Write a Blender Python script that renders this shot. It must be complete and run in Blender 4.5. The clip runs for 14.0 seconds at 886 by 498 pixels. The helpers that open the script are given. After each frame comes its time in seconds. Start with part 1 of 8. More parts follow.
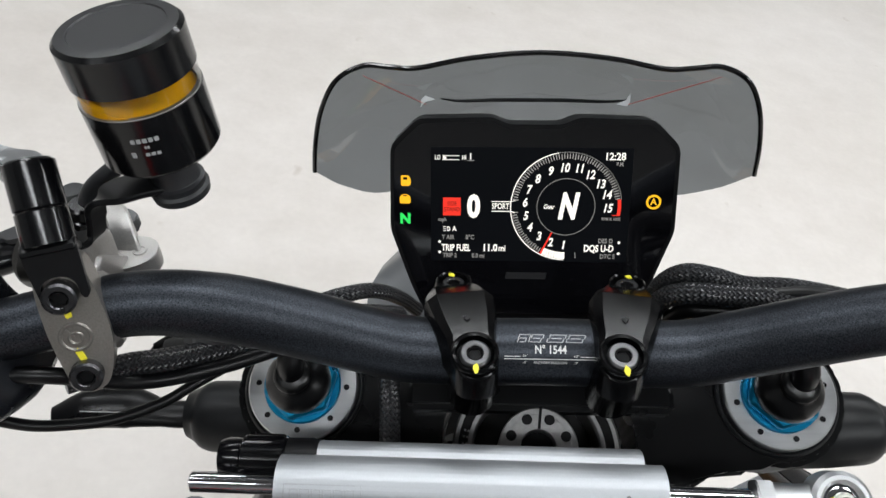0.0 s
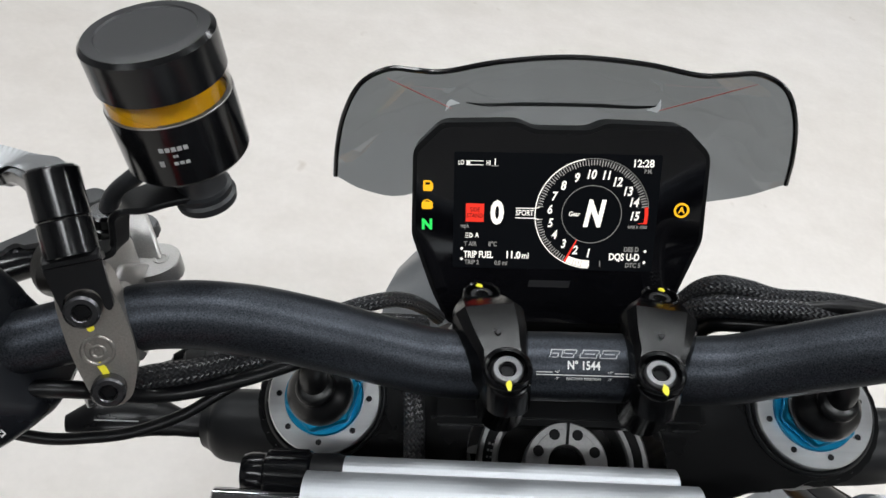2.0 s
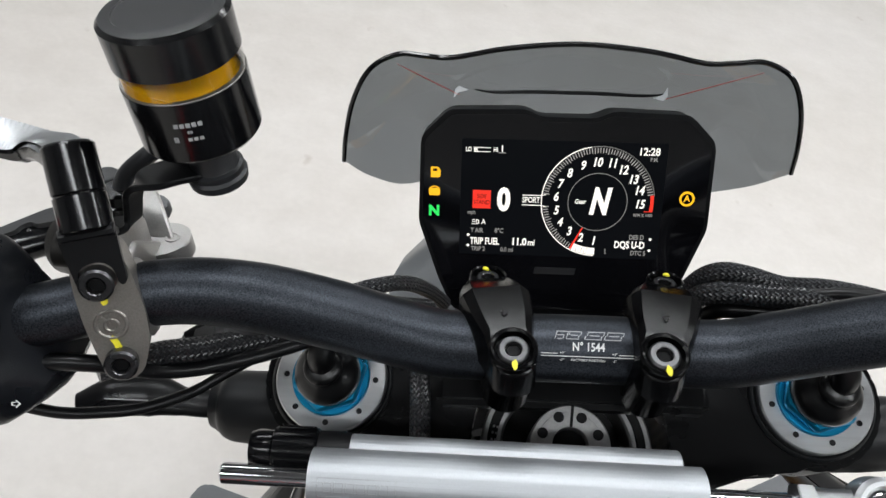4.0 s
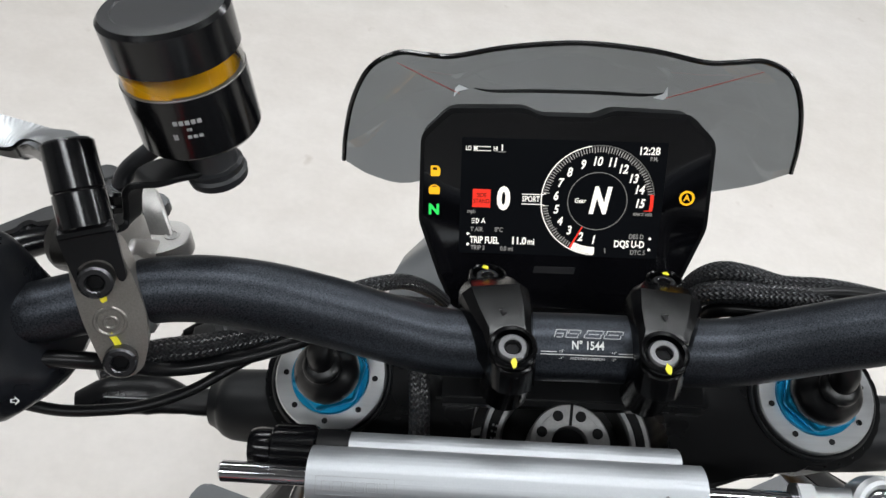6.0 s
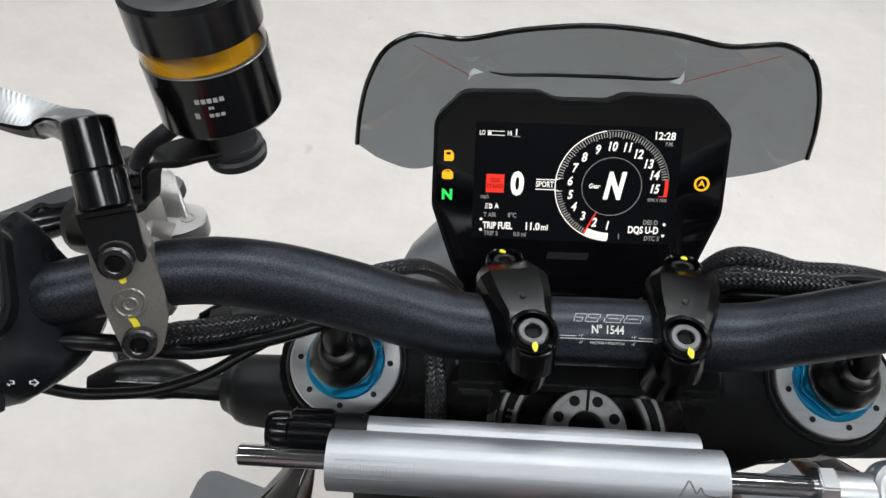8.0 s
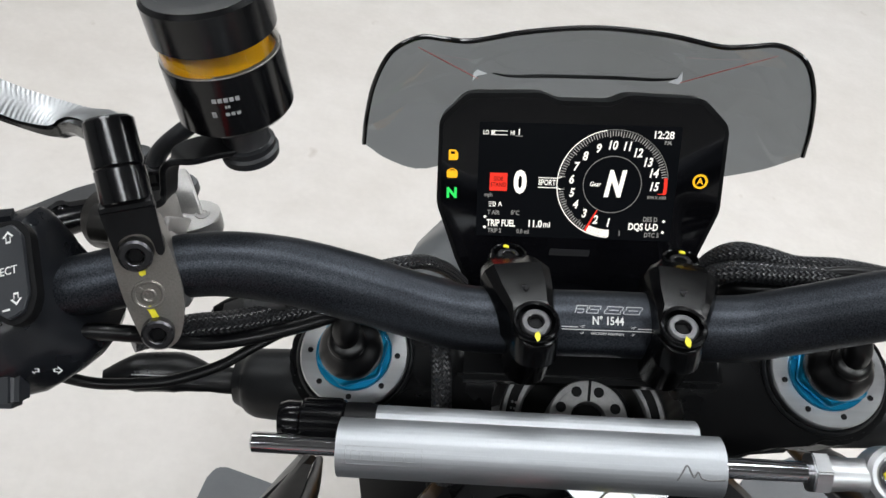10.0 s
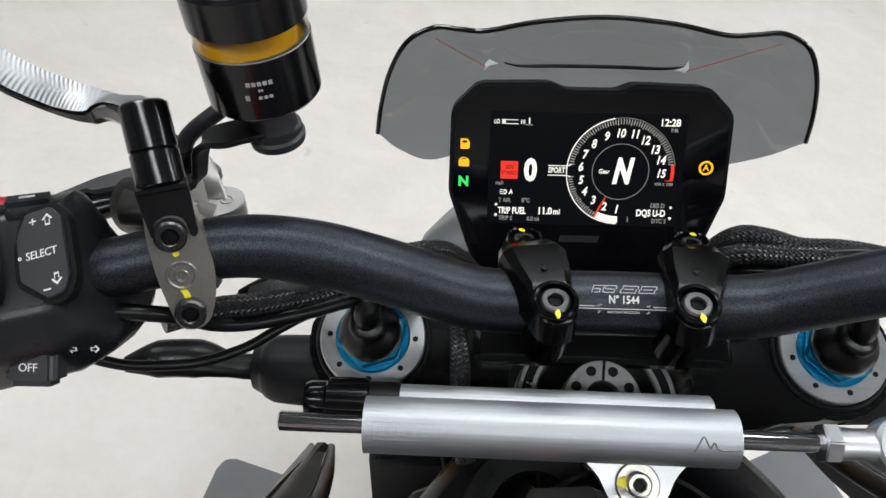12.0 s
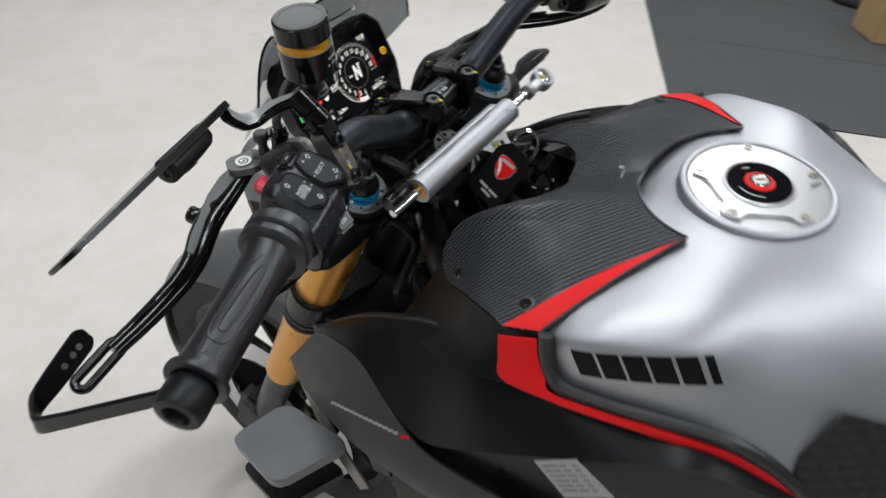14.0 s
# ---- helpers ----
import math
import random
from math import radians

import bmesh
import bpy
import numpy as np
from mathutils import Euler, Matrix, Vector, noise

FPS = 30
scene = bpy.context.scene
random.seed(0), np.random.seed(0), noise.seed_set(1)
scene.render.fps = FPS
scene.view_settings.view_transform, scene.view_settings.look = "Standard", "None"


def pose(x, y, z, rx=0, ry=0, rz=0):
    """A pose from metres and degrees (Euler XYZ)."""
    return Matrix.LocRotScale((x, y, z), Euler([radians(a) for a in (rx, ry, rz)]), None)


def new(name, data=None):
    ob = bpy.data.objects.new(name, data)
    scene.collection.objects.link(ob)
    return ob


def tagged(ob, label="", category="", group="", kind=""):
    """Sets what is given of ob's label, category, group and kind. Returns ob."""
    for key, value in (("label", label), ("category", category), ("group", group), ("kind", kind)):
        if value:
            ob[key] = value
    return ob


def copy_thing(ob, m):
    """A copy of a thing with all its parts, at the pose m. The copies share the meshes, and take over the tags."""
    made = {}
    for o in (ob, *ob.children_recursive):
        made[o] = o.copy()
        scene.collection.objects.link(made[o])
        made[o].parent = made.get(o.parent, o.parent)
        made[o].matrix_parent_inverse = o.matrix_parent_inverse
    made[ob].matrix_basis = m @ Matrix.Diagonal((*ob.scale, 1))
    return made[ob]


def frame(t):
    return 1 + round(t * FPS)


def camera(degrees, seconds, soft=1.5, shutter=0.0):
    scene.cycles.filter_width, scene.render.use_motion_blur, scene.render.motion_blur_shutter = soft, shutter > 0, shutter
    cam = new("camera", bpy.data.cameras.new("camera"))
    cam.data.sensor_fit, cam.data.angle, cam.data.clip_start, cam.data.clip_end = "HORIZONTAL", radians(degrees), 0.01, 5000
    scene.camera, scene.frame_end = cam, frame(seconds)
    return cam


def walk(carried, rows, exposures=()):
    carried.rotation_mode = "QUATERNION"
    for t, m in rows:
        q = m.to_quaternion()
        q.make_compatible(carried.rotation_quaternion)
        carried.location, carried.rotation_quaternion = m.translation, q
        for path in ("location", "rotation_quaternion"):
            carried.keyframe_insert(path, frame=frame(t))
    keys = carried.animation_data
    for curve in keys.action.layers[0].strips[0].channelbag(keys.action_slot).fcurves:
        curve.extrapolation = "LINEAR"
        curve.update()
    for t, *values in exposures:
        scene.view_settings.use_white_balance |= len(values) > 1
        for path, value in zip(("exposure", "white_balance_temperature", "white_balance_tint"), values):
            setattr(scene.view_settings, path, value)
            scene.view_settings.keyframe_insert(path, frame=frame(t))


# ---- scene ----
# ---- camera ----
cam = camera(61.59, 14.0, soft=1.5, shutter=0.3)
PATH = [
    (0, -0.2729, -0.2097, 1.2212, 45.554, -10.170, 1.878),
    (0.5, -0.2771, -0.2004, 1.2205, 45.248, -10.456, 1.761),
    (1, -0.2819, -0.1954, 1.2176, 45.069, -10.679, 1.891),
    (1.5, -0.2803, -0.1987, 1.2186, 44.985, -10.622, 2.119),
    (2, -0.2857, -0.1987, 1.2172, 45.063, -10.664, 2.270),
    (2.5, -0.2916, -0.2009, 1.2155, 44.870, -10.986, 2.489),
    (3, -0.2870, -0.2053, 1.2151, 44.764, -10.971, 2.745),
    (5.3, -0.2863, -0.2063, 1.2140, 44.789, -10.879, 3.062),
    (5.5, -0.2873, -0.2059, 1.2117, 44.752, -10.986, 3.109),
    (6, -0.2858, -0.2068, 1.2143, 44.816, -10.897, 3.017),
    (6.5, -0.2889, -0.2069, 1.2132, 44.726, -10.935, 2.668),
    (7, -0.2929, -0.2082, 1.2127, 44.577, -10.917, 2.585),
    (7.5, -0.2938, -0.2062, 1.2074, 44.297, -11.080, 2.711),
    (8, -0.2937, -0.2078, 1.2086, 44.146, -11.165, 2.977),
    (10.3, -0.2957, -0.2186, 1.2133, 44.499, -10.847, 3.016),
    (10.5, -0.2984, -0.2186, 1.2121, 44.527, -10.961, 2.878),
    (11, -0.2975, -0.2236, 1.2114, 44.463, -10.967, 3.111),
    (11.5, -0.2994, -0.2288, 1.2103, 44.341, -11.097, 3.296),
    (12, -0.3071, -0.2305, 1.2112, 44.696, -11.031, 2.147),
    (12.5, -0.3195, -0.2450, 1.2293, 45.779, -10.805, -3.798),
    (12.9, -0.3763, -0.2671, 1.2459, 46.974, -9.726, -14.015),
    (13, -0.3952, -0.2695, 1.2453, 47.051, -10.007, -17.561),
    (13.2, -0.4703, -0.2797, 1.2513, 48.347, -9.521, -27.402),
    (13.4, -0.5396, -0.3018, 1.2580, 49.707, -7.848, -35.790),
    (13.5, -0.5729, -0.3135, 1.2640, 50.467, -7.503, -40.011),
    (13.7, -0.6467, -0.3419, 1.2738, 52.006, -6.363, -47.222),
    (13.8, -0.6848, -0.3558, 1.2754, 52.712, -5.731, -50.205),
    (13.9, -0.7208, -0.3609, 1.2692, 53.784, -5.709, -52.945),
    (14, -0.7631, -0.3706, 1.2678, 55.206, -5.066, -56.109),
]
walk(cam, [(t, pose(x, y, z, rx, ry, rz)) for t, x, y, z, rx, ry, rz in PATH], exposures=[(0.0, 0.0), (12.5, 0.0), (13.2, 0.0), (14.0, -0.26)])

# ---- world and light ----
LAMP_POWER = 24.0
world = bpy.data.worlds.new("showroom_air")
scene.world = world
world.use_nodes = True
world.node_tree.nodes["Background"].inputs[0].default_value = (0.9, 0.95, 1.0, 1)
world.node_tree.nodes["Background"].inputs[1].default_value = 0.02

# ---- building helpers ----
import mathutils.bvhtree

SX, SY, SZ = Vector((1, 0, 0)), Vector((0, 1, 0)), Vector((0, 0, 1))
RAKE = radians(24.5)
STEER = Vector((0, -math.sin(RAKE), math.cos(RAKE)))      # up along the steering axis
AHEAD = Vector((0, math.cos(RAKE), math.sin(RAKE)))       # ahead, square to it
CLAMP = Vector((0, 0, 0.955))                             # midway between the fork tops


def axes(origin, x, z):
    """A matrix with that origin, its x roughly along x, its z along z."""
    z = Vector(z).normalized()
    x = Vector(x)
    x = (x - z * x.dot(z)).normalized()
    y = z.cross(x)
    m = Matrix((x, y, z)).transposed().to_4x4()
    m.translation = Vector(origin)
    return m


def along(a, b):
    """A matrix at a whose z points to b."""
    d = Vector(b) - Vector(a)
    return axes(a, SX if abs(d.normalized().x) < 0.9 else SY, d)


PLACE = [Matrix()]          # where the pieces being built are laid: as drawn, mirrored, or turned with the frame


def finish(bm, mat, name, parent=None, label="", smooth=35.0):
    me = bpy.data.meshes.new(name)
    bm.transform(PLACE[0])
    bmesh.ops.recalc_face_normals(bm, faces=bm.faces)
    bm.to_mesh(me)
    bm.free()
    if smooth:
        for p in me.polygons:
            p.use_smooth = True
        me.set_sharp_from_angle(angle=radians(smooth))
    me.materials.append(mat)
    ob = new(name, me)
    ob.parent = parent
    if label:
        tagged(ob, label)
    return ob


def part(name, bm, mat, parent, label="", smooth=35.0):
    return finish(bm, mat, name, parent, label, smooth)


def thing(name, label, category, m=None, group="", kind=""):
    ob = new(name)
    ob.empty_display_size = 0.05
    if m is not None:
        ob.matrix_basis = m
    return tagged(ob, label, category, group, kind)


def add_lathe(bm, profile, m=None, seg=32, close=True):
    """Turns (radius, height) pairs round the local z axis."""
    m = m or Matrix()
    rings = []
    for r, z in profile:
        if r < 1e-6:
            rings.append([bm.verts.new(m @ Vector((0, 0, z)))])
        else:
            rings.append([bm.verts.new(m @ Vector((r * math.cos(2 * math.pi * k / seg), r * math.sin(2 * math.pi * k / seg), z))) for k in range(seg)])
    for a, b in zip(rings, rings[1:]):
        for k in range(seg):
            n = (k + 1) % seg
            if len(a) == 1 and len(b) > 1:
                bm.faces.new((a[0], b[k], b[n]))
            elif len(b) == 1 and len(a) > 1:
                bm.faces.new((a[k], b[0], a[n]))
            elif len(a) > 1:
                bm.faces.new((a[k], a[n], b[n], b[k]))
    if close:
        for ring in (rings[0], rings[-1]):
            if len(ring) > 2:
                bm.faces.new(ring)
    return bm


def rod(bm, a, b, r0, r1=None, seg=24, edge=0.0):
    r1 = r0 if r1 is None else r1
    m, h = along(a, b), (Vector(b) - Vector(a)).length
    if edge:
        prof = [(r0 - edge, 0), (r0, edge), (r1, h - edge), (r1 - edge, h)]
    else:
        prof = [(r0, 0), (r1, h)]
    return add_lathe(bm, prof, m, seg)


def ring(bm, m, r_in, r_out, z0, z1, seg=40, edge=0.0006):
    add_lathe(bm, [(r_in, z0), (r_out - edge, z0), (r_out, z0 + edge), (r_out, z1 - edge), (r_out - edge, z1), (r_in + edge, z1), (r_in, z1 - edge), (r_in, z0)], m, seg, close=False)
    return bm


def spline(points, per=6):
    """Catmull-Rom through the points."""
    p = [Vector(q) for q in points]
    p = [2 * p[0] - p[1]] + p + [2 * p[-1] - p[-2]]
    out = []
    for k in range(1, len(p) - 2):
        for s in range(per):
            t = s / per
            out.append(0.5 * ((2 * p[k]) + (p[k + 1] - p[k - 1]) * t + (2 * p[k - 1] - 5 * p[k] + 4 * p[k + 1] - p[k + 2]) * t * t + (3 * p[k] - p[k - 1] - 3 * p[k + 1] + p[k + 2]) * t ** 3))
    out.append(p[-2])
    return out


def tube(bm, points, radius, seg=14, per=6, flat=1.0, up=SZ):
    """A swept round (or, with flat below 1, oval) tube; radius: one, or one for each point. Its layout runs along (metres) and round (0 to 1)."""
    path = spline(points, per) if per > 1 else [Vector(q) for q in points]
    if isinstance(radius, (list, tuple)):
        xs = np.linspace(0, 1, len(radius))
        radii = [float(v) for v in np.interp(np.linspace(0, 1, len(path)), xs, radius)]
    else:
        radii = [radius] * len(path)
    lay = bm.loops.layers.uv.verify()
    rings, side, run, way = [], None, 0.0, []
    for k, p in enumerate(path):
        d = (path[min(k + 1, len(path) - 1)] - path[max(k - 1, 0)]).normalized()
        if side is None:
            side = d.cross(up)
            if side.length < 0.1:
                side = d.cross(SX)
        side = (side - d * side.dot(d)).normalized()
        top = side.cross(d)
        run += (p - path[max(k - 1, 0)]).length
        way.append(run)
        rings.append([bm.verts.new(p + radii[k] * (math.cos(2 * math.pi * j / seg) * side + flat * math.sin(2 * math.pi * j / seg) * top)) for j in range(seg)])
    for k, (a, b) in enumerate(zip(rings, rings[1:])):
        for j in range(seg):
            n = (j + 1) % seg
            f = bm.faces.new((a[j], a[n], b[n], b[j]))
            for loop, (u, v) in zip(f.loops, ((way[k], j), (way[k], j + 1), (way[k + 1], j + 1), (way[k + 1], j))):
                loop[lay].uv = (u, v / seg)
    bm.faces.new(rings[0])
    bm.faces.new(rings[-1][::-1])
    return bm


def prism(bm, outline, depth, m=None, bevel=0.0, seg=2):
    """A flat shape (x, y) pushed up along the local z by depth."""
    m = m or Matrix()
    tmp = bmesh.new()
    low = [tmp.verts.new((x, y, 0)) for x, y in outline]
    top = [tmp.verts.new((x, y, depth)) for x, y in outline]
    tmp.faces.new(low[::-1])
    tmp.faces.new(top)
    for k in range(len(low)):
        n = (k + 1) % len(low)
        tmp.faces.new((low[k], low[n], top[n], top[k]))
    if bevel:
        bmesh.ops.bevel(tmp, geom=tmp.edges[:], offset=bevel, segments=seg, affect="EDGES", clamp_overlap=True)
    merge(bm, tmp, m)
    return bm


def merge(bm, tmp, m=None):
    m = m or Matrix()
    made = {v: bm.verts.new(m @ v.co) for v in tmp.verts}
    for f in tmp.faces:
        try:
            bm.faces.new([made[v] for v in f.verts])
        except ValueError:
            pass
    tmp.free()
    return bm


def box(bm, size, m=None, bevel=0.0, seg=2):
    x, y, z = (s / 2 for s in size)
    return prism(bm, [(-x, -y), (x, -y), (x, y), (-x, y)], 2 * z, (m or Matrix()) @ Matrix.Translation((0, 0, -z)), bevel, seg)


def rounded(points, r, n=5):
    """A polygon with rounded corners."""
    out, m = [], len(points)
    for k in range(m):
        a, b, c = (Vector((*points[(k + j) % m], 0)) for j in (-1, 0, 1))
        u, w = (a - b), (c - b)
        q = min(r, u.length * 0.45, w.length * 0.45)
        p0, p1 = b + u.normalized() * q, b + w.normalized() * q
        for j in range(n + 1):
            t = j / n
            v = p0 * (1 - t) ** 2 + b * 2 * t * (1 - t) + p1 * t * t
            out.append((v.x, v.y))
    return out


def loft(bm, sections, m=None):
    """A closed body through loops of points, one loop for each section, capped at both ends."""
    m = m or Matrix()
    rings = [[bm.verts.new(m @ Vector(p)) for p in loop] for loop in sections]
    n = len(rings[0])
    for a, b in zip(rings, rings[1:]):
        for k in range(n):
            bm.faces.new((a[k], a[(k + 1) % n], b[(k + 1) % n], b[k]))
    bm.faces.new(rings[0][::-1])
    bm.faces.new(rings[-1])
    return bm


def sheet(bm, rows, thick=0.0, m=None):
    """A skin through rows of points; thick: how far its back lies along the normals."""
    m = m or Matrix()
    grid = [[m @ Vector(p) for p in row] for row in rows]
    nr, nc = len(grid), len(grid[0])

    def normal(i, j):
        a = grid[min(i + 1, nr - 1)][j] - grid[max(i - 1, 0)][j]
        b = grid[i][min(j + 1, nc - 1)] - grid[i][max(j - 1, 0)]
        n = a.cross(b)
        return n.normalized() if n.length > 1e-12 else SZ

    front = [[bm.verts.new(p) for p in row] for row in grid]
    for i in range(nr - 1):
        for j in range(nc - 1):
            bm.faces.new((front[i][j], front[i + 1][j], front[i + 1][j + 1], front[i][j + 1]))
    if thick:
        back = [[bm.verts.new(grid[i][j] - thick * normal(i, j)) for j in range(nc)] for i in range(nr)]
        for i in range(nr - 1):
            for j in range(nc - 1):
                bm.faces.new((back[i][j], back[i][j + 1], back[i + 1][j + 1], back[i + 1][j]))
        rim = [(i, 0) for i in range(nr)] + [(nr - 1, j) for j in range(1, nc)] + [(i, nc - 1) for i in range(nr - 2, -1, -1)] + [(0, j) for j in range(nc - 2, 0, -1)]
        for (i, j), (k, l) in zip(rim, rim[1:] + rim[:1]):
            bm.faces.new((front[i][j], front[k][l], back[k][l], back[i][j]))
    return bm


def lettering(name, body, size, m, mat, parent, label="", align="CENTER", slant=0.0, raise_by=0.0002, narrow=1.0, bold=0.0):
    """Words in the built-in font as a thin mesh; m: its middle, x along the line, z off the surface."""
    cu = bpy.data.curves.new(name, "FONT")
    cu.body, cu.size, cu.align_x, cu.align_y, cu.extrude, cu.shear, cu.resolution_u, cu.offset = body, size, align, "CENTER", 0.0001, slant, 3, bold * size
    tmp = new(name, cu)
    me = bpy.data.meshes.new_from_object(tmp.evaluated_get(bpy.context.evaluated_depsgraph_get()))
    bpy.data.objects.remove(tmp)
    bpy.data.curves.remove(cu)
    me.transform(m @ Matrix.Translation((0, 0, raise_by)) @ Matrix.Diagonal((narrow, 1, 1, 1)))
    bm = bmesh.new()
    bm.from_mesh(me)
    bpy.data.meshes.remove(me)
    bmesh.ops.remove_doubles(bm, verts=bm.verts, dist=1e-7)
    left, first = set(bm.verts), None
    for v in list(bm.verts):
        if v not in left:
            continue
        island, edge = set(), [v]
        while edge:
            w = edge.pop()
            if w in left:
                left.discard(w)
                island.add(w)
                edge.extend(e.other_vert(w) for e in w.link_edges)
        one = bpy.data.meshes.new(name)
        number = {w: k for k, w in enumerate(island)}
        one.from_pydata([w.co[:] for w in number], [], [[number[w] for w in f.verts] for f in {f for w in island for f in w.link_faces}])
        one.materials.append(mat)
        ob = new(name, one)
        ob.parent = parent
        if label:
            tagged(ob, label)
        first = first or ob
    bm.free()
    return first

# ---- materials ----
def material(name):
    mat = bpy.data.materials.new(name)
    mat.use_nodes = True
    nt = mat.node_tree
    return mat, nt, nt.nodes["Principled BSDF"]


def link(nt, a, b):
    nt.links.new(a, b)


def noise_node(nt, scale, detail=3.0, stretch=(1, 1, 1), rough=0.55):
    co = nt.nodes.new("ShaderNodeTexCoord")
    mp = nt.nodes.new("ShaderNodeMapping")
    mp.inputs["Scale"].default_value = stretch
    no = nt.nodes.new("ShaderNodeTexNoise")
    no.inputs["Scale"].default_value, no.inputs["Detail"].default_value, no.inputs["Roughness"].default_value = scale, detail, rough
    link(nt, co.outputs["Object"], mp.inputs["Vector"])
    link(nt, mp.outputs["Vector"], no.inputs["Vector"])
    return no.outputs["Fac"]


def ramp(nt, fac, stops):
    r = nt.nodes.new("ShaderNodeValToRGB")
    els = r.color_ramp.elements
    while len(els) < len(stops):
        els.new(0.5)
    for e, (p, c) in zip(els, stops):
        e.position, e.color = p, (*c, 1) if len(c) == 3 else c
    link(nt, fac, r.inputs["Fac"])
    return r.outputs["Color"]


def bump(nt, bsdf, height, strength, dist=0.001):
    b = nt.nodes.new("ShaderNodeBump")
    b.inputs["Strength"].default_value, b.inputs["Distance"].default_value = strength, dist
    link(nt, height, b.inputs["Height"])
    link(nt, b.outputs["Normal"], bsdf.inputs["Normal"])


def surface(name, color, rough, metal=0.0, coat=0.0, coat_rough=0.05, spread=0.12, grain=900.0, relief=0.0, blotch=25.0, stretch=(1, 1, 1), rough_spread=0.08, spec=0.5, deep=0.0004):
    """Paint, plastic or metal with fine grain and broader unevenness."""
    mat, nt, b = material(name)
    fine, broad = noise_node(nt, grain, 2.0, stretch), noise_node(nt, blotch, 4.0)
    add = nt.nodes.new("ShaderNodeMath")
    add.operation = "ADD"
    link(nt, fine, add.inputs[0])
    link(nt, broad, add.inputs[1])
    half = nt.nodes.new("ShaderNodeMath")
    half.operation, half.inputs[1].default_value = "MULTIPLY", 0.5
    link(nt, add.outputs[0], half.inputs[0])
    lo, hi = tuple(c * (1 - spread) for c in color), tuple(min(1, c * (1 + spread)) for c in color)
    link(nt, ramp(nt, half.outputs[0], [(0.35, lo), (0.65, hi)]), b.inputs["Base Color"])
    rr = nt.nodes.new("ShaderNodeMapRange")
    rr.inputs["From Min"].default_value, rr.inputs["From Max"].default_value = 0.3, 0.7
    rr.inputs["To Min"].default_value, rr.inputs["To Max"].default_value = max(0.02, rough - rough_spread), rough + rough_spread
    link(nt, broad, rr.inputs["Value"])
    link(nt, rr.outputs[0], b.inputs["Roughness"])
    b.inputs["Metallic"].default_value = metal
    b.inputs["Coat Weight"].default_value, b.inputs["Coat Roughness"].default_value = coat, coat_rough
    b.inputs["Specular IOR Level"].default_value = spec
    if relief:
        bump(nt, b, fine, relief, deep)
    return mat


def glow(name, color, strength):
    mat, nt, b = material(name)
    b.inputs["Base Color"].default_value = (0.01, 0.01, 0.01, 1)
    b.inputs["Emission Color"].default_value = (*color, 1)
    b.inputs["Emission Strength"].default_value = strength
    return mat


def tinted_pane(name, tint, gloss=1.0, rough=0.03):
    """A thin clear pane: tinted see-through with a sheen that grows at grazing angles."""
    mat, nt, b = material(name)
    out = nt.nodes["Material Output"]
    tr, gl, mx, lw, pw, sc = (nt.nodes.new(k) for k in ("ShaderNodeBsdfTransparent", "ShaderNodeBsdfGlossy", "ShaderNodeMixShader", "ShaderNodeLayerWeight", "ShaderNodeMath", "ShaderNodeMath"))
    tr.inputs["Color"].default_value = (*tint, 1)
    gl.inputs["Roughness"].default_value = rough
    gl.inputs["Color"].default_value = (gloss, gloss, gloss, 1)
    lw.inputs["Blend"].default_value = 0.5
    pw.operation, pw.inputs[1].default_value = "POWER", 4.0
    sc.operation, sc.inputs[1].default_value, sc.inputs[2].default_value = "MULTIPLY_ADD", 0.7, 0.04
    link(nt, lw.outputs["Facing"], pw.inputs[0])
    link(nt, pw.outputs[0], sc.inputs[0])
    link(nt, sc.outputs[0], mx.inputs[0])
    link(nt, tr.outputs[0], mx.inputs[1])
    link(nt, gl.outputs[0], mx.inputs[2])
    link(nt, mx.outputs[0], out.inputs["Surface"])
    return mat


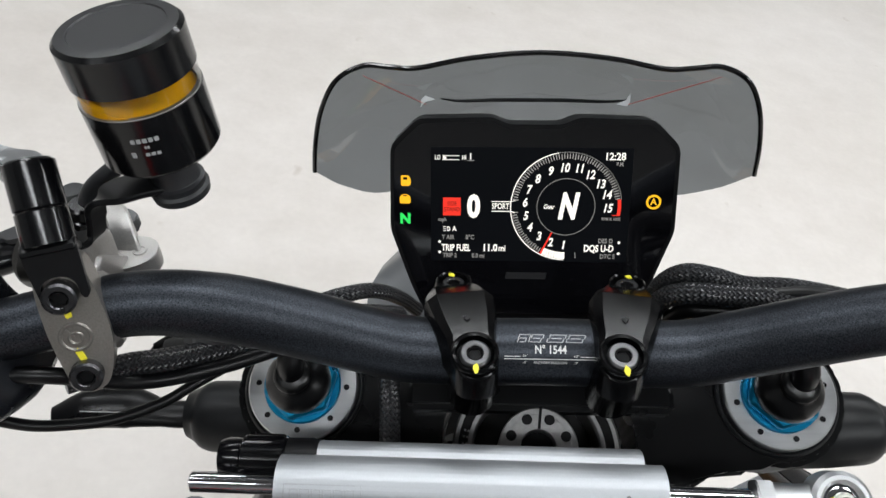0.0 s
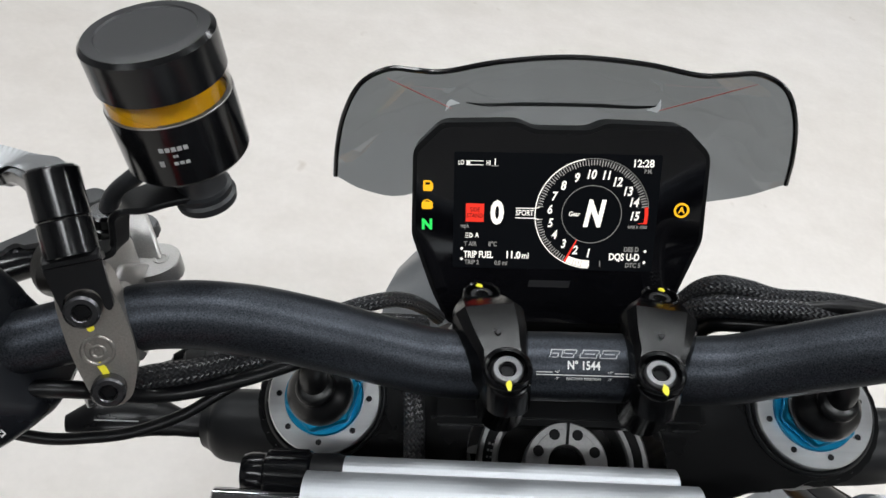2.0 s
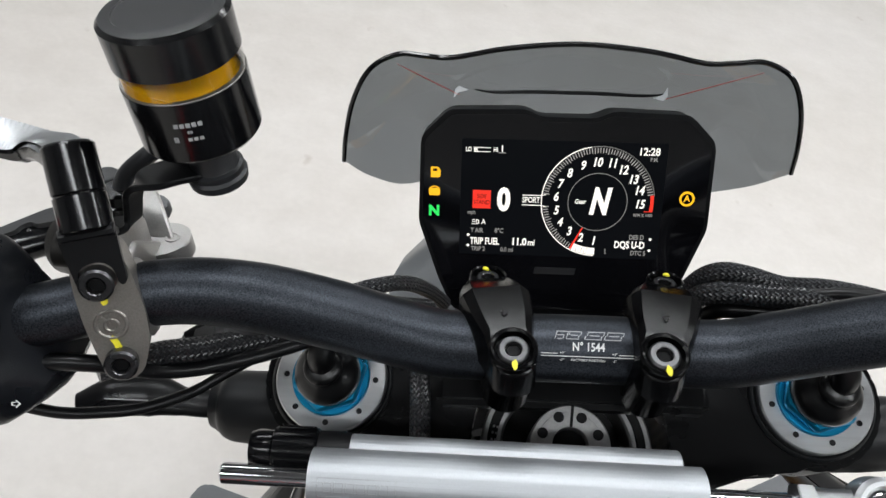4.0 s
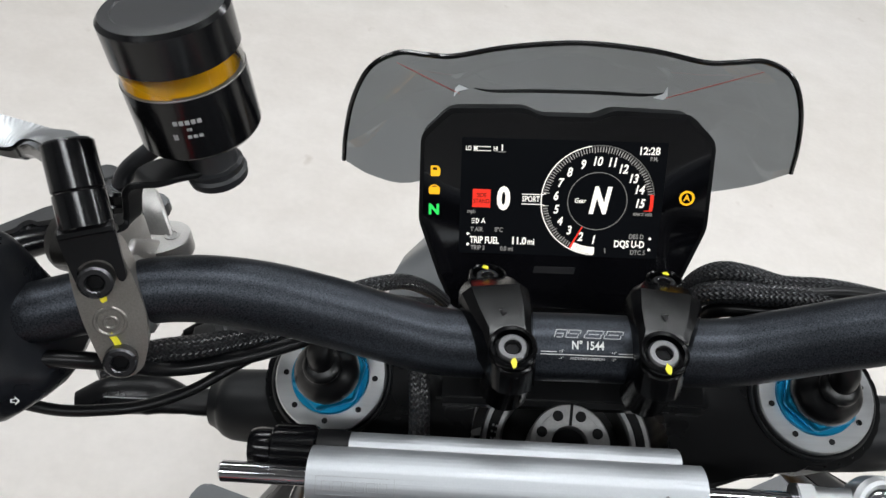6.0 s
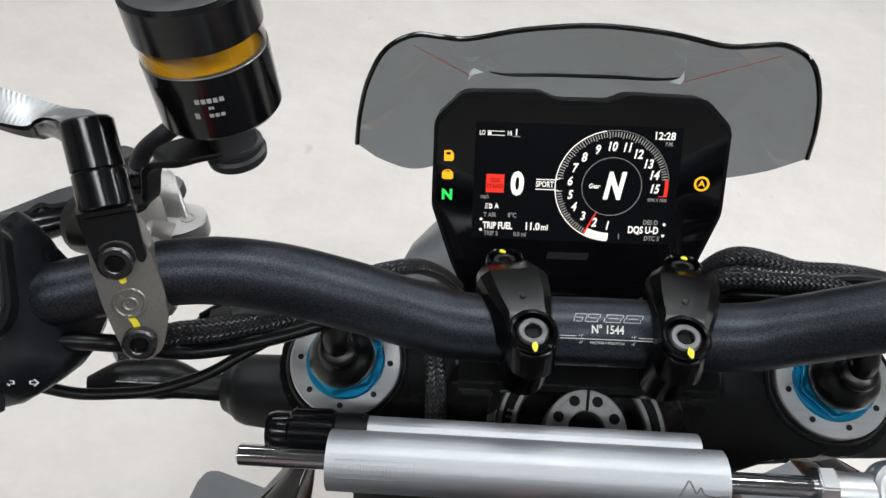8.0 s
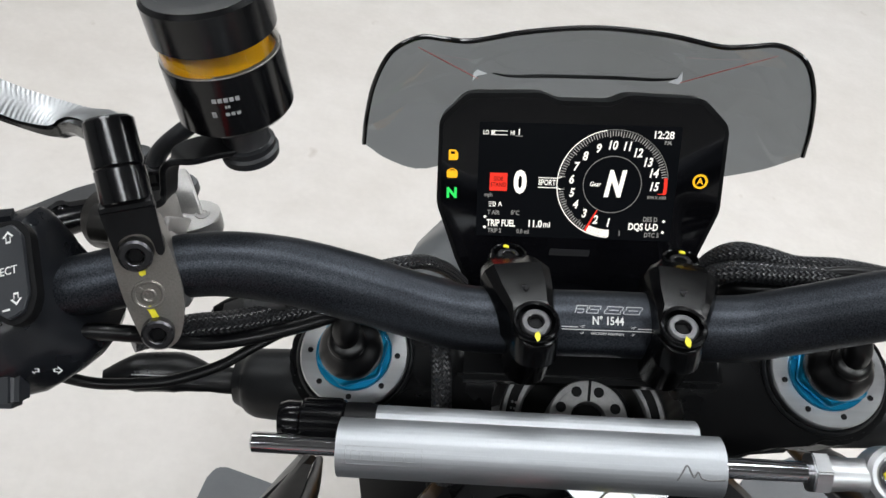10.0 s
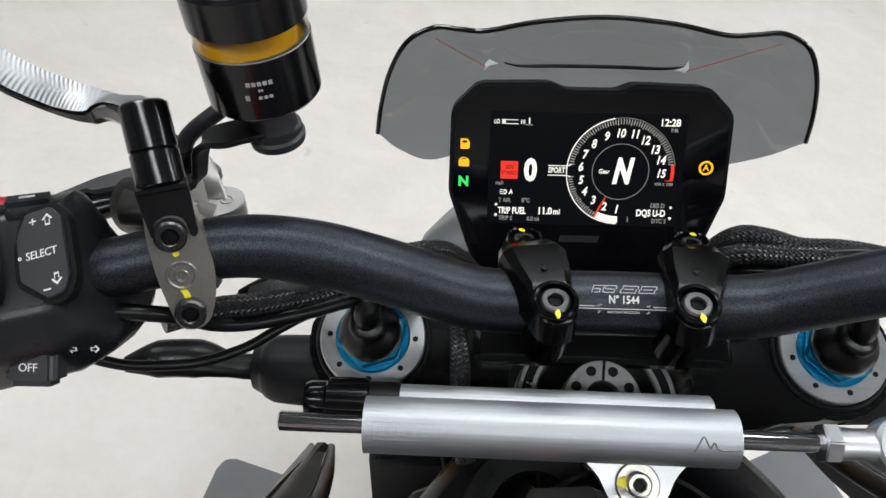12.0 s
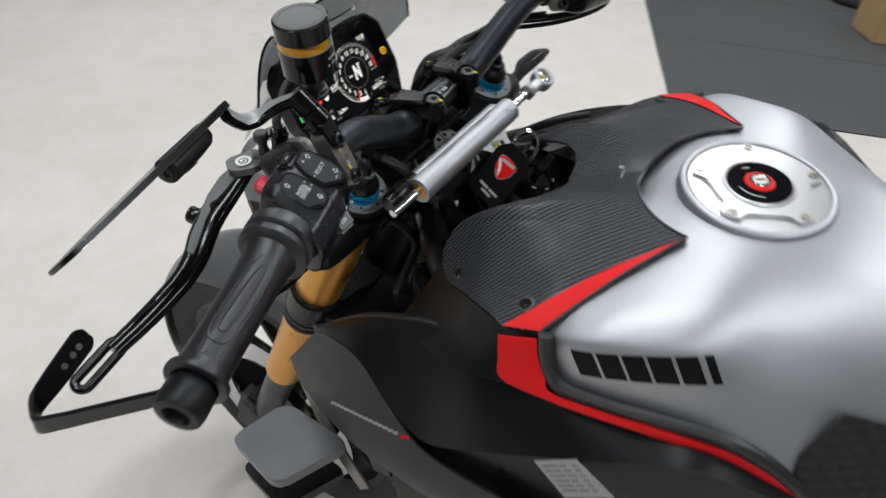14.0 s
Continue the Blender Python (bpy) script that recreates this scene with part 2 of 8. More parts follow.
def carbon_weave(name):
    """Twill carbon fibre under clear lacquer, fine tows."""
    mat, nt, b = material(name)
    co = nt.nodes.new("ShaderNodeTexCoord")
    sp = nt.nodes.new("ShaderNodeSeparateXYZ")
    link(nt, co.outputs["Object"], sp.inputs[0])

    def op(kind, a, c=None, v=None):
        n = nt.nodes.new("ShaderNodeMath")
        n.operation = kind
        link(nt, a, n.inputs[0])
        if c is not None:
            link(nt, c, n.inputs[1])
        elif v is not None:
            n.inputs[1].default_value = v
        return n.outputs[0]

    u, w = op("MULTIPLY", sp.outputs[0], v=660.0), op("MULTIPLY", sp.outputs[1], v=660.0)
    i, j = op("FLOOR", u), op("FLOOR", w)
    over = op("LESS_THAN", op("FRACT", op("MULTIPLY", op("ADD", i, j), v=0.25)), v=0.45)
    edge_u, edge_w = op("ABSOLUTE", op("SUBTRACT", op("FRACT", u), v=0.5)), op("ABSOLUTE", op("SUBTRACT", op("FRACT", w), v=0.5))
    gap = op("LESS_THAN", op("MAXIMUM", edge_u, edge_w), v=0.44)
    step = op("MULTIPLY", over, gap)
    broad = noise_node(nt, 30.0, 3.0)
    mixed = op("ADD", op("MULTIPLY", step, v=0.85), op("MULTIPLY", broad, v=0.15))
    link(nt, ramp(nt, mixed, [(0.1, (0.0010, 0.0010, 0.0012)), (0.85, (0.122, 0.127, 0.139))]), b.inputs["Base Color"])
    rr = nt.nodes.new("ShaderNodeMapRange")
    rr.inputs["To Min"].default_value, rr.inputs["To Max"].default_value = 0.50, 0.44
    link(nt, step, rr.inputs["Value"])
    link(nt, rr.outputs[0], b.inputs["Roughness"])
    b.inputs["Metallic"].default_value = 0.35
    b.inputs["Specular IOR Level"].default_value = 0.25
    b.inputs["Coat Weight"].default_value, b.inputs["Coat Roughness"].default_value = 0.16, 0.20
    bump(nt, b, step, 0.4, 0.0003)
    return mat


def braid(name):
    """Woven black sleeving: two families of flat strands that cross, laid out along and round the hose."""
    mat, nt, b = material(name)
    co = nt.nodes.new("ShaderNodeTexCoord")
    sp = nt.nodes.new("ShaderNodeSeparateXYZ")
    link(nt, co.outputs["UV"], sp.inputs[0])

    def op(kind, a, c=None, v=None):
        n = nt.nodes.new("ShaderNodeMath")
        n.operation = kind
        link(nt, a, n.inputs[0])
        if c is not None:
            link(nt, c, n.inputs[1])
        elif v is not None:
            n.inputs[1].default_value = v
        return n.outputs[0]

    u, w = op("MULTIPLY", sp.outputs[0], v=400.0), op("MULTIPLY", sp.outputs[1], v=14.0)
    p, q = op("ADD", u, w), op("SUBTRACT", u, w)
    turn = op("FRACT", op("MULTIPLY", op("ADD", op("FLOOR", p), op("FLOOR", q)), v=0.5))
    over = op("GREATER_THAN", turn, v=0.25)
    across = []
    for c in (p, q):
        across.append(op("SUBTRACT", op("MULTIPLY", op("ABSOLUTE", op("SUBTRACT", op("FRACT", c), v=0.5)), v=-2.0), v=-1.0))
    mx = nt.nodes.new("ShaderNodeMix")
    link(nt, over, mx.inputs[0])
    link(nt, across[0], mx.inputs[2])
    link(nt, across[1], mx.inputs[3])
    crest = mx.outputs[0]
    link(nt, ramp(nt, crest, [(0.18, (0.0012, 0.0012, 0.0014)), (0.55, (0.030, 0.031, 0.034))]), b.inputs["Base Color"])
    b.inputs["Roughness"].default_value = 0.34
    bump(nt, b, crest, 0.9, 0.0007)
    return mat


def concrete(name):
    """Pale power-floated concrete with faint clouds, wipes and small dark specks."""
    mat, nt, b = material(name)
    big, mid, fine = noise_node(nt, 0.9, 5.0, rough=0.6), noise_node(nt, 7.5, 6.0, (1.0, 1.15, 1), 0.62), noise_node(nt, 60.0, 4.0)
    wipe = noise_node(nt, 3.0, 5.0, (0.8, 1.3, 1), 0.7)

    def mul(fac, lo, hi, other=None):
        c = ramp(nt, fac, [(0.3, lo), (0.7, hi)])
        if other is None:
            return c
        mx = nt.nodes.new("ShaderNodeMix")
        mx.data_type, mx.blend_type = "RGBA", "MULTIPLY"
        mx.inputs[0].default_value = 1.0
        link(nt, other, mx.inputs[6])
        link(nt, c, mx.inputs[7])
        return mx.outputs[2]

    c = mul(big, (0.665, 0.622, 0.580), (0.745, 0.708, 0.676))
    c = mul(mid, (0.915, 0.91, 0.90), (1, 1, 1), c)
    c = mul(wipe, (0.94, 0.935, 0.93), (1, 1, 1), c)
    c = mul(fine, (0.96, 0.96, 0.96), (1, 1, 1), c)
    spots = noise_node(nt, 9.0, 3.0, (1.0, 0.75, 1), 0.5)
    sp = ramp(nt, spots, [(0.70, (1, 1, 1)), (0.77, (0.80, 0.77, 0.74))])
    mx = nt.nodes.new("ShaderNodeMix")
    mx.data_type, mx.blend_type = "RGBA", "MULTIPLY"
    mx.inputs[0].default_value = 1.0
    link(nt, c, mx.inputs[6])
    link(nt, sp, mx.inputs[7])
    link(nt, mx.outputs[2], b.inputs["Base Color"])
    rr = nt.nodes.new("ShaderNodeMapRange")
    rr.inputs["To Min"].default_value, rr.inputs["To Max"].default_value = 0.38, 0.6
    link(nt, mid, rr.inputs["Value"])
    link(nt, rr.outputs[0], b.inputs["Roughness"])
    b.inputs["Specular IOR Level"].default_value = 0.35
    bump(nt, b, fine, 0.12, 0.001)
    return mat


M_BAR = surface("flecked_black_powder_coat", (0.038, 0.042, 0.050), 0.42, metal=0.9, grain=2300.0, relief=0.10, deep=0.00020, spread=0.72, spec=0.5, rough_spread=0.02, blotch=1400.0)
M_PLASTIC = surface("black_grained_plastic", (0.0068, 0.0078, 0.0102), 0.30, grain=1800.0, relief=0.22, spread=0.2, spec=0.6)
M_SATIN = surface("satin_black_plastic", (0.0036, 0.0037, 0.0043), 0.34, grain=700.0, relief=0.05, spec=0.28)
M_GLOSS = surface("black_anodised_aluminium", (0.0022, 0.0023, 0.0028), 0.17, coat=0.08, coat_rough=0.08, rough_spread=0.02, spec=0.36)
M_RISER = surface("black_painted_casting", (0.0014, 0.0014, 0.0017), 0.19, grain=1200.0, relief=0.05, spec=0.19)
M_MATT = surface("matt_black_paint", (0.0060, 0.0066, 0.0076), 0.42, grain=1500.0, relief=0.10, spec=0.30)
M_BRIDGE = surface("black_hard_anodised_bridge", (0.0030, 0.0031, 0.0035), 0.30, grain=1500.0, relief=0.06, spec=0.20)
M_GREY = surface("satin_dark_grey_paint", (0.085, 0.088, 0.092), 0.38, grain=1500.0, relief=0.06, coat=0.3, coat_rough=0.25)
M_PADTOP = surface("dark_satin_rocker_plastic", (0.019, 0.021, 0.025), 0.36, grain=1500.0, relief=0.06, spec=0.9)
M_COWL = surface("pale_grey_paint", (0.14, 0.145, 0.15), 0.40, grain=1500.0, relief=0.05, coat=0.3, coat_rough=0.25)
M_FAIRING = surface("satin_black_lacquer", (0.0046, 0.0050, 0.0058), 0.40, grain=1500.0, relief=0.08, spec=0.24)
M_FRONTPANEL = surface("satin_dark_grey_lacquer", (0.030, 0.031, 0.033), 0.40, grain=1500.0, relief=0.08, spec=0.3)
M_NUT = surface("grey_anodised_nut", (0.42, 0.418, 0.416), 0.36, metal=0.9, grain=600.0, relief=0.05)
M_WING = surface("matt_grey_paint", (0.125, 0.130, 0.136), 0.38, grain=1500.0, relief=0.06, coat=0.15, coat_rough=0.3)
M_RUBBER = surface("black_rubber", (0.0100, 0.0110, 0.0132), 0.42, grain=1500.0, relief=0.25, spread=0.2, blotch=60.0, spec=0.75)
M_BOOT = surface("glossy_black_rubber", (0.0024, 0.0024, 0.0028), 0.32, grain=900.0, relief=0.03, spec=0.45, blotch=50.0)
M_TYRE = surface("tyre_rubber", (0.025, 0.025, 0.026), 0.75, grain=500.0, relief=0.3)
M_ALU = surface("brushed_aluminium", (0.58, 0.59, 0.60), 0.36, metal=1.0, grain=500.0, relief=0.05, stretch=(0.05, 1, 1), spread=0.06)
M_DAMPER = surface("satin_anodised_aluminium", (0.45, 0.465, 0.485), 0.52, metal=0.95, grain=1400.0, relief=0.02, spread=0.04, blotch=12.0, rough_spread=0.03)
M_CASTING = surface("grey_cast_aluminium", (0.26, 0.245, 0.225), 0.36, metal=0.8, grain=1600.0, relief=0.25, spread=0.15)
M_CASTLIGHT = surface("pale_cast_aluminium", (0.44, 0.43, 0.415), 0.40, metal=0.85, grain=1600.0, relief=0.25, spread=0.12)
M_CASTDARK = surface("brown_grey_cast_aluminium", (0.030, 0.028, 0.026), 0.44, metal=0.4, grain=1600.0, relief=0.25, spread=0.15)
M_KNUCKLE = surface("satin_grey_anodised_lever", (0.115, 0.116, 0.118), 0.40, metal=0.7, grain=1200.0, relief=0.08)
# Satin lid top; ceiling light on it is lifted into the base colour.
M_LIDTOP = surface("lightened_satin_lid_top", (0.014, 0.014, 0.0155), 0.36, rough_spread=0.03, spec=0.6, grain=1200.0, relief=0.04)
M_LID = surface("gloss_black_anodised_lid", (0.0030, 0.0031, 0.0036), 0.19, rough_spread=0.02, spec=0.42)
M_DARKCAST = surface("black_coated_casting", (0.020, 0.020, 0.021), 0.36, metal=0.3, grain=1600.0, relief=0.2)
M_RIB = surface("milled_satin_aluminium", (0.46, 0.47, 0.48), 0.46, metal=0.95, spread=0.05)
M_BRACKET = surface("dark_milled_aluminium", (0.15, 0.15, 0.155), 0.36, metal=0.9, grain=300.0, relief=0.08, stretch=(0.1, 1, 1))
M_CHROME = surface("hard_chrome", (0.62, 0.62, 0.64), 0.1, metal=1.0, rough_spread=0.03, spread=0.03)
M_STEELDARK = surface("dark_steel_socket_bolt", (0.16, 0.16, 0.165), 0.28, metal=0.95)
M_BOLT = surface("black_steel_bolt", (0.055, 0.055, 0.058), 0.26, metal=0.9)
M_STEEL = surface("zinc_plated_steel", (0.62, 0.60, 0.55), 0.3, metal=1.0)
M_BLUE = surface("blue_anodised_aluminium", (0.010, 0.27, 0.48), 0.32, metal=0.85, spread=0.05, grain=300.0)
M_GOLD = surface("gold_anodised_aluminium", (0.74, 0.36, 0.065), 0.33, metal=0.8, spread=0.1)
M_CAP = surface("satin_machined_aluminium_cap", (0.66, 0.66, 0.665), 0.36, metal=0.92, grain=900.0, relief=0.03, spread=0.03, rough_spread=0.02)
M_SILVER = surface("brushed_silver_tank_lacquer", (0.455, 0.467, 0.491), 0.47, metal=0.90, coat=0.18, coat_rough=0.30, grain=500.0, relief=0.02, stretch=(1, 0.06, 1), spread=0.03, blotch=9.0, rough_spread=0.015)
M_REFLECTLINE = surface("dull_red_reflection_line", (0.46, 0.11, 0.10), 0.4, spread=0.1)
M_RED = surface("red_lacquer", (0.76, 0.010, 0.013), 0.4, coat=0.08, coat_rough=0.2, spread=0.05, spec=0.2)
M_REDPLASTIC = surface("red_plastic", (0.55, 0.02, 0.04), 0.4, spread=0.08)
M_YELLOW = surface("yellow_marker_paint", (0.75, 0.66, 0.03), 0.5, spread=0.12, relief=0.2)
M_WHITE = surface("white_print", (0.78, 0.78, 0.76), 0.5, spread=0.04)
M_GREYPRINT = surface("pale_grey_print", (0.42, 0.42, 0.42), 0.5, spread=0.05)
M_BLACKPRINT = surface("black_print", (0.003, 0.003, 0.0035), 0.5, spread=0.05, spec=0.2)
M_DIMPRINT = surface("dark_grey_print", (0.009, 0.009, 0.0105), 0.5, spread=0.05)
M_ENGRAVE = surface("engraved_aluminium", (0.40, 0.41, 0.42), 0.5, metal=0.9)
M_DARKENGRAVE = surface("dark_laser_mark", (0.20, 0.20, 0.20), 0.5, metal=0.6)
M_SCREEN = surface("black_display_glass", (0.003, 0.003, 0.004), 0.09, coat=0.5, coat_rough=0.05, rough_spread=0.03)
M_SHIELDGLASS = tinted_pane("smoked_acrylic", (0.225, 0.243, 0.256), 1.0, 0.06)
M_CLEAR = tinted_pane("clear_reservoir_wall", (0.93, 0.93, 0.90), 1.0, 0.02)
M_CARBON = carbon_weave("carbon_fibre_twill")
M_BRAID = braid("braided_sleeve")
pad_mat = surface("dimpled_rubber", (0.010, 0.0105, 0.0115), 0.5, grain=1500.0, relief=0.1)
pad_nt, pad_b = pad_mat.node_tree, pad_mat.node_tree.nodes["Principled BSDF"]
pad_co, pad_vo = pad_nt.nodes.new("ShaderNodeTexCoord"), pad_nt.nodes.new("ShaderNodeTexVoronoi")
pad_vo.inputs["Scale"].default_value, pad_vo.inputs["Randomness"].default_value = 120.0, 0.15
link(pad_nt, pad_co.outputs["Object"], pad_vo.inputs["Vector"])
bump(pad_nt, pad_b, pad_vo.outputs["Distance"], 0.8, 0.003)
M_PAD = pad_mat
M_FLOOR = concrete("pale_concrete")
M_MAT = surface("dark_grey_floor_mat", (0.060, 0.061, 0.063), 0.75, grain=260.0, relief=0.3, spread=0.15, blotch=3.0)
M_WALL = surface("grey_wall_paint", (0.30, 0.30, 0.30), 0.8, grain=120.0, relief=0.1, spread=0.04, blotch=1.5)
M_CEIL = surface("dark_painted_ceiling", (0.09, 0.09, 0.094), 0.85, grain=120.0, relief=0.1, spread=0.06, blotch=1.5)
M_CARD = surface("brown_cardboard", (0.42, 0.27, 0.13), 0.8, grain=160.0, relief=0.1, spread=0.1)
M_GREENPLASTIC = surface("green_plastic", (0.30, 0.55, 0.03), 0.45)
M_MIRRORBACK = surface("black_milled_mirror_shell", (0.003, 0.003, 0.0035), 0.26, spec=0.30)

fluid_mat, fluid_nt, fluid_b = material("amber_clutch_fluid")
fluid_b.inputs["Base Color"].default_value = (1.0, 0.50, 0.006, 1)
fluid_b.inputs["Roughness"].default_value = 0.03
fluid_b.inputs["Transmission Weight"].default_value = 0.25
fluid_b.inputs["IOR"].default_value = 1.14
M_FLUID = fluid_mat

G_WHITE = glow("lit_white", (1.0, 0.97, 0.90), 1.15)
G_DIM = glow("lit_grey", (1.0, 0.97, 0.92), 0.28)
G_TICK = glow("lit_pale_grey", (1.0, 0.97, 0.92), 0.48)
G_PANEL = glow("lit_display_black", (0.50, 0.68, 1.0), 0.0030)
G_PANEL.node_tree.nodes["Principled BSDF"].inputs["Base Color"].default_value = (0.001, 0.001, 0.0012, 1)
G_PANEL.node_tree.nodes["Principled BSDF"].inputs["Specular IOR Level"].default_value = 0.1
G_RED = glow("lit_red", (1.0, 0.035, 0.015), 1.0)
G_AMBER = glow("lit_amber", (1.0, 0.50, 0.01), 1.2)
G_GREEN = glow("lit_green", (0.03, 0.85, 0.14), 1.0)
G_LAMP = glow("lamp_diffuser", (1.0, 0.99, 0.97), 4.0)

# ---- the room ----
X0, X1, Y0, Y1, H = -4.2, 7.6, -4.6, 5.6, 3.4


def slab(name, lo, hi, mat, label, category, bevel=0.0):
    bm = bmesh.new()
    c = (Vector(lo) + Vector(hi)) / 2
    box(bm, Vector(hi) - Vector(lo), Matrix.Translation(c), bevel)
    return tagged(finish(bm, mat, name, smooth=0), label, category, kind="structure")


slab("floor", (X0 - 0.2, Y0 - 0.2, -0.2), (X1 + 0.2, Y1 + 0.2, 0.0), M_FLOOR, "pale grey concrete showroom floor with faint stains", "floor")
# Ceiling and walls are unseen, added to close the room and darken reflections.
slab("ceiling", (X0 - 0.2, Y0 - 0.2, H), (X1 + 0.2, Y1 + 0.2, H + 0.2), M_CEIL, "plain dark grey ceiling with light fittings", "ceiling")
slab("wall_north", (X0 - 0.2, Y1, 0), (X1 + 0.2, Y1 + 0.2, H), M_WALL, "plain grey painted wall", "wall")
slab("wall_south", (X0 - 0.2, Y0 - 0.2, 0), (X1 + 0.2, Y0, H), M_WALL, "plain grey painted wall", "wall")
slab("wall_east", (X1, Y0, 0), (X1 + 0.2, Y1, H), M_WALL, "plain grey painted wall", "wall")
slab("wall_west", (X0 - 0.2, Y0, 0), (X0, Y1, H), M_WALL, "plain grey painted wall", "wall")


def ceiling_light(m):
    lamp = thing("ceiling_light", "long white ceiling light with a glowing diffuser", "ceiling light", m, "ceiling lights")
    bm = bmesh.new()
    box(bm, (1.46, 0.34, 0.06), Matrix.Translation((0, 0, 0.03)), 0.006)
    part("housing", bm, M_WALL, lamp)
    bm = bmesh.new()
    box(bm, (1.40, 0.28, 0.012), Matrix.Translation((0, 0, -0.006)), 0.003)
    part("diffuser", bm, G_LAMP, lamp)
    return lamp


LAMP_SPOTS = [(x, y) for x in (-2.5, -0.4, 1.7, 3.8, 6.0) for y in (-2.0, 0.4, 2.8)]
LAMP_SHARE = {-2.5: 0.95, -0.4: 1.0, 1.7: 1.40, 3.8: 1.1, 6.0: 0.9}      # the bays beside the machine are lit a little more strongly
first_light = ceiling_light(pose(LAMP_SPOTS[0][0], LAMP_SPOTS[0][1], H - 0.062, 0, 0, 0))
for k, (lx, ly) in enumerate(LAMP_SPOTS):
    if k:
        copy_thing(first_light, pose(lx, ly, H - 0.062, 0, 0, 0))
    la = bpy.data.lights.new("lamp", "AREA")
    la.shape, la.size, la.size_y, la.energy, la.color = "RECTANGLE", 1.36, 0.26, LAMP_POWER * LAMP_SHARE[lx], (0.93, 0.97, 1.0)
    lo = new("lamp", la)
    lo.matrix_basis = pose(lx, ly, H - 0.085)


def floor_mat(m, size):
    bm = bmesh.new()
    box(bm, (*size, 0.006), m @ Matrix.Translation((0, 0, 0.003)), 0.002)
    ob = finish(bm, M_MAT, "floor_mat")
    return tagged(ob, "dark grey rubber floor mat lying on concrete", "floor mat", "floor mats")


# two mats laid edge to edge
MAT_TURN = 25.0
floor_mat(pose(2.40, 0.40, 0, 0, 0, MAT_TURN) @ Matrix.Translation((0.51, -1.5, 0)), (1.0235, 3.0))
floor_mat(pose(2.40, 0.40, 0, 0, 0, MAT_TURN) @ Matrix.Translation((1.535, -1.5, 0)), (1.0235, 3.0))
floor_mat(pose(2.40, 0.40, 0, 0, 0, MAT_TURN) @ Matrix.Translation((2.56, -1.5, 0)), (1.0235, 3.0))

bm = bmesh.new()
box(bm, (0.40, 0.32, 0.30), pose(4.46, -0.274, 0.157, 0, 0, -60), 0.004)
box(bm, (0.402, 0.05, 0.002), pose(4.46, -0.274, 0.308, 0, 0, -60), 0)
carton = tagged(finish(bm, M_CARD, "cardboard_box"), "closed brown cardboard box standing on the mat", "box")
caddy = thing("wheel_stand", "black wheel stand with a green plastic rim on the mat", "stand", pose(5.16, 0.02, 0.006))
bm = bmesh.new()
add_lathe(bm, [(0.0, 0.0), (0.20, 0.0), (0.215, 0.02), (0.215, 0.06), (0.20, 0.085), (0.14, 0.085), (0.13, 0.05), (0.0, 0.05)], None, 28)
part("base", bm, M_RUBBER, caddy)
bm = bmesh.new()
ring(bm, Matrix.Translation((0, 0, 0.050)), 0.085, 0.120, 0, 0.025)
part("rim", bm, M_GREENPLASTIC, caddy)

# ---- the motorcycle: on its side stand, leaning to its left ----
LEAN_DEG = -11.0
BIKE = pose(0, 0, 0, 0, LEAN_DEG, 0)
bike = thing("motorcycle", "silver and black naked sports motorcycle leaning on its side stand", "motorcycle", BIKE)
SIDES = (-1, 1)


def mirror(p, s):
    return Vector((abs(s) * p[0] * s, p[1], p[2]))


def hexbolt(parent, at, out, r=0.0065, h=0.004, mat=None, name="bolt", socket=True):
    """A socket-head bolt: a turned head with a six-sided hole."""
    m = axes(at, SX if abs(Vector(out).normalized().x) < 0.9 else SY, out)
    bm = bmesh.new()
    rs = r * 0.52
    add_lathe(bm, [(0.0, -0.004), (r, -0.004), (r, h - 0.0008), (r - 0.0008, h), (rs * 1.12, h), (rs * 1.0, h - 0.0004)], m, 24, close=False)
    hexa = [(rs * math.cos(k * math.pi / 3), rs * math.sin(k * math.pi / 3)) for k in range(6)]
    low = [bm.verts.new(m @ Vector((x, y, h - 0.003))) for x, y in hexa]
    top = [bm.verts.new(m @ Vector((x, y, h - 0.0004))) for x, y in hexa]
    bm.faces.new(low)
    for k in range(6):
        bm.faces.new((low[k], low[(k + 1) % 6], top[(k + 1) % 6], top[k]))
    head = part(name, bm, mat or M_BOLT, parent)
    # Black plate on the hole's floor, deepening its shade by colour.
    bm = bmesh.new()
    prism(bm, [(q[0] * 0.97, q[1] * 0.97) for q in hexa], 0.0004, m @ Matrix.Translation((0, 0, h - 0.0029)))
    part("socket", bm, M_BLACKPRINT, parent, smooth=0)
    return head


def paint_dab(parent, at, out, size=0.004, turn=0.0, long=1.6):
    rnd = random.Random(round(1e5 * (at[0] + 3 * at[1])))
    m = axes(at, SX, out) @ pose(0, 0, 0, 0, 0, turn)
    pts = [(size * 0.5 * (0.8 + 0.4 * rnd.random()) * math.cos(a), long * size * 0.5 * (0.8 + 0.4 * rnd.random()) * math.sin(a)) for a in np.linspace(0, 2 * math.pi, 11)[:-1]]
    bm = bmesh.new()
    prism(bm, pts, 0.0004, m)
    return part("paint_mark", bm, M_YELLOW, parent, "yellow paint mark")


# --- handlebar ---
BAR = [(0.0, -0.0080, 0.9940), (0.055, -0.0080, 0.9940), (0.080, -0.0095, 1.0030), (0.105, -0.0145, 1.0190), (0.130, -0.0195, 1.0330), (0.155, -0.0245, 1.0410), (0.180, -0.0320, 1.0430)]
GRIP_IN, GRIP_OUT = Vector((0.180, -0.0320, 1.0430)), Vector((0.409, -0.1160, 1.0430))
GRIP_DIR = (GRIP_OUT - GRIP_IN).normalized()
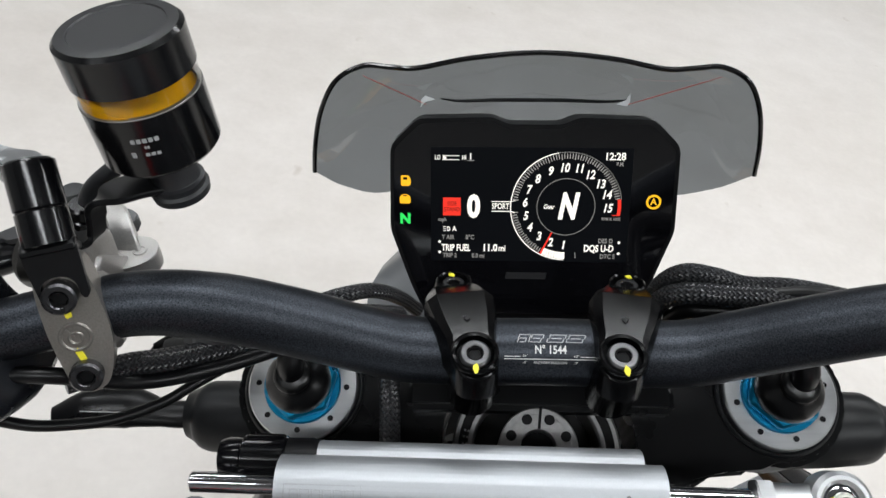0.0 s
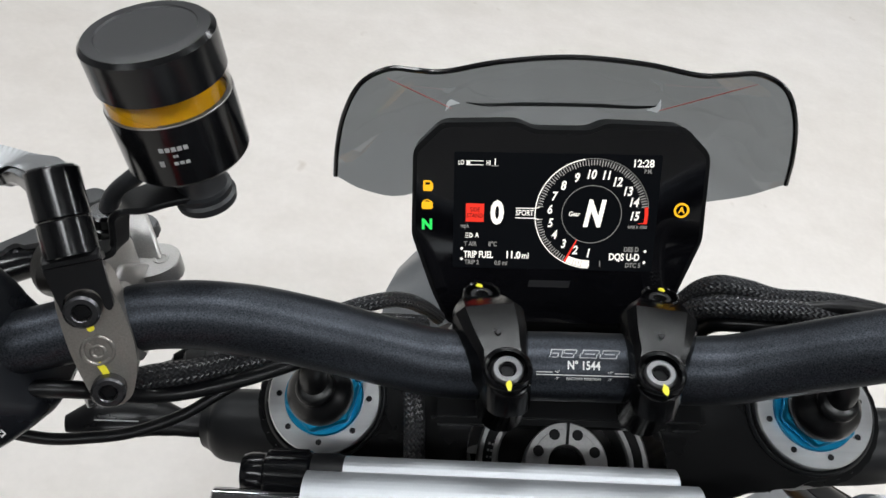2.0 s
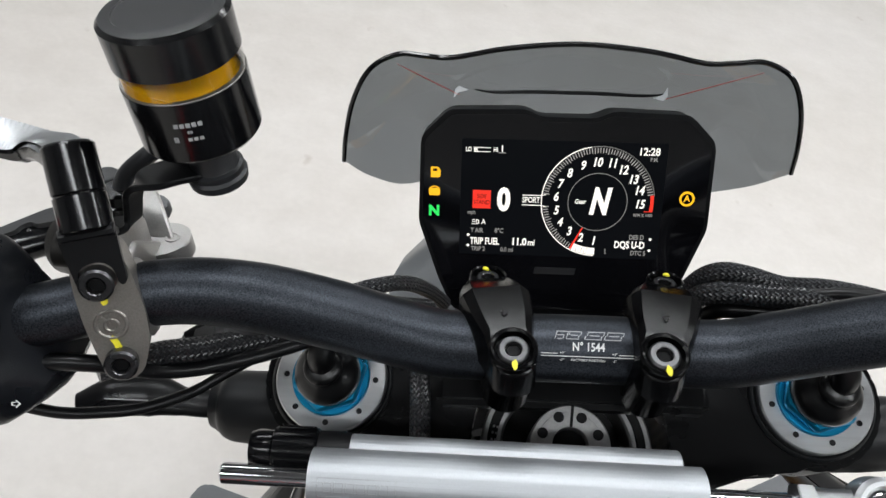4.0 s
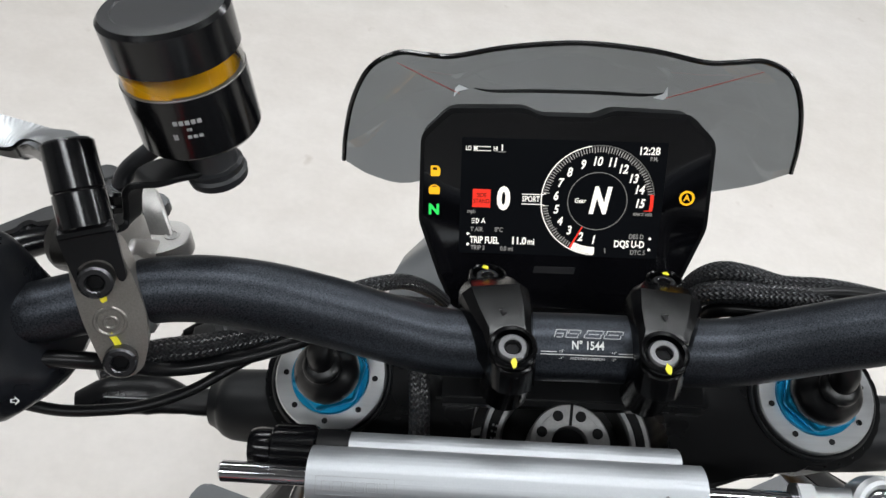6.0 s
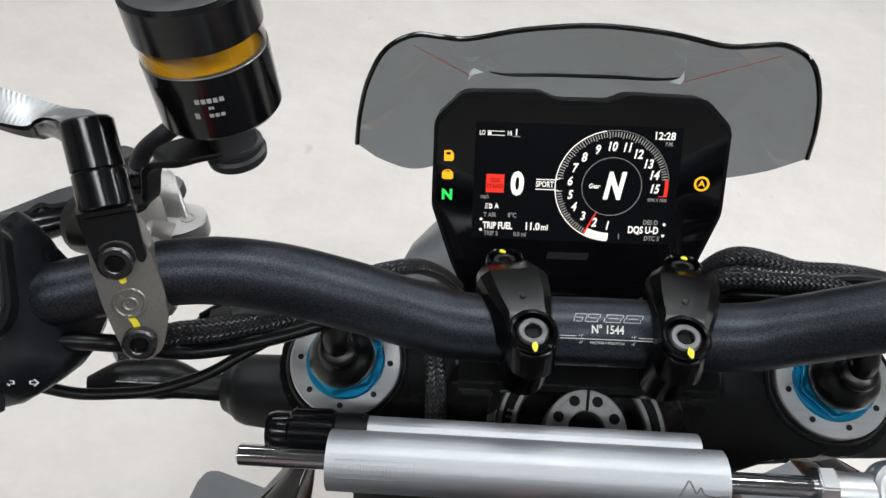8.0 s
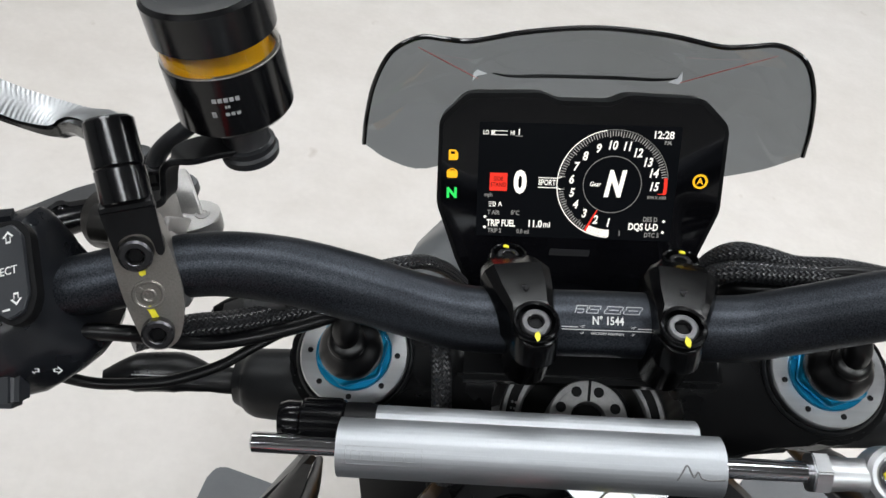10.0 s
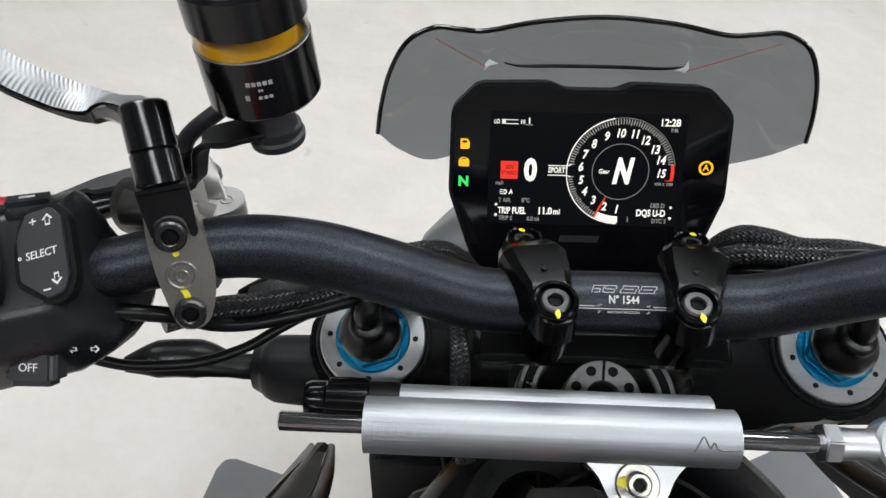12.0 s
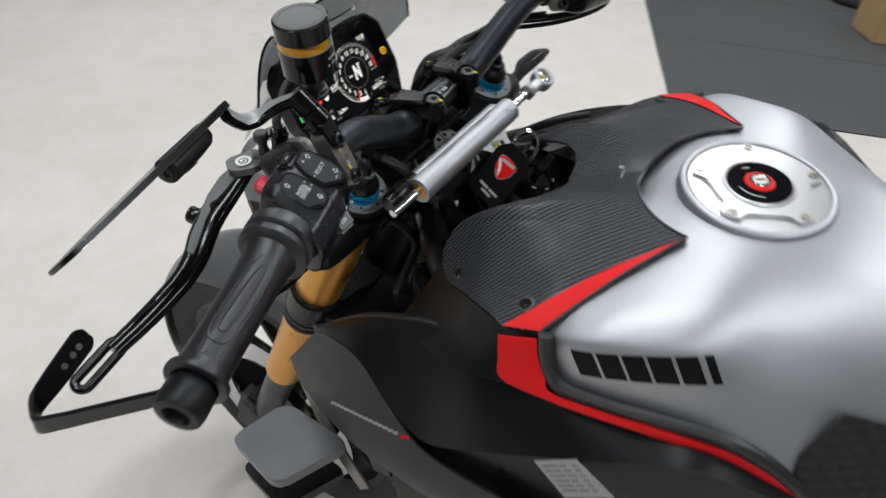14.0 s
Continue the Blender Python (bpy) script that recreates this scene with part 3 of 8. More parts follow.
bar_pts = [Vector((-x, y, z)) for x, y, z in BAR[::-1]] + [Vector(p) for p in BAR[1:]]
end_l, end_r = Vector((-GRIP_OUT.x, GRIP_OUT.y, GRIP_OUT.z)), GRIP_OUT
bar_pts = [end_l + (bar_pts[0] - end_l) * q for q in (0.1, 0.5, 0.85)] + bar_pts + [end_r + (bar_pts[-1] - end_r) * q for q in (0.85, 0.5, 0.1)]
bm = bmesh.new()
tube(bm, bar_pts, [0.0112, 0.0112, 0.0114, 0.0118, 0.0126, 0.0135, 0.0141, 0.0144, 0.0145, 0.0145, 0.0145, 0.0144, 0.0141, 0.0135, 0.0126, 0.0118, 0.0114, 0.0112, 0.0112], seg=32, per=8)
handlebar = part("handlebar", bm, M_BAR, bike, "textured matt black tapered handlebar")

# print on the middle of the bar, facing the rider
TXT_N = Vector((0, -0.52, 0.854)).normalized()
BAR_C = Vector((0, -0.0080, 0.9940))


def on_bar(x, turn):
    """A place on the bar's middle, turn degrees round from the print's line towards the ground."""
    n = Matrix.Rotation(radians(turn), 3, "X") @ TXT_N
    return axes(BAR_C + Vector((x, 0, 0)) + n * 0.0145, SX, n)


lettering("serial_number", "N° 1544", 0.0048, on_bar(0.0, 4), M_WHITE, handlebar, "white print", narrow=0.80, bold=0.02)
lettering("position_text", "FACTORY POSITION", 0.0015, on_bar(0.0, 25), M_WHITE, handlebar, "white print")
for s in SIDES:
    bm = bmesh.new()
    box(bm, (0.0066, 0.0003, 0.0002), on_bar(s * 0.0158, 15.0), 0)
    part("scale_line", bm, M_WHITE, handlebar, smooth=0)
    lettering("scale_text", "+3°", 0.0015, on_bar(s * 0.0106, 14), M_WHITE, handlebar)
    lettering("scale_text", "-3°", 0.0015, on_bar(s * 0.0106, 25), M_WHITE, handlebar)
bm = bmesh.new()
box(bm, (0.0382, 0.0003, 0.0002), on_bar(0.0, 19.2), 0)
part("scale_line", bm, M_WHITE, handlebar, smooth=0)
# the model mark above it, as plain slanted outlines
for cx, w, lower in ((-0.0112, 0.0046, 0.4), (-0.0058, 0.0048, 1.0), (0.0026, 0.0066, 1.0), (0.0106, 0.0066, 1.0)):
    bm = bmesh.new()
    for k, turn in enumerate((-9.0, -22.0)):
        box(bm, (w * (1 if k else lower), 0.00032, 0.0002), on_bar(cx + (0.0006 if k else -0.0006), turn), 0)
    for k in range(2):
        for half_turn in (-12.2, -18.8):
            box(bm, (0.00032, 0.0018, 0.0002), on_bar(cx + (w / 2 if k else -w / 2) * (1 if half_turn < -15 else 0.5 + 0.5 * lower) + 0.00018 * (-15.5 - half_turn), half_turn) @ pose(0, 0, 0, 0, 0, -20), 0)
    box(bm, (w * 0.62, 0.00028, 0.0002), on_bar(cx, -15.5), 0)
    part("model_mark", bm, M_GREYPRINT, handlebar, "plain grey outlined mark", smooth=0)


# --- bar clamps on their risers ---
def riser(s):
    top, low = Vector((s * 0.0393 - 0.0018, 0.0232, 1.0020)), Vector((s * 0.0290 - 0.0025, -0.0275, 1.0148))
    n = Vector((0, 0.25, 0.968)).normalized()
    n_low = Vector((0, -0.12, 0.99)).normalized()
    m = axes(low, (top - low), n)          # x ahead along the cap, from the rear bolt
    half = (top - low).length / 2
    bm = bmesh.new()
    loops = []
    for u, w, h, c in ((-0.0104, 0.0022, -0.0034, 0.0006), (-0.0100, 0.0040, -0.0030, 0.0008), (-0.0085, 0.0064, -0.0020, 0.001), (-0.006, 0.0081, -0.0010, 0.0012), (-0.003, 0.0091, -0.0002, 0.0015), (0.006, 0.0098, 0.0020, 0.002), (0.010, 0.0106, 0.0044, 0.0034), (0.022, 0.0136, 0.0062, 0.0044), (0.036, 0.0158, 0.0076, 0.0054), (0.045, 0.0142, 0.0046, 0.0046), (0.053, 0.0108, 0.0012, 0.0034), (0.0600, 0.0078, -0.0006, 0.0020), (0.0632, 0.0046, -0.0016, 0.0012)):
        loops.append([(u, -w, -0.013), (u, -w, h - c - 0.001), (u, -w + 0.25 * c, h - 0.6 * c), (u, -w + c, h), (u, w - c, h), (u, w - 0.25 * c, h - 0.6 * c), (u, w, h - c - 0.001), (u, w, -0.013)])
    loft(bm, loops, m)
    ob = part("bar_clamp", bm, M_RISER, bike, "gloss black bar clamp", smooth=22)
    # lower block down to the fork bridge
    bm = bmesh.new()
    foot = low + n * -0.006
    base = foot - STEER * 0.034 + Vector((s * 0.001, -0.004, 0))
    rod(bm, base, foot, 0.0106, 0.0096, 32, 0.001)
    rod(bm, top - STEER * 0.040, top - n * 0.006, 0.0105, 0.0100, 28, 0.001)
    prism(bm, rounded([(-0.010, -0.0086), (-0.010, 0.0086), (half, 0.0086), (half, -0.0086)], 0.003), 0.016, m @ Matrix.Translation((half, 0, -0.0315)), 0.002)
    part("riser_block", bm, M_RISER, ob)
    hexbolt(ob, low + n_low * 0.0004, n_low, 0.0062, 0.003, M_STEELDARK)
    hexbolt(ob, top - n * 0.0012, n, 0.0054, 0.003, M_STEELDARK)
    bm = bmesh.new()
    add_lathe(bm, [(0.0060, -0.0010), (0.0074, -0.0006), (0.0078, 0.0036), (0.0088, 0.0042), (0.0096, 0.0034), (0.0098, -0.010)], axes(low, SX, n_low), 32, close=False)
    part("bolt_recess", bm, M_RISER, ob)
    bm = bmesh.new()
    add_lathe(bm, [(0.0054, -0.0010), (0.0064, -0.0006), (0.0068, 0.0026), (0.0074, 0.0032), (0.0082, 0.0024), (0.0088, -0.006)], axes(top, SX, n), 32, close=False)
    part("bolt_recess", bm, M_RISER, ob)
    paint_dab(ob, low + n_low * 0.0040 + Vector((0.0004, -0.0078, -0.0006)), n_low, 0.0024, 0, 1.9)
    paint_dab(ob, top + n * 0.0026 + Vector((s * 0.0010, 0.0034, 0.0)), n, 0.0026, 40, 1.2)
    bm = bmesh.new()
    prism(bm, [(-0.0016, 0.0012), (0, -0.0014), (0.0016, 0.0012)], 0.0003, axes((top * 0.34 + low * 0.66) + n * 0.0060, SX, n_low))
    part("arrow_mark", bm, M_BOLT, ob)


for s in SIDES:
    riser(s)


# --- fork bridge ---
def plan(x, a, up=0.0):
    return CLAMP + Vector((x, 0, 0)) + AHEAD * a + STEER * up


BRIDGE = axes(plan(0, 0, -0.040), SX, STEER)
half_out = [(0.0, 0.030), (0.045, 0.030), (0.078, 0.024), (0.095, 0.033)]
half_out += [(0.1136 + 0.0335 * math.cos(a), 0.0335 * math.sin(a)) for a in np.linspace(1.9, -1.9, 18)]
half_out += [(0.085, -0.036), (0.062, -0.044)] + [(0.046 * math.cos(a), -0.024 + 0.046 * math.sin(a)) for a in np.linspace(-0.44, math.pi / 2, 20)]
outline = half_out + [(-x, y) for x, y in half_out[::-1] if x > 1e-6]
bm = bmesh.new()
prism(bm, outline[::-1], 0.034, BRIDGE, 0.0025, 2)
bridge = part("fork_bridge", bm, M_BRIDGE, bike, "black anodised upper fork bridge")
# pad across the middle under the clamps, with screws
bm = bmesh.new()
box(bm, (0.126, 0.034, 0.014), axes(plan(0, 0.006, -0.002), SX, STEER), 0.003)
part("pad", bm, M_BRIDGE, bridge)
for s in SIDES:
    for a in (0.012,):
        bm = bmesh.new()
        add_lathe(bm, [(0, 0), (0.0062, 0), (0.0062, 0.001), (0.0048, 0.003), (0, 0.0034)], axes(plan(s * 0.070, a, -0.003), SX, STEER), 20)
        part("screw", bm, M_SATIN, bridge)
# steering stem nut; its holes' and slot's shade is laid on as flat black pieces
STEM = axes(plan(-0.001, -0.0275, -0.008), SX, STEER) @ Matrix.Scale(0.83, 4)
COLLAR = axes(plan(0, -0.0265, -0.008), SX, STEER)
bm = bmesh.new()
ring(bm, STEM, 0.0100, 0.0222, -0.020, 0.0126, 48)
stem = part("stem_nut", bm, M_NUT, bike, "grey aluminium steering stem nut")
for k in range(8):
    a = radians(22.5 + 45 * k)
    bm = bmesh.new()
    add_lathe(bm, [(0, 0), (0.0030, 0), (0.0030, 0.0003), (0, 0.0003)], STEM @ pose(0.0165 * math.cos(a), 0.0165 * math.sin(a), 0.0131), 14)
    part("pin_hole_disc", bm, M_BLACKPRINT, stem)
bm = bmesh.new()
box(bm, (0.0016, 0.012, 0.0004), STEM @ pose(0.001, 0.0160, 0.0133, 0, 0, -6), 0)
part("slot", bm, M_BLACKPRINT, stem, smooth=0)
bm = bmesh.new()
add_lathe(bm, [(0, 0), (0.0100, 0), (0.0095, 0.006), (0, 0.007)], STEM, 28)
part("stem_core", bm, M_BLACKPRINT, stem)
bm = bmesh.new()
ring(bm, STEM, 0.0100, 0.0185, 0.0120, 0.0130, 48, 0.0003)
part("nut_face", bm, M_NUT, stem)
# ribbed collar below it
bm = bmesh.new()
ring(bm, COLLAR, 0.031, 0.0415, -0.034, -0.012, 48, 0.001)
collar = part("stem_collar", bm, M_NUT, bike, "grey aluminium collar round the steering stem")
# Flat black ring laid on the collar; no groove is cut.
bm = bmesh.new()
ring(bm, COLLAR, 0.0340, 0.0385, -0.0126, -0.0116, 48, 0.0004)
part("collar_black_ring", bm, M_BLACKPRINT, collar)
bm = bmesh.new()
for k in range(11):
    a = radians(165 + 5.0 * k)
    for r in (0.0345, 0.0362):
        box(bm, (0.0010, 0.0010, 0.0006), COLLAR @ pose(r * math.cos(a), r * math.sin(a), -0.0114), 0)
part("collar_dots", bm, M_GREYPRINT, collar, smooth=0)


# --- fork legs ---
def fork_leg(s):
    c = plan(s * 0.1136, 0)
    m = axes(c, SX, STEER)
    bm = bmesh.new()
    rod(bm, c - STEER * 0.445, c - STEER * 0.010, 0.0268, seg=36)
    leg = part("fork_leg", bm, M_GOLD, bike, "gold anodised fork leg")
    bm = bmesh.new()
    for k in range(4):
        ring(bm, axes(c - STEER * (0.268 - 0.011 * k), SX, STEER), 0.0262, 0.0300, 0, 0.0085, 40, 0.003)
    part("rubber_band", bm, M_RUBBER, leg, "ribbed black rubber band")
    bm = bmesh.new()
    rod(bm, c - STEER * 0.66, c - STEER * 0.445, 0.0215, seg=28)
    part("slider", bm, M_DARKCAST, leg)
    bm = bmesh.new()
    box(bm, (0.045, 0.075, 0.10), axes(c - STEER * 0.655 + AHEAD * 0.01, SX, STEER), 0.012)
    part("axle_clamp", bm, M_MATT, leg)
    # bright top ring; flat dark discs stand in for its eight shaded pin holes
    bm = bmesh.new()
    ring(bm, m, 0.0180, 0.0265, -0.0080, 0.0, 56, 0.0007)
    cap = part("fork_cap", bm, M_ALU, bike, "brushed aluminium fork cap with dark discs for pin holes")
    for k in range(8):
        a = radians(k * 45 - (92 if s < 0 else 78))
        bm = bmesh.new()
        add_lathe(bm, [(0, 0), (0.0014, 0), (0.0014, 0.0002), (0, 0.0002)], m @ pose(0.0213 * math.cos(a), 0.0213 * math.sin(a), 0.0001), 12)
        part("pin_hole_disc", bm, M_BOLT, cap)
    bm = bmesh.new()
    ring(bm, m, 0.0268, 0.0292, -0.020, -0.0035, 56, 0.001)
    part("collar", bm, M_MATT, cap)
    # blue adjuster: a round base under a six-sided nut
    bm = bmesh.new()
    ring(bm, m, 0.0120, 0.0184, -0.004, 0.0020, 48, 0.0005)
    hexa = [(0.0181 * math.cos(k * math.pi / 3 + 0.3), 0.0181 * math.sin(k * math.pi / 3 + 0.3)) for k in range(6)]
    prism(bm, hexa, 0.0056, m @ Matrix.Translation((0, 0, 0.0021)), 0.0013, 1)
    part("adjuster_nut", bm, M_BLUE, cap, "blue anodised adjuster nut")
    bm = bmesh.new()
    add_lathe(bm, [(0.0142, 0.0066), (0.0151, 0.0078), (0.0153, 0.0104), (0.0146, 0.0140), (0.0126, 0.0172), (0.0102, 0.0192), (0.0086, 0.0208), (0.0082, 0.0220), (0.0088, 0.0232), (0.0084, 0.0248), (0.0066, 0.0262), (0.0, 0.0268)], m, 40)
    boot = part("cable_boot", bm, M_BOOT, cap, "smooth glossy black rubber cable boot", smooth=70)
    bm = bmesh.new()
    t = c + STEER * 0.020
    tube(bm, [t, t + STEER * 0.010 + AHEAD * 0.004, t + STEER * 0.013 + AHEAD * 0.014 - Vector((s * 0.003, 0, 0)), t - STEER * 0.004 + AHEAD * 0.028 - Vector((s * 0.006, 0, 0)), t - STEER * 0.05 + AHEAD * 0.036 - Vector((s * 0.010, 0, 0))], 0.0060, 18)
    part("cable", bm, M_BOOT, boot)


for s in SIDES:
    fork_leg(s)


# --- slim turn signals on rubber stems beside the fork ---
def turn_signal(s):
    a, b = Vector((s * 0.130, 0.006, 0.915)), Vector((s * 0.176, 0.010, 0.912))
    bm = bmesh.new()
    tube(bm, [a, a.lerp(b, 0.4), a.lerp(b, 0.85), b, b + Vector((s * 0.006, 0, 0))], [0.0195, 0.0195, 0.0185, 0.0150, 0.0120], 24, 4)
    sig = part("turn_signal", bm, M_MATT, bike, "slim black turn signal on a rubber stem")
    tip = Vector((s * 0.2455, -0.003, 0.929))
    bm = bmesh.new()
    tube(bm, [b + Vector((s * 0.002, 0, 0)), Vector((s * 0.194, 0.006, 0.919)), Vector((s * 0.210, 0.006, 0.924)), Vector((s * 0.230, 0.002, 0.928)), tip], [0.0085, 0.0080, 0.0125, 0.0120, 0.0050], 18, 5, flat=0.55)
    part("lens_arm", bm, M_SATIN, sig)
    n = Vector((0, -0.45, 0.89))
    bm = bmesh.new()
    box(bm, (0.022, 0.0006, 0.0004), axes(Vector((s * 0.218, -0.004, 0.9345)), SX, n), 0)
    part("mark", bm, M_GREYPRINT, sig, smooth=0)


for s in SIDES:
    turn_signal(s)

# --- steering damper ---
D_Y, D_Z = -0.0640, 0.9775
D0, D1 = Vector((-0.1085, D_Y, D_Z)), Vector((0.0425, D_Y - 0.002, D_Z + 0.0008))
D_DIR = (D1 - D0).normalized()
D_UP = Vector((0, -0.50, 0.866))
D_FWD = D_DIR.cross(D_UP) * -1
if D_FWD.y < 0:
    D_FWD = -D_FWD
bm = bmesh.new()
md = axes(D0, D_FWD, D_DIR)
sec = []
for k in range(40):
    a = 2 * math.pi * k / 40
    sec.append((0.0118 * math.cos(a), 0.0118 * math.sin(a)))
length = (D1 - D0).length
prism(bm, sec, length, md, 0.0008, 2)
damper = part("steering_damper", bm, M_DAMPER, bike, "satin aluminium steering damper")
bm = bmesh.new()
side_m = axes(D0 + D_FWD * 0.0100 + D_DIR * 0.0125 - D_UP * 0.0085, D_FWD, D_DIR)
prism(bm, [(0.0078 * math.cos(2 * math.pi * k / 28), 0.0078 * math.sin(2 * math.pi * k / 28)) for k in range(28)], length - 0.0185, side_m, 0.0006)
box(bm, (0.012, 0.010, length - 0.020), side_m @ Matrix.Translation((-0.006, 0, (length - 0.020) / 2)), 0.0005)
part("side_chamber", bm, M_DAMPER, damper)
bm = bmesh.new()
add_lathe(bm, [(0.0084, -0.012), (0.0086, -0.002), (0.0080, 0.0), (0.0080, 0.001)], side_m, 28)
part("band", bm, M_BLACKPRINT, damper)
bm = bmesh.new()
add_lathe(bm, [(0.0, -0.040), (0.0070, -0.040), (0.0080, -0.037), (0.0080, -0.031), (0.0092, -0.030), (0.0092, -0.013), (0.0080, -0.012)], side_m, 24)
knob = part("adjuster_knob", bm, M_GLOSS, damper, "black ribbed adjuster knob")
bm = bmesh.new()
for k in range(14):
    a = 2 * math.pi * k / 14
    box(bm, (0.0012, 0.0016, 0.0150), side_m @ pose(0.0092 * math.cos(a), 0.0092 * math.sin(a), -0.0215, 0, 0, math.degrees(a)), 0.0003)
part("grip_rib", bm, M_GLOSS, knob)
bm = bmesh.new()
rod(bm, D0 - D_DIR * 0.0365, D0 + D_DIR * 0.01, 0.0041, seg=24, edge=0.0008)
part("piston_rod", bm, M_CHROME, damper, "polished chrome rod")
bm = bmesh.new()
rod(bm, D1 - D_DIR * 0.01, D1 + D_DIR * 0.041, 0.0041, seg=24)
part("piston_rod", bm, M_CHROME, damper, "polished chrome rod")
bm = bmesh.new()
ring(bm, axes(D0 - D_DIR * 0.0006, SY, D_DIR), 0.0042, 0.0075, 0, 0.001)
part("seal", bm, M_GOLD, damper)
bm = bmesh.new()
hexa = [(0.0085 * math.cos(k * math.pi / 3), 0.0085 * math.sin(k * math.pi / 3)) for k in range(6)]
prism(bm, hexa, 0.0068, axes(D1 + D_DIR * 0.0345, D_UP, D_DIR), 0.0006)
part("lock_nut", bm, M_ALU, damper)
EYE_C = D1 + D_DIR * 0.0660
bm = bmesh.new()
tube(bm, [D1 + D_DIR * 0.0411, D1 + D_DIR * 0.049, D1 + D_DIR * 0.057], [0.0072, 0.0066, 0.0070], 20, 4, flat=0.85)
ring(bm, axes(EYE_C, SX, D_UP), 0.0070, 0.0118, -0.0065, 0.0065, 36, 0.0016)
rodend = part("rod_end", bm, M_ALU, damper, "aluminium rod end")
bm = bmesh.new()
add_lathe(bm, [(0, -0.006), (0.0070, -0.006), (0.0072, 0.002), (0.0060, 0.0050), (0.0042, 0.0058), (0, 0.0058)], axes(EYE_C, SX, D_UP), 28)
part("ball", bm, M_CHROME, rodend)
hexbolt(damper, EYE_C + D_UP * 0.0058, D_UP, 0.0040, 0.003, M_STEEL)
paint_dab(damper, EYE_C + D_UP * 0.0066 - D_DIR * 0.0042, D_UP, 0.0032, 10, 1.3)
# engraved maker's frame (plain) and the hand-drawn scribble


def on_damper(d, w=0.0):
    """d metres along the body, w metres down its rider side."""
    turn = w / 0.0118 + 0.25
    n = D_UP * math.cos(turn) - D_FWD * math.sin(turn)
    return axes(D0 + D_DIR * d + n * 0.0118, D_DIR, n)


bm = bmesh.new()
for w in (-0.0036, 0.0036):
    box(bm, (0.0300, 0.0003, 0.0002), on_damper(0.0190, w), 0)
for d in (0.0040, 0.0340):
    for w in (-0.0024, 0.0, 0.0024):
        box(bm, (0.0003, 0.0026, 0.0002), on_damper(d, w), 0)
for k in range(6):
    for w in (-0.0018, 0.0018):
        box(bm, (0.0034, 0.0003, 0.0002), on_damper(0.0080 + 0.0043 * k, w), 0)
    for w in (-0.0009, 0.0009):
        box(bm, (0.0003, 0.0020, 0.0002), on_damper(0.0064 + 0.0043 * k, w), 0)
        box(bm, (0.0003, 0.0020, 0.0002), on_damper(0.0096 + 0.0043 * k, w), 0)
part("engraved_mark", bm, M_ENGRAVE, damper, "plain engraved frame", smooth=0)
stroke = [(0.132, 0.0030), (0.1340, -0.0010), (0.1355, -0.0030), (0.1370, -0.0005), (0.1382, 0.0014), (0.1396, -0.0008), (0.1412, 0.0016), (0.1450, 0.0022), (0.1500, 0.0018)]
bm = bmesh.new()
tube(bm, [on_damper(d, w).translation for d, w in stroke], 0.00036, 6, 4)
part("scribble", bm, M_DARKENGRAVE, damper, "grey engraved squiggle")
# mounting eye under the body with its bolt
LUG = axes(Vector((0.004, -0.080, 0.9640)), SX, D_UP)
bm = bmesh.new()
prism(bm, rounded([(-0.030, 0.016), (-0.016, 0.004), (-0.011, -0.008), (0.0, -0.0125), (0.011, -0.008), (0.016, 0.004), (0.030, 0.016)], 0.006, 5)[::-1], 0.008, LUG @ Matrix.Translation((0, 0, -0.008)), 0.001)
lug = part("mounting_lug", bm, M_ALU, damper)
bm = bmesh.new()
ring(bm, LUG, 0.0035, 0.0092, 0.0, 0.0014, 36)
part("washer", bm, M_STEEL, lug)
hexbolt(damper, LUG @ Vector((0, 0, 0.0014)), D_UP, 0.0052, 0.0036, M_STEEL)
paint_dab(damper, LUG @ Vector((-0.0062, 0.001, 0.0016)), D_UP, 0.0048, 20, 1.0)

# --- display ---
TILT_D = radians(27.2)
DASH_N = Vector((0, -math.cos(TILT_D), math.sin(TILT_D)))
DASH = axes((0.0015, 0.0945, 0.9430), SX, DASH_N)
half = [(0.0, 0.0817), (0.0147, 0.0817), (0.0235, 0.0857), (0.0650, 0.0846), (0.0800, 0.0700), (0.0808, 0.0216), (0.0690, -0.0124), (0.0600, -0.0320)]
body = half + [(-x, y) for x, y in half[::-1] if x > 1e-6]
bm = bmesh.new()
prism(bm, rounded(body, 0.0035, 4)[::-1], 0.019, DASH @ Matrix.Translation((0, 0, -0.0185)), 0.0022, 3)
dash = part("dashboard", bm, M_SATIN, bike, "black digital dashboard with a lit display")
inner = [(x * 0.972, 0.027 + (y - 0.027) * 0.955) for x, y in body]
bm = bmesh.new()
prism(bm, rounded(inner, 0.003, 4)[::-1], 0.0006, DASH @ Matrix.Translation((0, 0, 0.0004)))
part("cover_glass", bm, M_SCREEN, dash, "glossy black cover glass")
bm = bmesh.new()
for w, z in ((0.110, -0.022), (0.090, -0.036)):
    box(bm, (w, 0.090, 0.016), DASH @ Matrix.Translation((0, -0.01, z)), 0.005)
part("bracket", bm, M_SATIN, dash)


def face(x, y):
    return DASH @ Matrix.Translation((x - 0.0015, y, 0.0011))


def words(body, x, y, h, mat=None, narrow=0.82, slant=0.0, name="readout", bold=0.022):
    return lettering(name, body, h * 1.38, face(x, y), mat or G_WHITE, dash, slant=slant, raise_by=0.0, narrow=narrow, bold=bold)


def patch(name, pts, mat, x=0.0, y=0.0):
    bm = bmesh.new()
    prism(bm, pts, 0.00015, face(x, y))
    return part(name, bm, mat, dash, smooth=0)


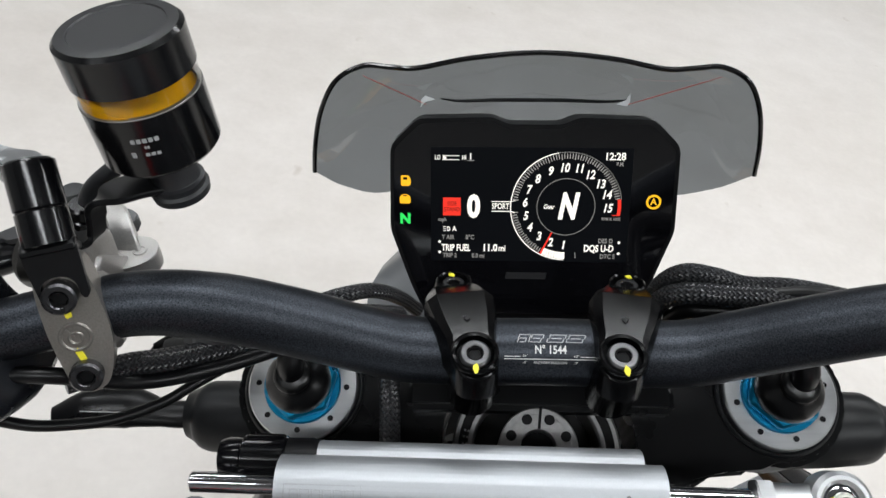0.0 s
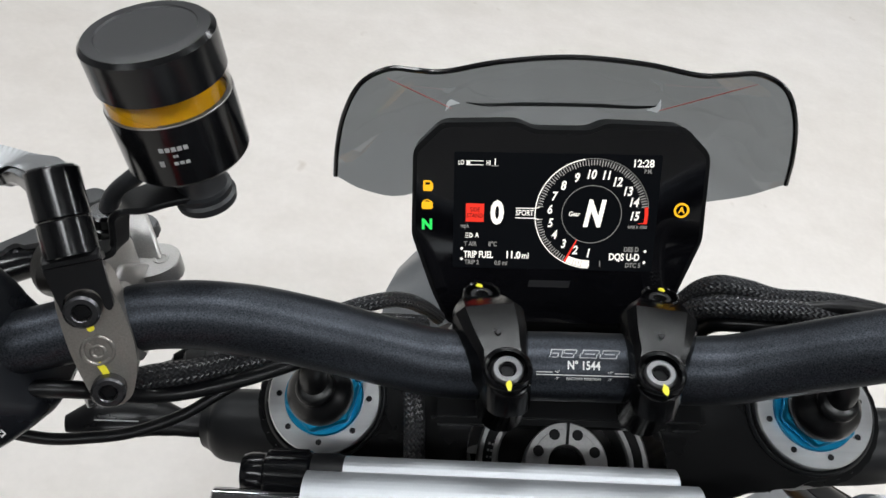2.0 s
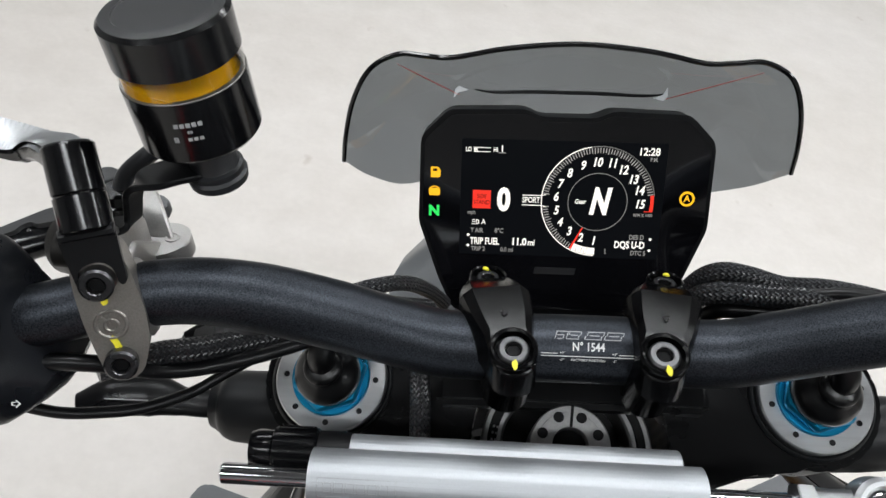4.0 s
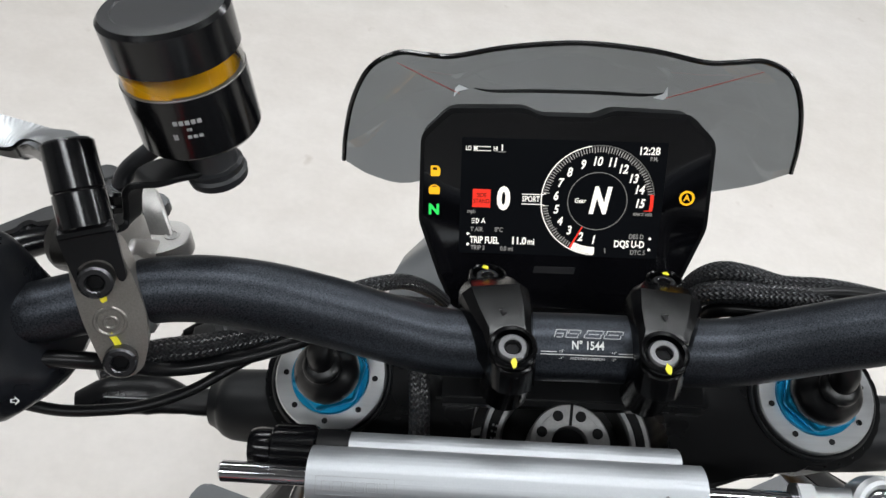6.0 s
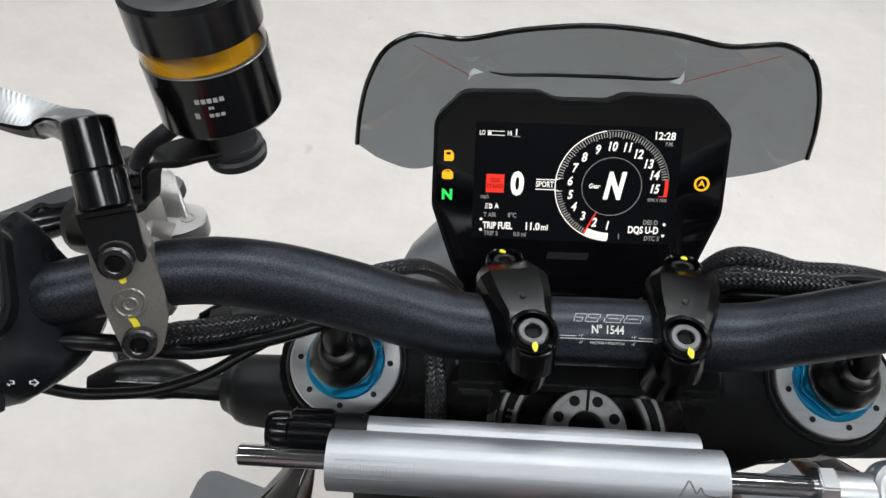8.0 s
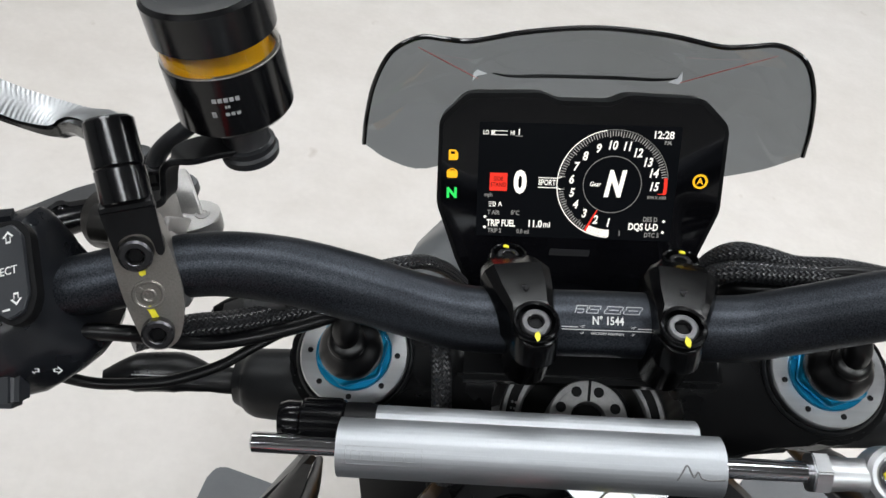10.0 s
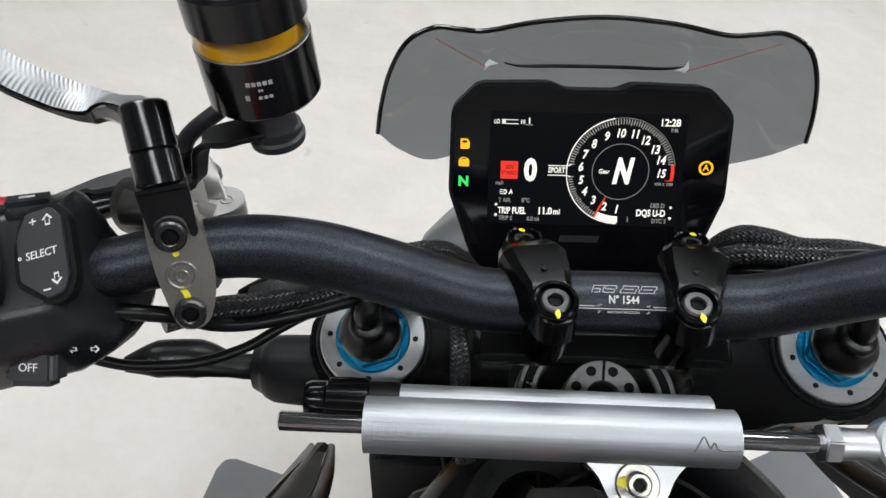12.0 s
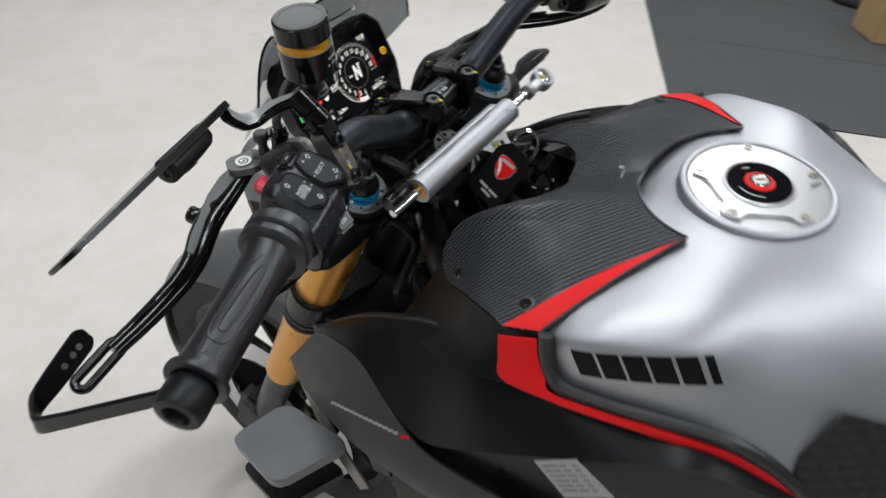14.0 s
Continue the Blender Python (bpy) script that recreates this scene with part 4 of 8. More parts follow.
def rect(w, h):
    return [(-w / 2, -h / 2), (w / 2, -h / 2), (w / 2, h / 2), (-w / 2, h / 2)]


def arc_band(r0, r1, a0, a1, n=40):
    """A band of a circle, angles in degrees anticlockwise from the right."""
    an = [radians(a0 + (a1 - a0) * k / n) for k in range(n + 1)]
    return [(r1 * math.cos(a), r1 * math.sin(a)) for a in an] + [(r0 * math.cos(a), r0 * math.sin(a)) for a in an[::-1]]


GX, GY = 0.0202, 0.0356
bm = bmesh.new()
prism(bm, rounded(rect(0.1120, 0.0660), 0.001, 3), 0.00012, face(0.0000, 0.0362) @ Matrix.Translation((0, 0, -0.00016)))
part("display_panel", bm, G_PANEL, dash, "dark lit display panel", smooth=0)
# rev counter: rim, ticks, numbers, needle at idle
patch("gauge_rim", arc_band(0.0308, 0.0314, 270, 100, 60)[::-1], G_WHITE, GX, GY)
patch("gauge_rim", arc_band(0.0310, 0.0313, 100, 8, 40)[::-1], G_DIM, GX, GY)
patch("gauge_ring", arc_band(0.01615, 0.01650, 0, 359.9, 64), G_DIM, GX, GY)
patch("red_line", arc_band(0.0290, 0.0309, 9, -9, 8)[::-1], G_RED, GX, GY)
patch("red_line", rect(0.0040, 0.0004), G_RED, GX + 0.0280, GY - 0.0046)
for k in range(85):
    a = radians(262 - k * 3.0)
    if radians(186) > a > radians(172):
        continue
    long = 0.0028 if k % 5 else 0.0034
    bm = bmesh.new()
    prism(bm, rect(long, 0.00042), 0.00015, face(GX, GY) @ pose((0.0304 - long / 2) * math.cos(a), (0.0304 - long / 2) * math.sin(a), 0, 0, 0, math.degrees(a)))
    part("gauge_tick", bm, G_TICK, dash, smooth=0)
NUMS = [(1, -2, -70), (2, -25, -65), (3, -46, -54), (4, -63, -38), (5, -71, -17), (6, -73, 7), (7, -67, 30), (8, -52, 49), (9, -30, 63), (10, -6, 69), (11, 20, 68), (12, 39, 57), (13, 58, 41), (14, 70, 22), (15, 73, -2)]
for value, dx, dy in NUMS:
    words(str(value), GX + dx * 0.000318, GY + dy * 0.000322, 0.0050, narrow=0.80, slant=0.2, name="digit", bold=0.03)
bm = bmesh.new()
prism(bm, [(0.0165, -0.0003), (0.0306, -0.0006), (0.0306, 0.0006), (0.0165, 0.0003)], 0.0002, face(GX, GY) @ pose(0, 0, 0.0001, 0, 0, 244))
part("needle", bm, G_RED, dash, smooth=0)
fill_a = [radians(q) for q in np.linspace(245, 271, 12)]
patch("rev_fill", [(0.0306 * math.cos(q), 0.0306 * math.sin(q)) for q in fill_a] + [(0.0266 * math.cos(q), 0.0266 * math.sin(q)) for q in fill_a[::-1]], G_WHITE, GX, GY)
for dy in (0.0028, -0.0028):
    patch("mode_line", rect(0.0110, 0.0005), G_WHITE, -0.0162, GY + dy)
    patch("mode_line", [(0, -0.00025), (0.0024, 0.00055 if dy > 0 else -0.00105), (0.0024, 0.00105 if dy > 0 else -0.00055), (0, 0.00025)], G_WHITE, -0.0107, GY + dy)
words("SPORT", -0.0166, GY, 0.0033, narrow=0.72)
words("N", GX + 0.0006, GY - 0.0002, 0.0146, narrow=0.64, slant=0.26, bold=0.05)
words("Gear", GX - 0.0096, GY, 0.0027, G_WHITE, slant=0.2)
words("RPM X 1000", 0.0458, 0.0288, 0.0018, G_DIM)
# left side of the display
patch("warning_box", rect(0.0100, 0.0104), G_RED, -0.0441, 0.0353)
for k, word in enumerate(("SIDE", "STAND")):
    lettering("warning_word", word, 0.0035, face(-0.0441, 0.0370 - 0.0034 * k) @ Matrix.Translation((0, 0, 0.0003)), M_BLACKPRINT, dash, raise_by=0.0, narrow=0.8)
words("0", -0.0318, 0.0349, 0.0128, narrow=0.80, bold=0.045)
words("mph", -0.0495, 0.0276, 0.0023, G_DIM)
words("LO", -0.0522, 0.0632, 0.0026, narrow=0.7)
words("HI", -0.0374, 0.0632, 0.0026, narrow=0.7)
for dy in (0.0011, -0.0011):
    patch("level_line", rect(0.0094, 0.0004), G_WHITE, -0.0448, 0.0632 + dy)
patch("level_bar", rect(0.0020, 0.0014), G_WHITE, -0.0483, 0.0632)
patch("thermometer", rect(0.0007, 0.0036), G_WHITE, -0.0338, 0.0640)
patch("thermometer", rect(0.0040, 0.0005), G_DIM, -0.0338, 0.0617)
patch("lamp_icon", arc_band(0.0009, 0.0015, -90, 90, 10), G_WHITE, -0.0464, 0.0222)
patch("lamp_icon", rect(0.0004, 0.0030), G_WHITE, -0.0466, 0.0222)
for k in range(3):
    patch("lamp_icon", rect(0.0018, 0.0004), G_WHITE, -0.0482, 0.0234 - 0.0012 * k)
words("A", -0.0426, 0.0222, 0.0030)
words("T AIR", -0.0462, 0.0171, 0.0026, G_DIM)
words("8°C", -0.0337, 0.0172, 0.0027, G_DIM)
words("TRIP FUEL", -0.0416, 0.0108, 0.0040, narrow=0.68, bold=0.03)
words("11.0", -0.0222, 0.0110, 0.0042, narrow=0.88, bold=0.035)
words("mi", -0.0152, 0.0108, 0.0036, narrow=0.85)
words("TRIP 2", -0.0452, 0.0063, 0.0026, G_DIM)
words("0.0 mi", -0.0288, 0.0062, 0.0026, G_DIM)
for x, y in ((-0.0510, 0.0145), (-0.0510, 0.0083), (0.0513, 0.0150), (0.0513, 0.0085)):
    patch("diamond", [(0, -0.0010), (0.0010, 0), (0, 0.0010), (-0.0010, 0)], G_WHITE, x, y)
words("12:28", 0.0460, 0.0643, 0.0042, narrow=0.92)
words("P.M.", 0.0490, 0.0601, 0.0022, G_DIM)
words("DES D", 0.0436, 0.0158, 0.0027, G_DIM)
words("DQS U-D", 0.0400, 0.0112, 0.0041, narrow=0.74, bold=0.032)
words("DTC 5", 0.0452, 0.0065, 0.0027, G_DIM)
patch("tick", [(-0.0004, -0.0016), (0.0002, -0.0016), (-0.0002, 0.0016), (-0.0006, 0.0016)], G_DIM, 0.0270, 0.0072)
# warning lamps beside it
patch("fuel_lamp", rounded([(-0.0026, -0.0030), (0.0020, -0.0030), (0.0028, -0.0020), (0.0028, 0.0012), (0.0014, 0.0030), (-0.0026, 0.0030)], 0.0005), G_AMBER, -0.0702, 0.0500)
bm = bmesh.new()
prism(bm, rect(0.0024, 0.0014), 0.00012, face(-0.0704, 0.0513) @ Matrix.Translation((0, 0, 0.0003)))
part("lamp_gap", bm, M_BLACKPRINT, dash, smooth=0)
patch("engine_lamp", rounded(rect(0.0062, 0.0042), 0.0012), G_AMBER, -0.0706, 0.0389)
patch("engine_lamp", arc_band(0.0028, 0.0034, 20, 160, 12), G_AMBER, -0.0706, 0.0389)
lettering("neutral_lamp", "N", 0.0080, face(-0.0706, 0.0278), G_GREEN, dash, raise_by=0.0, narrow=1.0, bold=0.05)
patch("traction_lamp", arc_band(0.0030, 0.0042, 0, 359.9, 40), G_AMBER, 0.0690, 0.0390)
words("A", 0.0690, 0.0390, 0.0036, G_AMBER, narrow=1.0)
# the maker's mark under the display, as a plain bar
patch("maker_mark", [(-0.0120, -0.0020), (0.0112, -0.0020), (0.0120, 0.0020), (-0.0112, 0.0020)], M_DIMPRINT, -0.0010, -0.0056)

# --- smoked flyscreen ---
def coons(top, bottom, left, right, n, k):
    """A patch between four edges, each a list of points; n rows from top to bottom, k columns."""
    def at(curve, t):
        c = spline(curve, 8)
        f = t * (len(c) - 1)
        i = min(int(f), len(c) - 2)
        return c[i].lerp(c[i + 1], f - i)
    rows = []
    for i in range(n + 1):
        v = i / n
        row = []
        for j in range(k + 1):
            u = j / k
            ruled = at(top, u) * (1 - v) + at(bottom, u) * v + at(left, v) * (1 - u) + at(right, v) * u
            corner = at(top, 0) * (1 - u) * (1 - v) + at(top, 1) * u * (1 - v) + at(bottom, 0) * (1 - u) * v + at(bottom, 1) * u * v
            row.append(ruled - corner)
        rows.append(row)
    return rows


WS_TOP = [(0, 0.1200, 1.0660), (0.035, 0.1190, 1.0635), (0.062, 0.1170, 1.0590), (0.076, 0.1140, 1.0612), (0.0890, 0.1120, 1.0630)]
WS_OUT = [(0.0890, 0.1120, 1.0630), (0.1030, 0.1100, 1.0560), (0.1130, 0.1098, 1.0380), (0.1190, 0.1105, 1.0160), (0.1222, 0.1125, 0.9970)]
WS_LOW = [(0, 0.2100, 0.9300), (0.050, 0.2020, 0.9260), (0.0930, 0.1815, 0.9250), (0.1120, 0.1400, 0.9640), (0.1222, 0.1125, 0.9970)]
WS_MID = [(0, 0.1200, 1.0660), (0, 0.1350, 1.0430), (0, 0.1500, 1.0190), (0, 0.1800, 0.9750), (0, 0.2100, 0.9300)]


def screen_fit(p):
    """The screen, drawn in slightly."""
    return Vector((p[0] * 0.98, p[1], p[2]))


rows = coons(WS_TOP, WS_LOW, WS_MID, WS_OUT, 22, 16)
rows = [[screen_fit((-p.x, p.y, p.z)) for p in row[:0:-1]] + [screen_fit(p) for p in row] for row in rows]
bm = bmesh.new()
sheet(bm, rows)
flyscreen = part("flyscreen", bm, M_SHIELDGLASS, bike, "smoked grey acrylic flyscreen", smooth=60)
edge_pts = [Vector((-x, y, z)) for x, y, z in (WS_TOP[:-1] + WS_OUT)[:0:-1]] + [Vector(p) for p in WS_TOP[:-1] + WS_OUT]
bm = bmesh.new()
tube(bm, [screen_fit(p) for p in edge_pts], 0.0013, 8, 5)
part("edge", bm, M_GLOSS, flyscreen, "polished black edge")
bm = bmesh.new()
tube(bm, [(-0.050, 0.1300, 1.0330), (-0.040, 0.1385, 1.0262), (-0.02, 0.1445, 1.0230), (0, 0.1455, 1.0225), (0.02, 0.1445, 1.0230), (0.040, 0.1385, 1.0262), (0.050, 0.1300, 1.0330)], [0.0003, 0.0009, 0.0011, 0.0011, 0.0011, 0.0009, 0.0003], 8, 6)
part("lip", bm, M_SATIN, flyscreen)
# Red lines draw in the screen's reflections, each side placed to fit the camera's view.
for s, x0, x1 in ((-1, 0.0580, 0.0880), (1, 0.0475, 0.0880)):
    bm = bmesh.new()
    tube(bm, [(s * (x0 + (x1 - x0) * t), 0.1290 - 0.0160 * t, 1.0300 + 0.0270 * t) for t in (0.0, 0.3, 0.7, 1.0)], [0.0002, 0.00032, 0.00028, 0.00015], 8, 5)
    part("crease", bm, M_REFLECTLINE, flyscreen, "thin red line standing in for a reflection in the screen")
    # Pale chip: a glint on the screen built in as a coloured piece.
    bm = bmesh.new()
    prism(bm, [(-0.0050, -0.0010), (0.0005, -0.0026), (0.0024, -0.0005), (0.0026, 0.0040), (0.0003, 0.0008)], 0.0003, axes((s * x0, 0.1290, 1.0325), Vector((s, -0.3, 0.3)), Vector((0, -0.83, 0.55))))
    part("crease_glint", bm, M_RIB, flyscreen, "pale chip standing in for a glint on the screen", smooth=0)

# --- headlight cowl under the screen ---
cow = []
for j in range(13):
    a = j / 12
    x = -0.105 + 0.21 * a
    q = 1 - (x / 0.105) ** 2
    cow.append([Vector((x, 0.095 + 0.05 * q, 0.850 + 0.010 * q)), Vector((x, 0.120 + 0.065 * q, 0.860 + 0.006 * q)), Vector((x, 0.150 + 0.075 * q, 0.862 + 0.004 * q)), Vector((x * 0.95, 0.190 + 0.085 * q, 0.845)), Vector((x * 0.85, 0.200 + 0.080 * q, 0.80)), Vector((x * 0.7, 0.180 + 0.060 * q, 0.770))])
bm = bmesh.new()
sheet(bm, cow, 0.003)
part("headlight_cowl", bm, M_COWL, bike, "pale grey headlight cowl", smooth=80)

# --- hand controls: drawn for the left, mirrored for the right ---
LIN, LOUT = Vector((-GRIP_IN.x, GRIP_IN.y, GRIP_IN.z)), Vector((-GRIP_OUT.x, GRIP_OUT.y, GRIP_OUT.z))
LDIR = (LOUT - LIN).normalized()


def bar_at(d):
    return LIN + LDIR * d


def grip_set(left):
    bm = bmesh.new()
    prof = [(0.0115, 0.086), (0.0245, 0.086), (0.0252, 0.088), (0.0252, 0.0965), (0.0235, 0.0985), (0.0225, 0.0990), (0.0230, 0.1000), (0.0245, 0.1010), (0.0248, 0.1060), (0.0225, 0.1085), (0.0190, 0.1100)]
    prof += [(0.0172, 0.116), (0.0164, 0.135), (0.0160, 0.165), (0.0161, 0.195), (0.0164, 0.208), (0.0168, 0.2095), (0.0196, 0.2105), (0.0200, 0.2130), (0.0196, 0.2150), (0.0150, 0.2160)]
    add_lathe(bm, prof, along(LIN, LOUT), 48, close=False)
    grip = part("grip", bm, M_RUBBER, bike, "black rubber grip with moulded panels")
    # raised loops moulded along the upper side
    bm = bmesh.new()
    m = along(LIN, LOUT)
    up_a = math.atan2((m.to_3x3().inverted() @ Vector((0, -0.45, 0.89))).y, (m.to_3x3().inverted() @ Vector((0, -0.45, 0.89))).x)
    for wide, z0, z1 in ((0.60, 0.120, 0.194), (0.26, 0.130, 0.186)):
        loop = []
        for t in np.linspace(0, 1, 40):
            a = 2 * math.pi * t
            zz = (z0 + z1) / 2 + (z1 - z0) / 2 * math.copysign(abs(math.cos(a)) ** 0.6, math.cos(a))
            ww = wide * math.copysign(abs(math.sin(a)) ** 0.7, math.sin(a)) * (0.75 + 0.25 * (zz - z0) / (z1 - z0))
            skew = 0.16 * (zz - z0) / (z1 - z0) - 0.08
            loop.append(m @ Vector((0.0163 * math.cos(up_a + ww + skew), 0.0163 * math.sin(up_a + ww + skew), zz)))
        tube(bm, loop, 0.0008, 8, 1)
    part("moulded_loop", bm, M_RUBBER, grip)
    bm = bmesh.new()
    for k in range(6):
        a = up_a + 0.42 - 0.17 * k
        mm = axes(m @ Vector((0.0163 * math.cos(a), 0.0163 * math.sin(a), 0.2005)), LDIR, m.to_3x3() @ Vector((math.cos(a), math.sin(a), 0)))
        box(bm, (0.0070, 0.0020, 0.0006), mm, 0)
    part("moulded_mark", bm, M_RUBBER, grip, "plain raised mark", smooth=0)
    bm = bmesh.new()
    add_lathe(bm, [(0.0128, 0.2165), (0.0140, 0.2172), (0.0149, 0.2190), (0.0152, 0.2320), (0.0144, 0.2362), (0.0134, 0.2372), (0.0086, 0.2376), (0.0078, 0.2360), (0.0066, 0.2260), (0.0, 0.2260)], along(LIN, LOUT), 40)
    part("bar_end", bm, M_MATT, grip, "black bar-end weight with a hole")


def lever_guard():
    start, bend, turn, tip = bar_at(0.229) + Vector((0.002, 0.013, -0.004)), Vector((-0.4365, -0.0240, 1.0030)), Vector((-0.4350, 0.0080, 0.9890)), Vector((-0.3760, 0.0275, 0.9935))
    pts = [start, start.lerp(bend, 0.35), start.lerp(bend, 0.7), start.lerp(bend, 0.92), Vector((-0.4405, -0.0130, 0.9980)), turn.lerp(bend, 0.15), turn.lerp(tip, 0.12), turn.lerp(tip, 0.40), turn.lerp(tip, 0.7), tip]
    bm = bmesh.new()
    path = spline(pts, 8)
    rows = []
    for k, p in enumerate(path):
        d = (path[min(k + 1, len(path) - 1)] - path[max(k - 1, 0)]).normalized()
        t = k / (len(path) - 1)
        up = Vector((0.10, -0.25, 0.96)).lerp(Vector((0.0, 0.45, 0.89)), min(1.0, max(0.0, (t - 0.45) / 0.35)))
        up = (up - d * up.dot(d)).normalized()
        w = d.cross(up)
        h = (0.0062 + 0.0032 * t ** 1.4) * (1.0 if t < 0.96 else 1.0 - 0.5 * ((t - 0.96) / 0.04) ** 2)
        rows.append([p + up * h + w * 0.0016, p + up * h - w * 0.0016, p - up * h - w * 0.0016, p - up * h + w * 0.0016, p + up * h + w * 0.0016])
    for a, b in zip(rows, rows[1:]):
        va, vb = [bm.verts.new(q) for q in a[:4]], [bm.verts.new(q) for q in b[:4]]
        for j in range(4):
            n = (j + 1) % 4
            bm.faces.new((va[j], va[n], vb[n], vb[j]))
    bmesh.ops.remove_doubles(bm, verts=bm.verts, dist=1e-6)
    ends = [e for e in bm.edges if e.is_boundary]
    bmesh.ops.holes_fill(bm, edges=ends, sides=8)
    bmesh.ops.bevel(bm, geom=[e for e in bm.edges if e.calc_face_angle(0) > 0.8], offset=0.0006, segments=2, affect="EDGES")
    guard = part("lever_guard", bm, M_SATIN, bike, "black aluminium lever guard on the bar end")
    # Pale discs stand in for bright floor seen through drilled holes; none are cut.
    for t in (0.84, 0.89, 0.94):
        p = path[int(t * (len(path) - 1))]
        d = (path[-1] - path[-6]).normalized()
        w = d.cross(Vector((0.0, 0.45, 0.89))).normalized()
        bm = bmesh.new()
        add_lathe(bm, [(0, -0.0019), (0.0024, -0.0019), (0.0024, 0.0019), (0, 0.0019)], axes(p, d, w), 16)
        part("hole_disc", bm, M_ALU, guard, "pale disc standing in for floor seen through a hole")


def lever(left):
    pts = [(-0.2060, 0.0340, 1.0240), (-0.2330, 0.0310, 1.0150), (-0.2560, 0.0275, 1.0100), (-0.2720, 0.0195, 1.0080), (-0.2880, 0.0100, 1.0055), (-0.3100, 0.0025, 1.0025), (-0.3450, -0.0005, 0.9978), (-0.3760, -0.0010, 0.9943)]
    bm = bmesh.new()
    tube(bm, pts, [0.0080, 0.0095, 0.0118, 0.0115, 0.0105, 0.0096, 0.0088, 0.0078], 20, 6, flat=0.62)
    tip0, tip1 = Vector((-0.3740, -0.0002, 0.9946)), Vector((-0.4030, -0.0032, 0.9908))
    td = (tip1 - tip0).normalized()
    tw = (Vector((0.1, 0.86, 0.25)) - td * td.dot(Vector((0.1, 0.86, 0.25)))).normalized()
    loop = [(tip1 if math.cos(a) > 0 else tip0) + td * 0.0052 * math.cos(a) + tw * 0.0052 * math.sin(a) for a in np.linspace(-math.pi, math.pi, 33)]
    tube(bm, loop, 0.0034, 12, 1)
    ob = part("control_lever", bm, M_GLOSS, bike, "gloss black adjustable lever")
    # Black bar along the lever stands in for a groove's shade.
    bm = bmesh.new()
    box(bm, (0.050, 0.0014, 0.0012), axes(Vector((-0.330, 0.0018, 1.0044)), Vector((-0.96, -0.07, -0.13)), Vector((0, -0.3, 0.95))), 0.0004)
    part("groove", bm, M_BLACKPRINT, ob)
    # broad satin knuckle between the pivot and the bend
    bm = bmesh.new()
    flat = [(-0.204, 0.041), (-0.225, 0.0445), (-0.245, 0.0390), (-0.262, 0.0300), (-0.280, 0.0215), (-0.292, 0.0130), (-0.2915, 0.0060), (-0.280, 0.0125), (-0.263, 0.0225), (-0.253, 0.0265), (-0.2520, 0.0300), (-0.2480, 0.0315), (-0.2440, 0.0290), (-0.215, 0.0320)]
    prism(bm, rounded(flat, 0.0016, 3), 0.0046, None, 0.0008, 2)
    for v in bm.verts:
        v.co.z += 1.0240 + 0.185 * (v.co.x + 0.206)
    part("knuckle", bm, M_KNUCKLE, ob, "satin grey lever knuckle", smooth=30)
    bm = bmesh.new()
    rod(bm, (-0.2500, 0.0270, 1.0150), (-0.2478, 0.0300, 1.0170), 0.0022, 0.0022, 14, 0.0004)
    part("adjuster_pin", bm, M_CHROME, ob, "bright pin")
    bm = bmesh.new()
    add_lathe(bm, [(0, -0.008), (0.0062, -0.008), (0.0072, -0.006), (0.0072, 0.004), (0.0060, 0.006), (0, 0.007)], axes((-0.2536, 0.0500, 1.0010), SX, Vector((-0.3, 0.9, 0.3))), 20)
    part("adjuster", bm, M_GLOSS, ob, "black ribbed adjuster wheel")
    bm = bmesh.new()
    tube(bm, [(-0.214, 0.030, 1.019), (-0.235, 0.040, 1.012), (-0.2500, 0.044, 1.004)], 0.0045, 12)
    part("link", bm, M_BRACKET, ob)


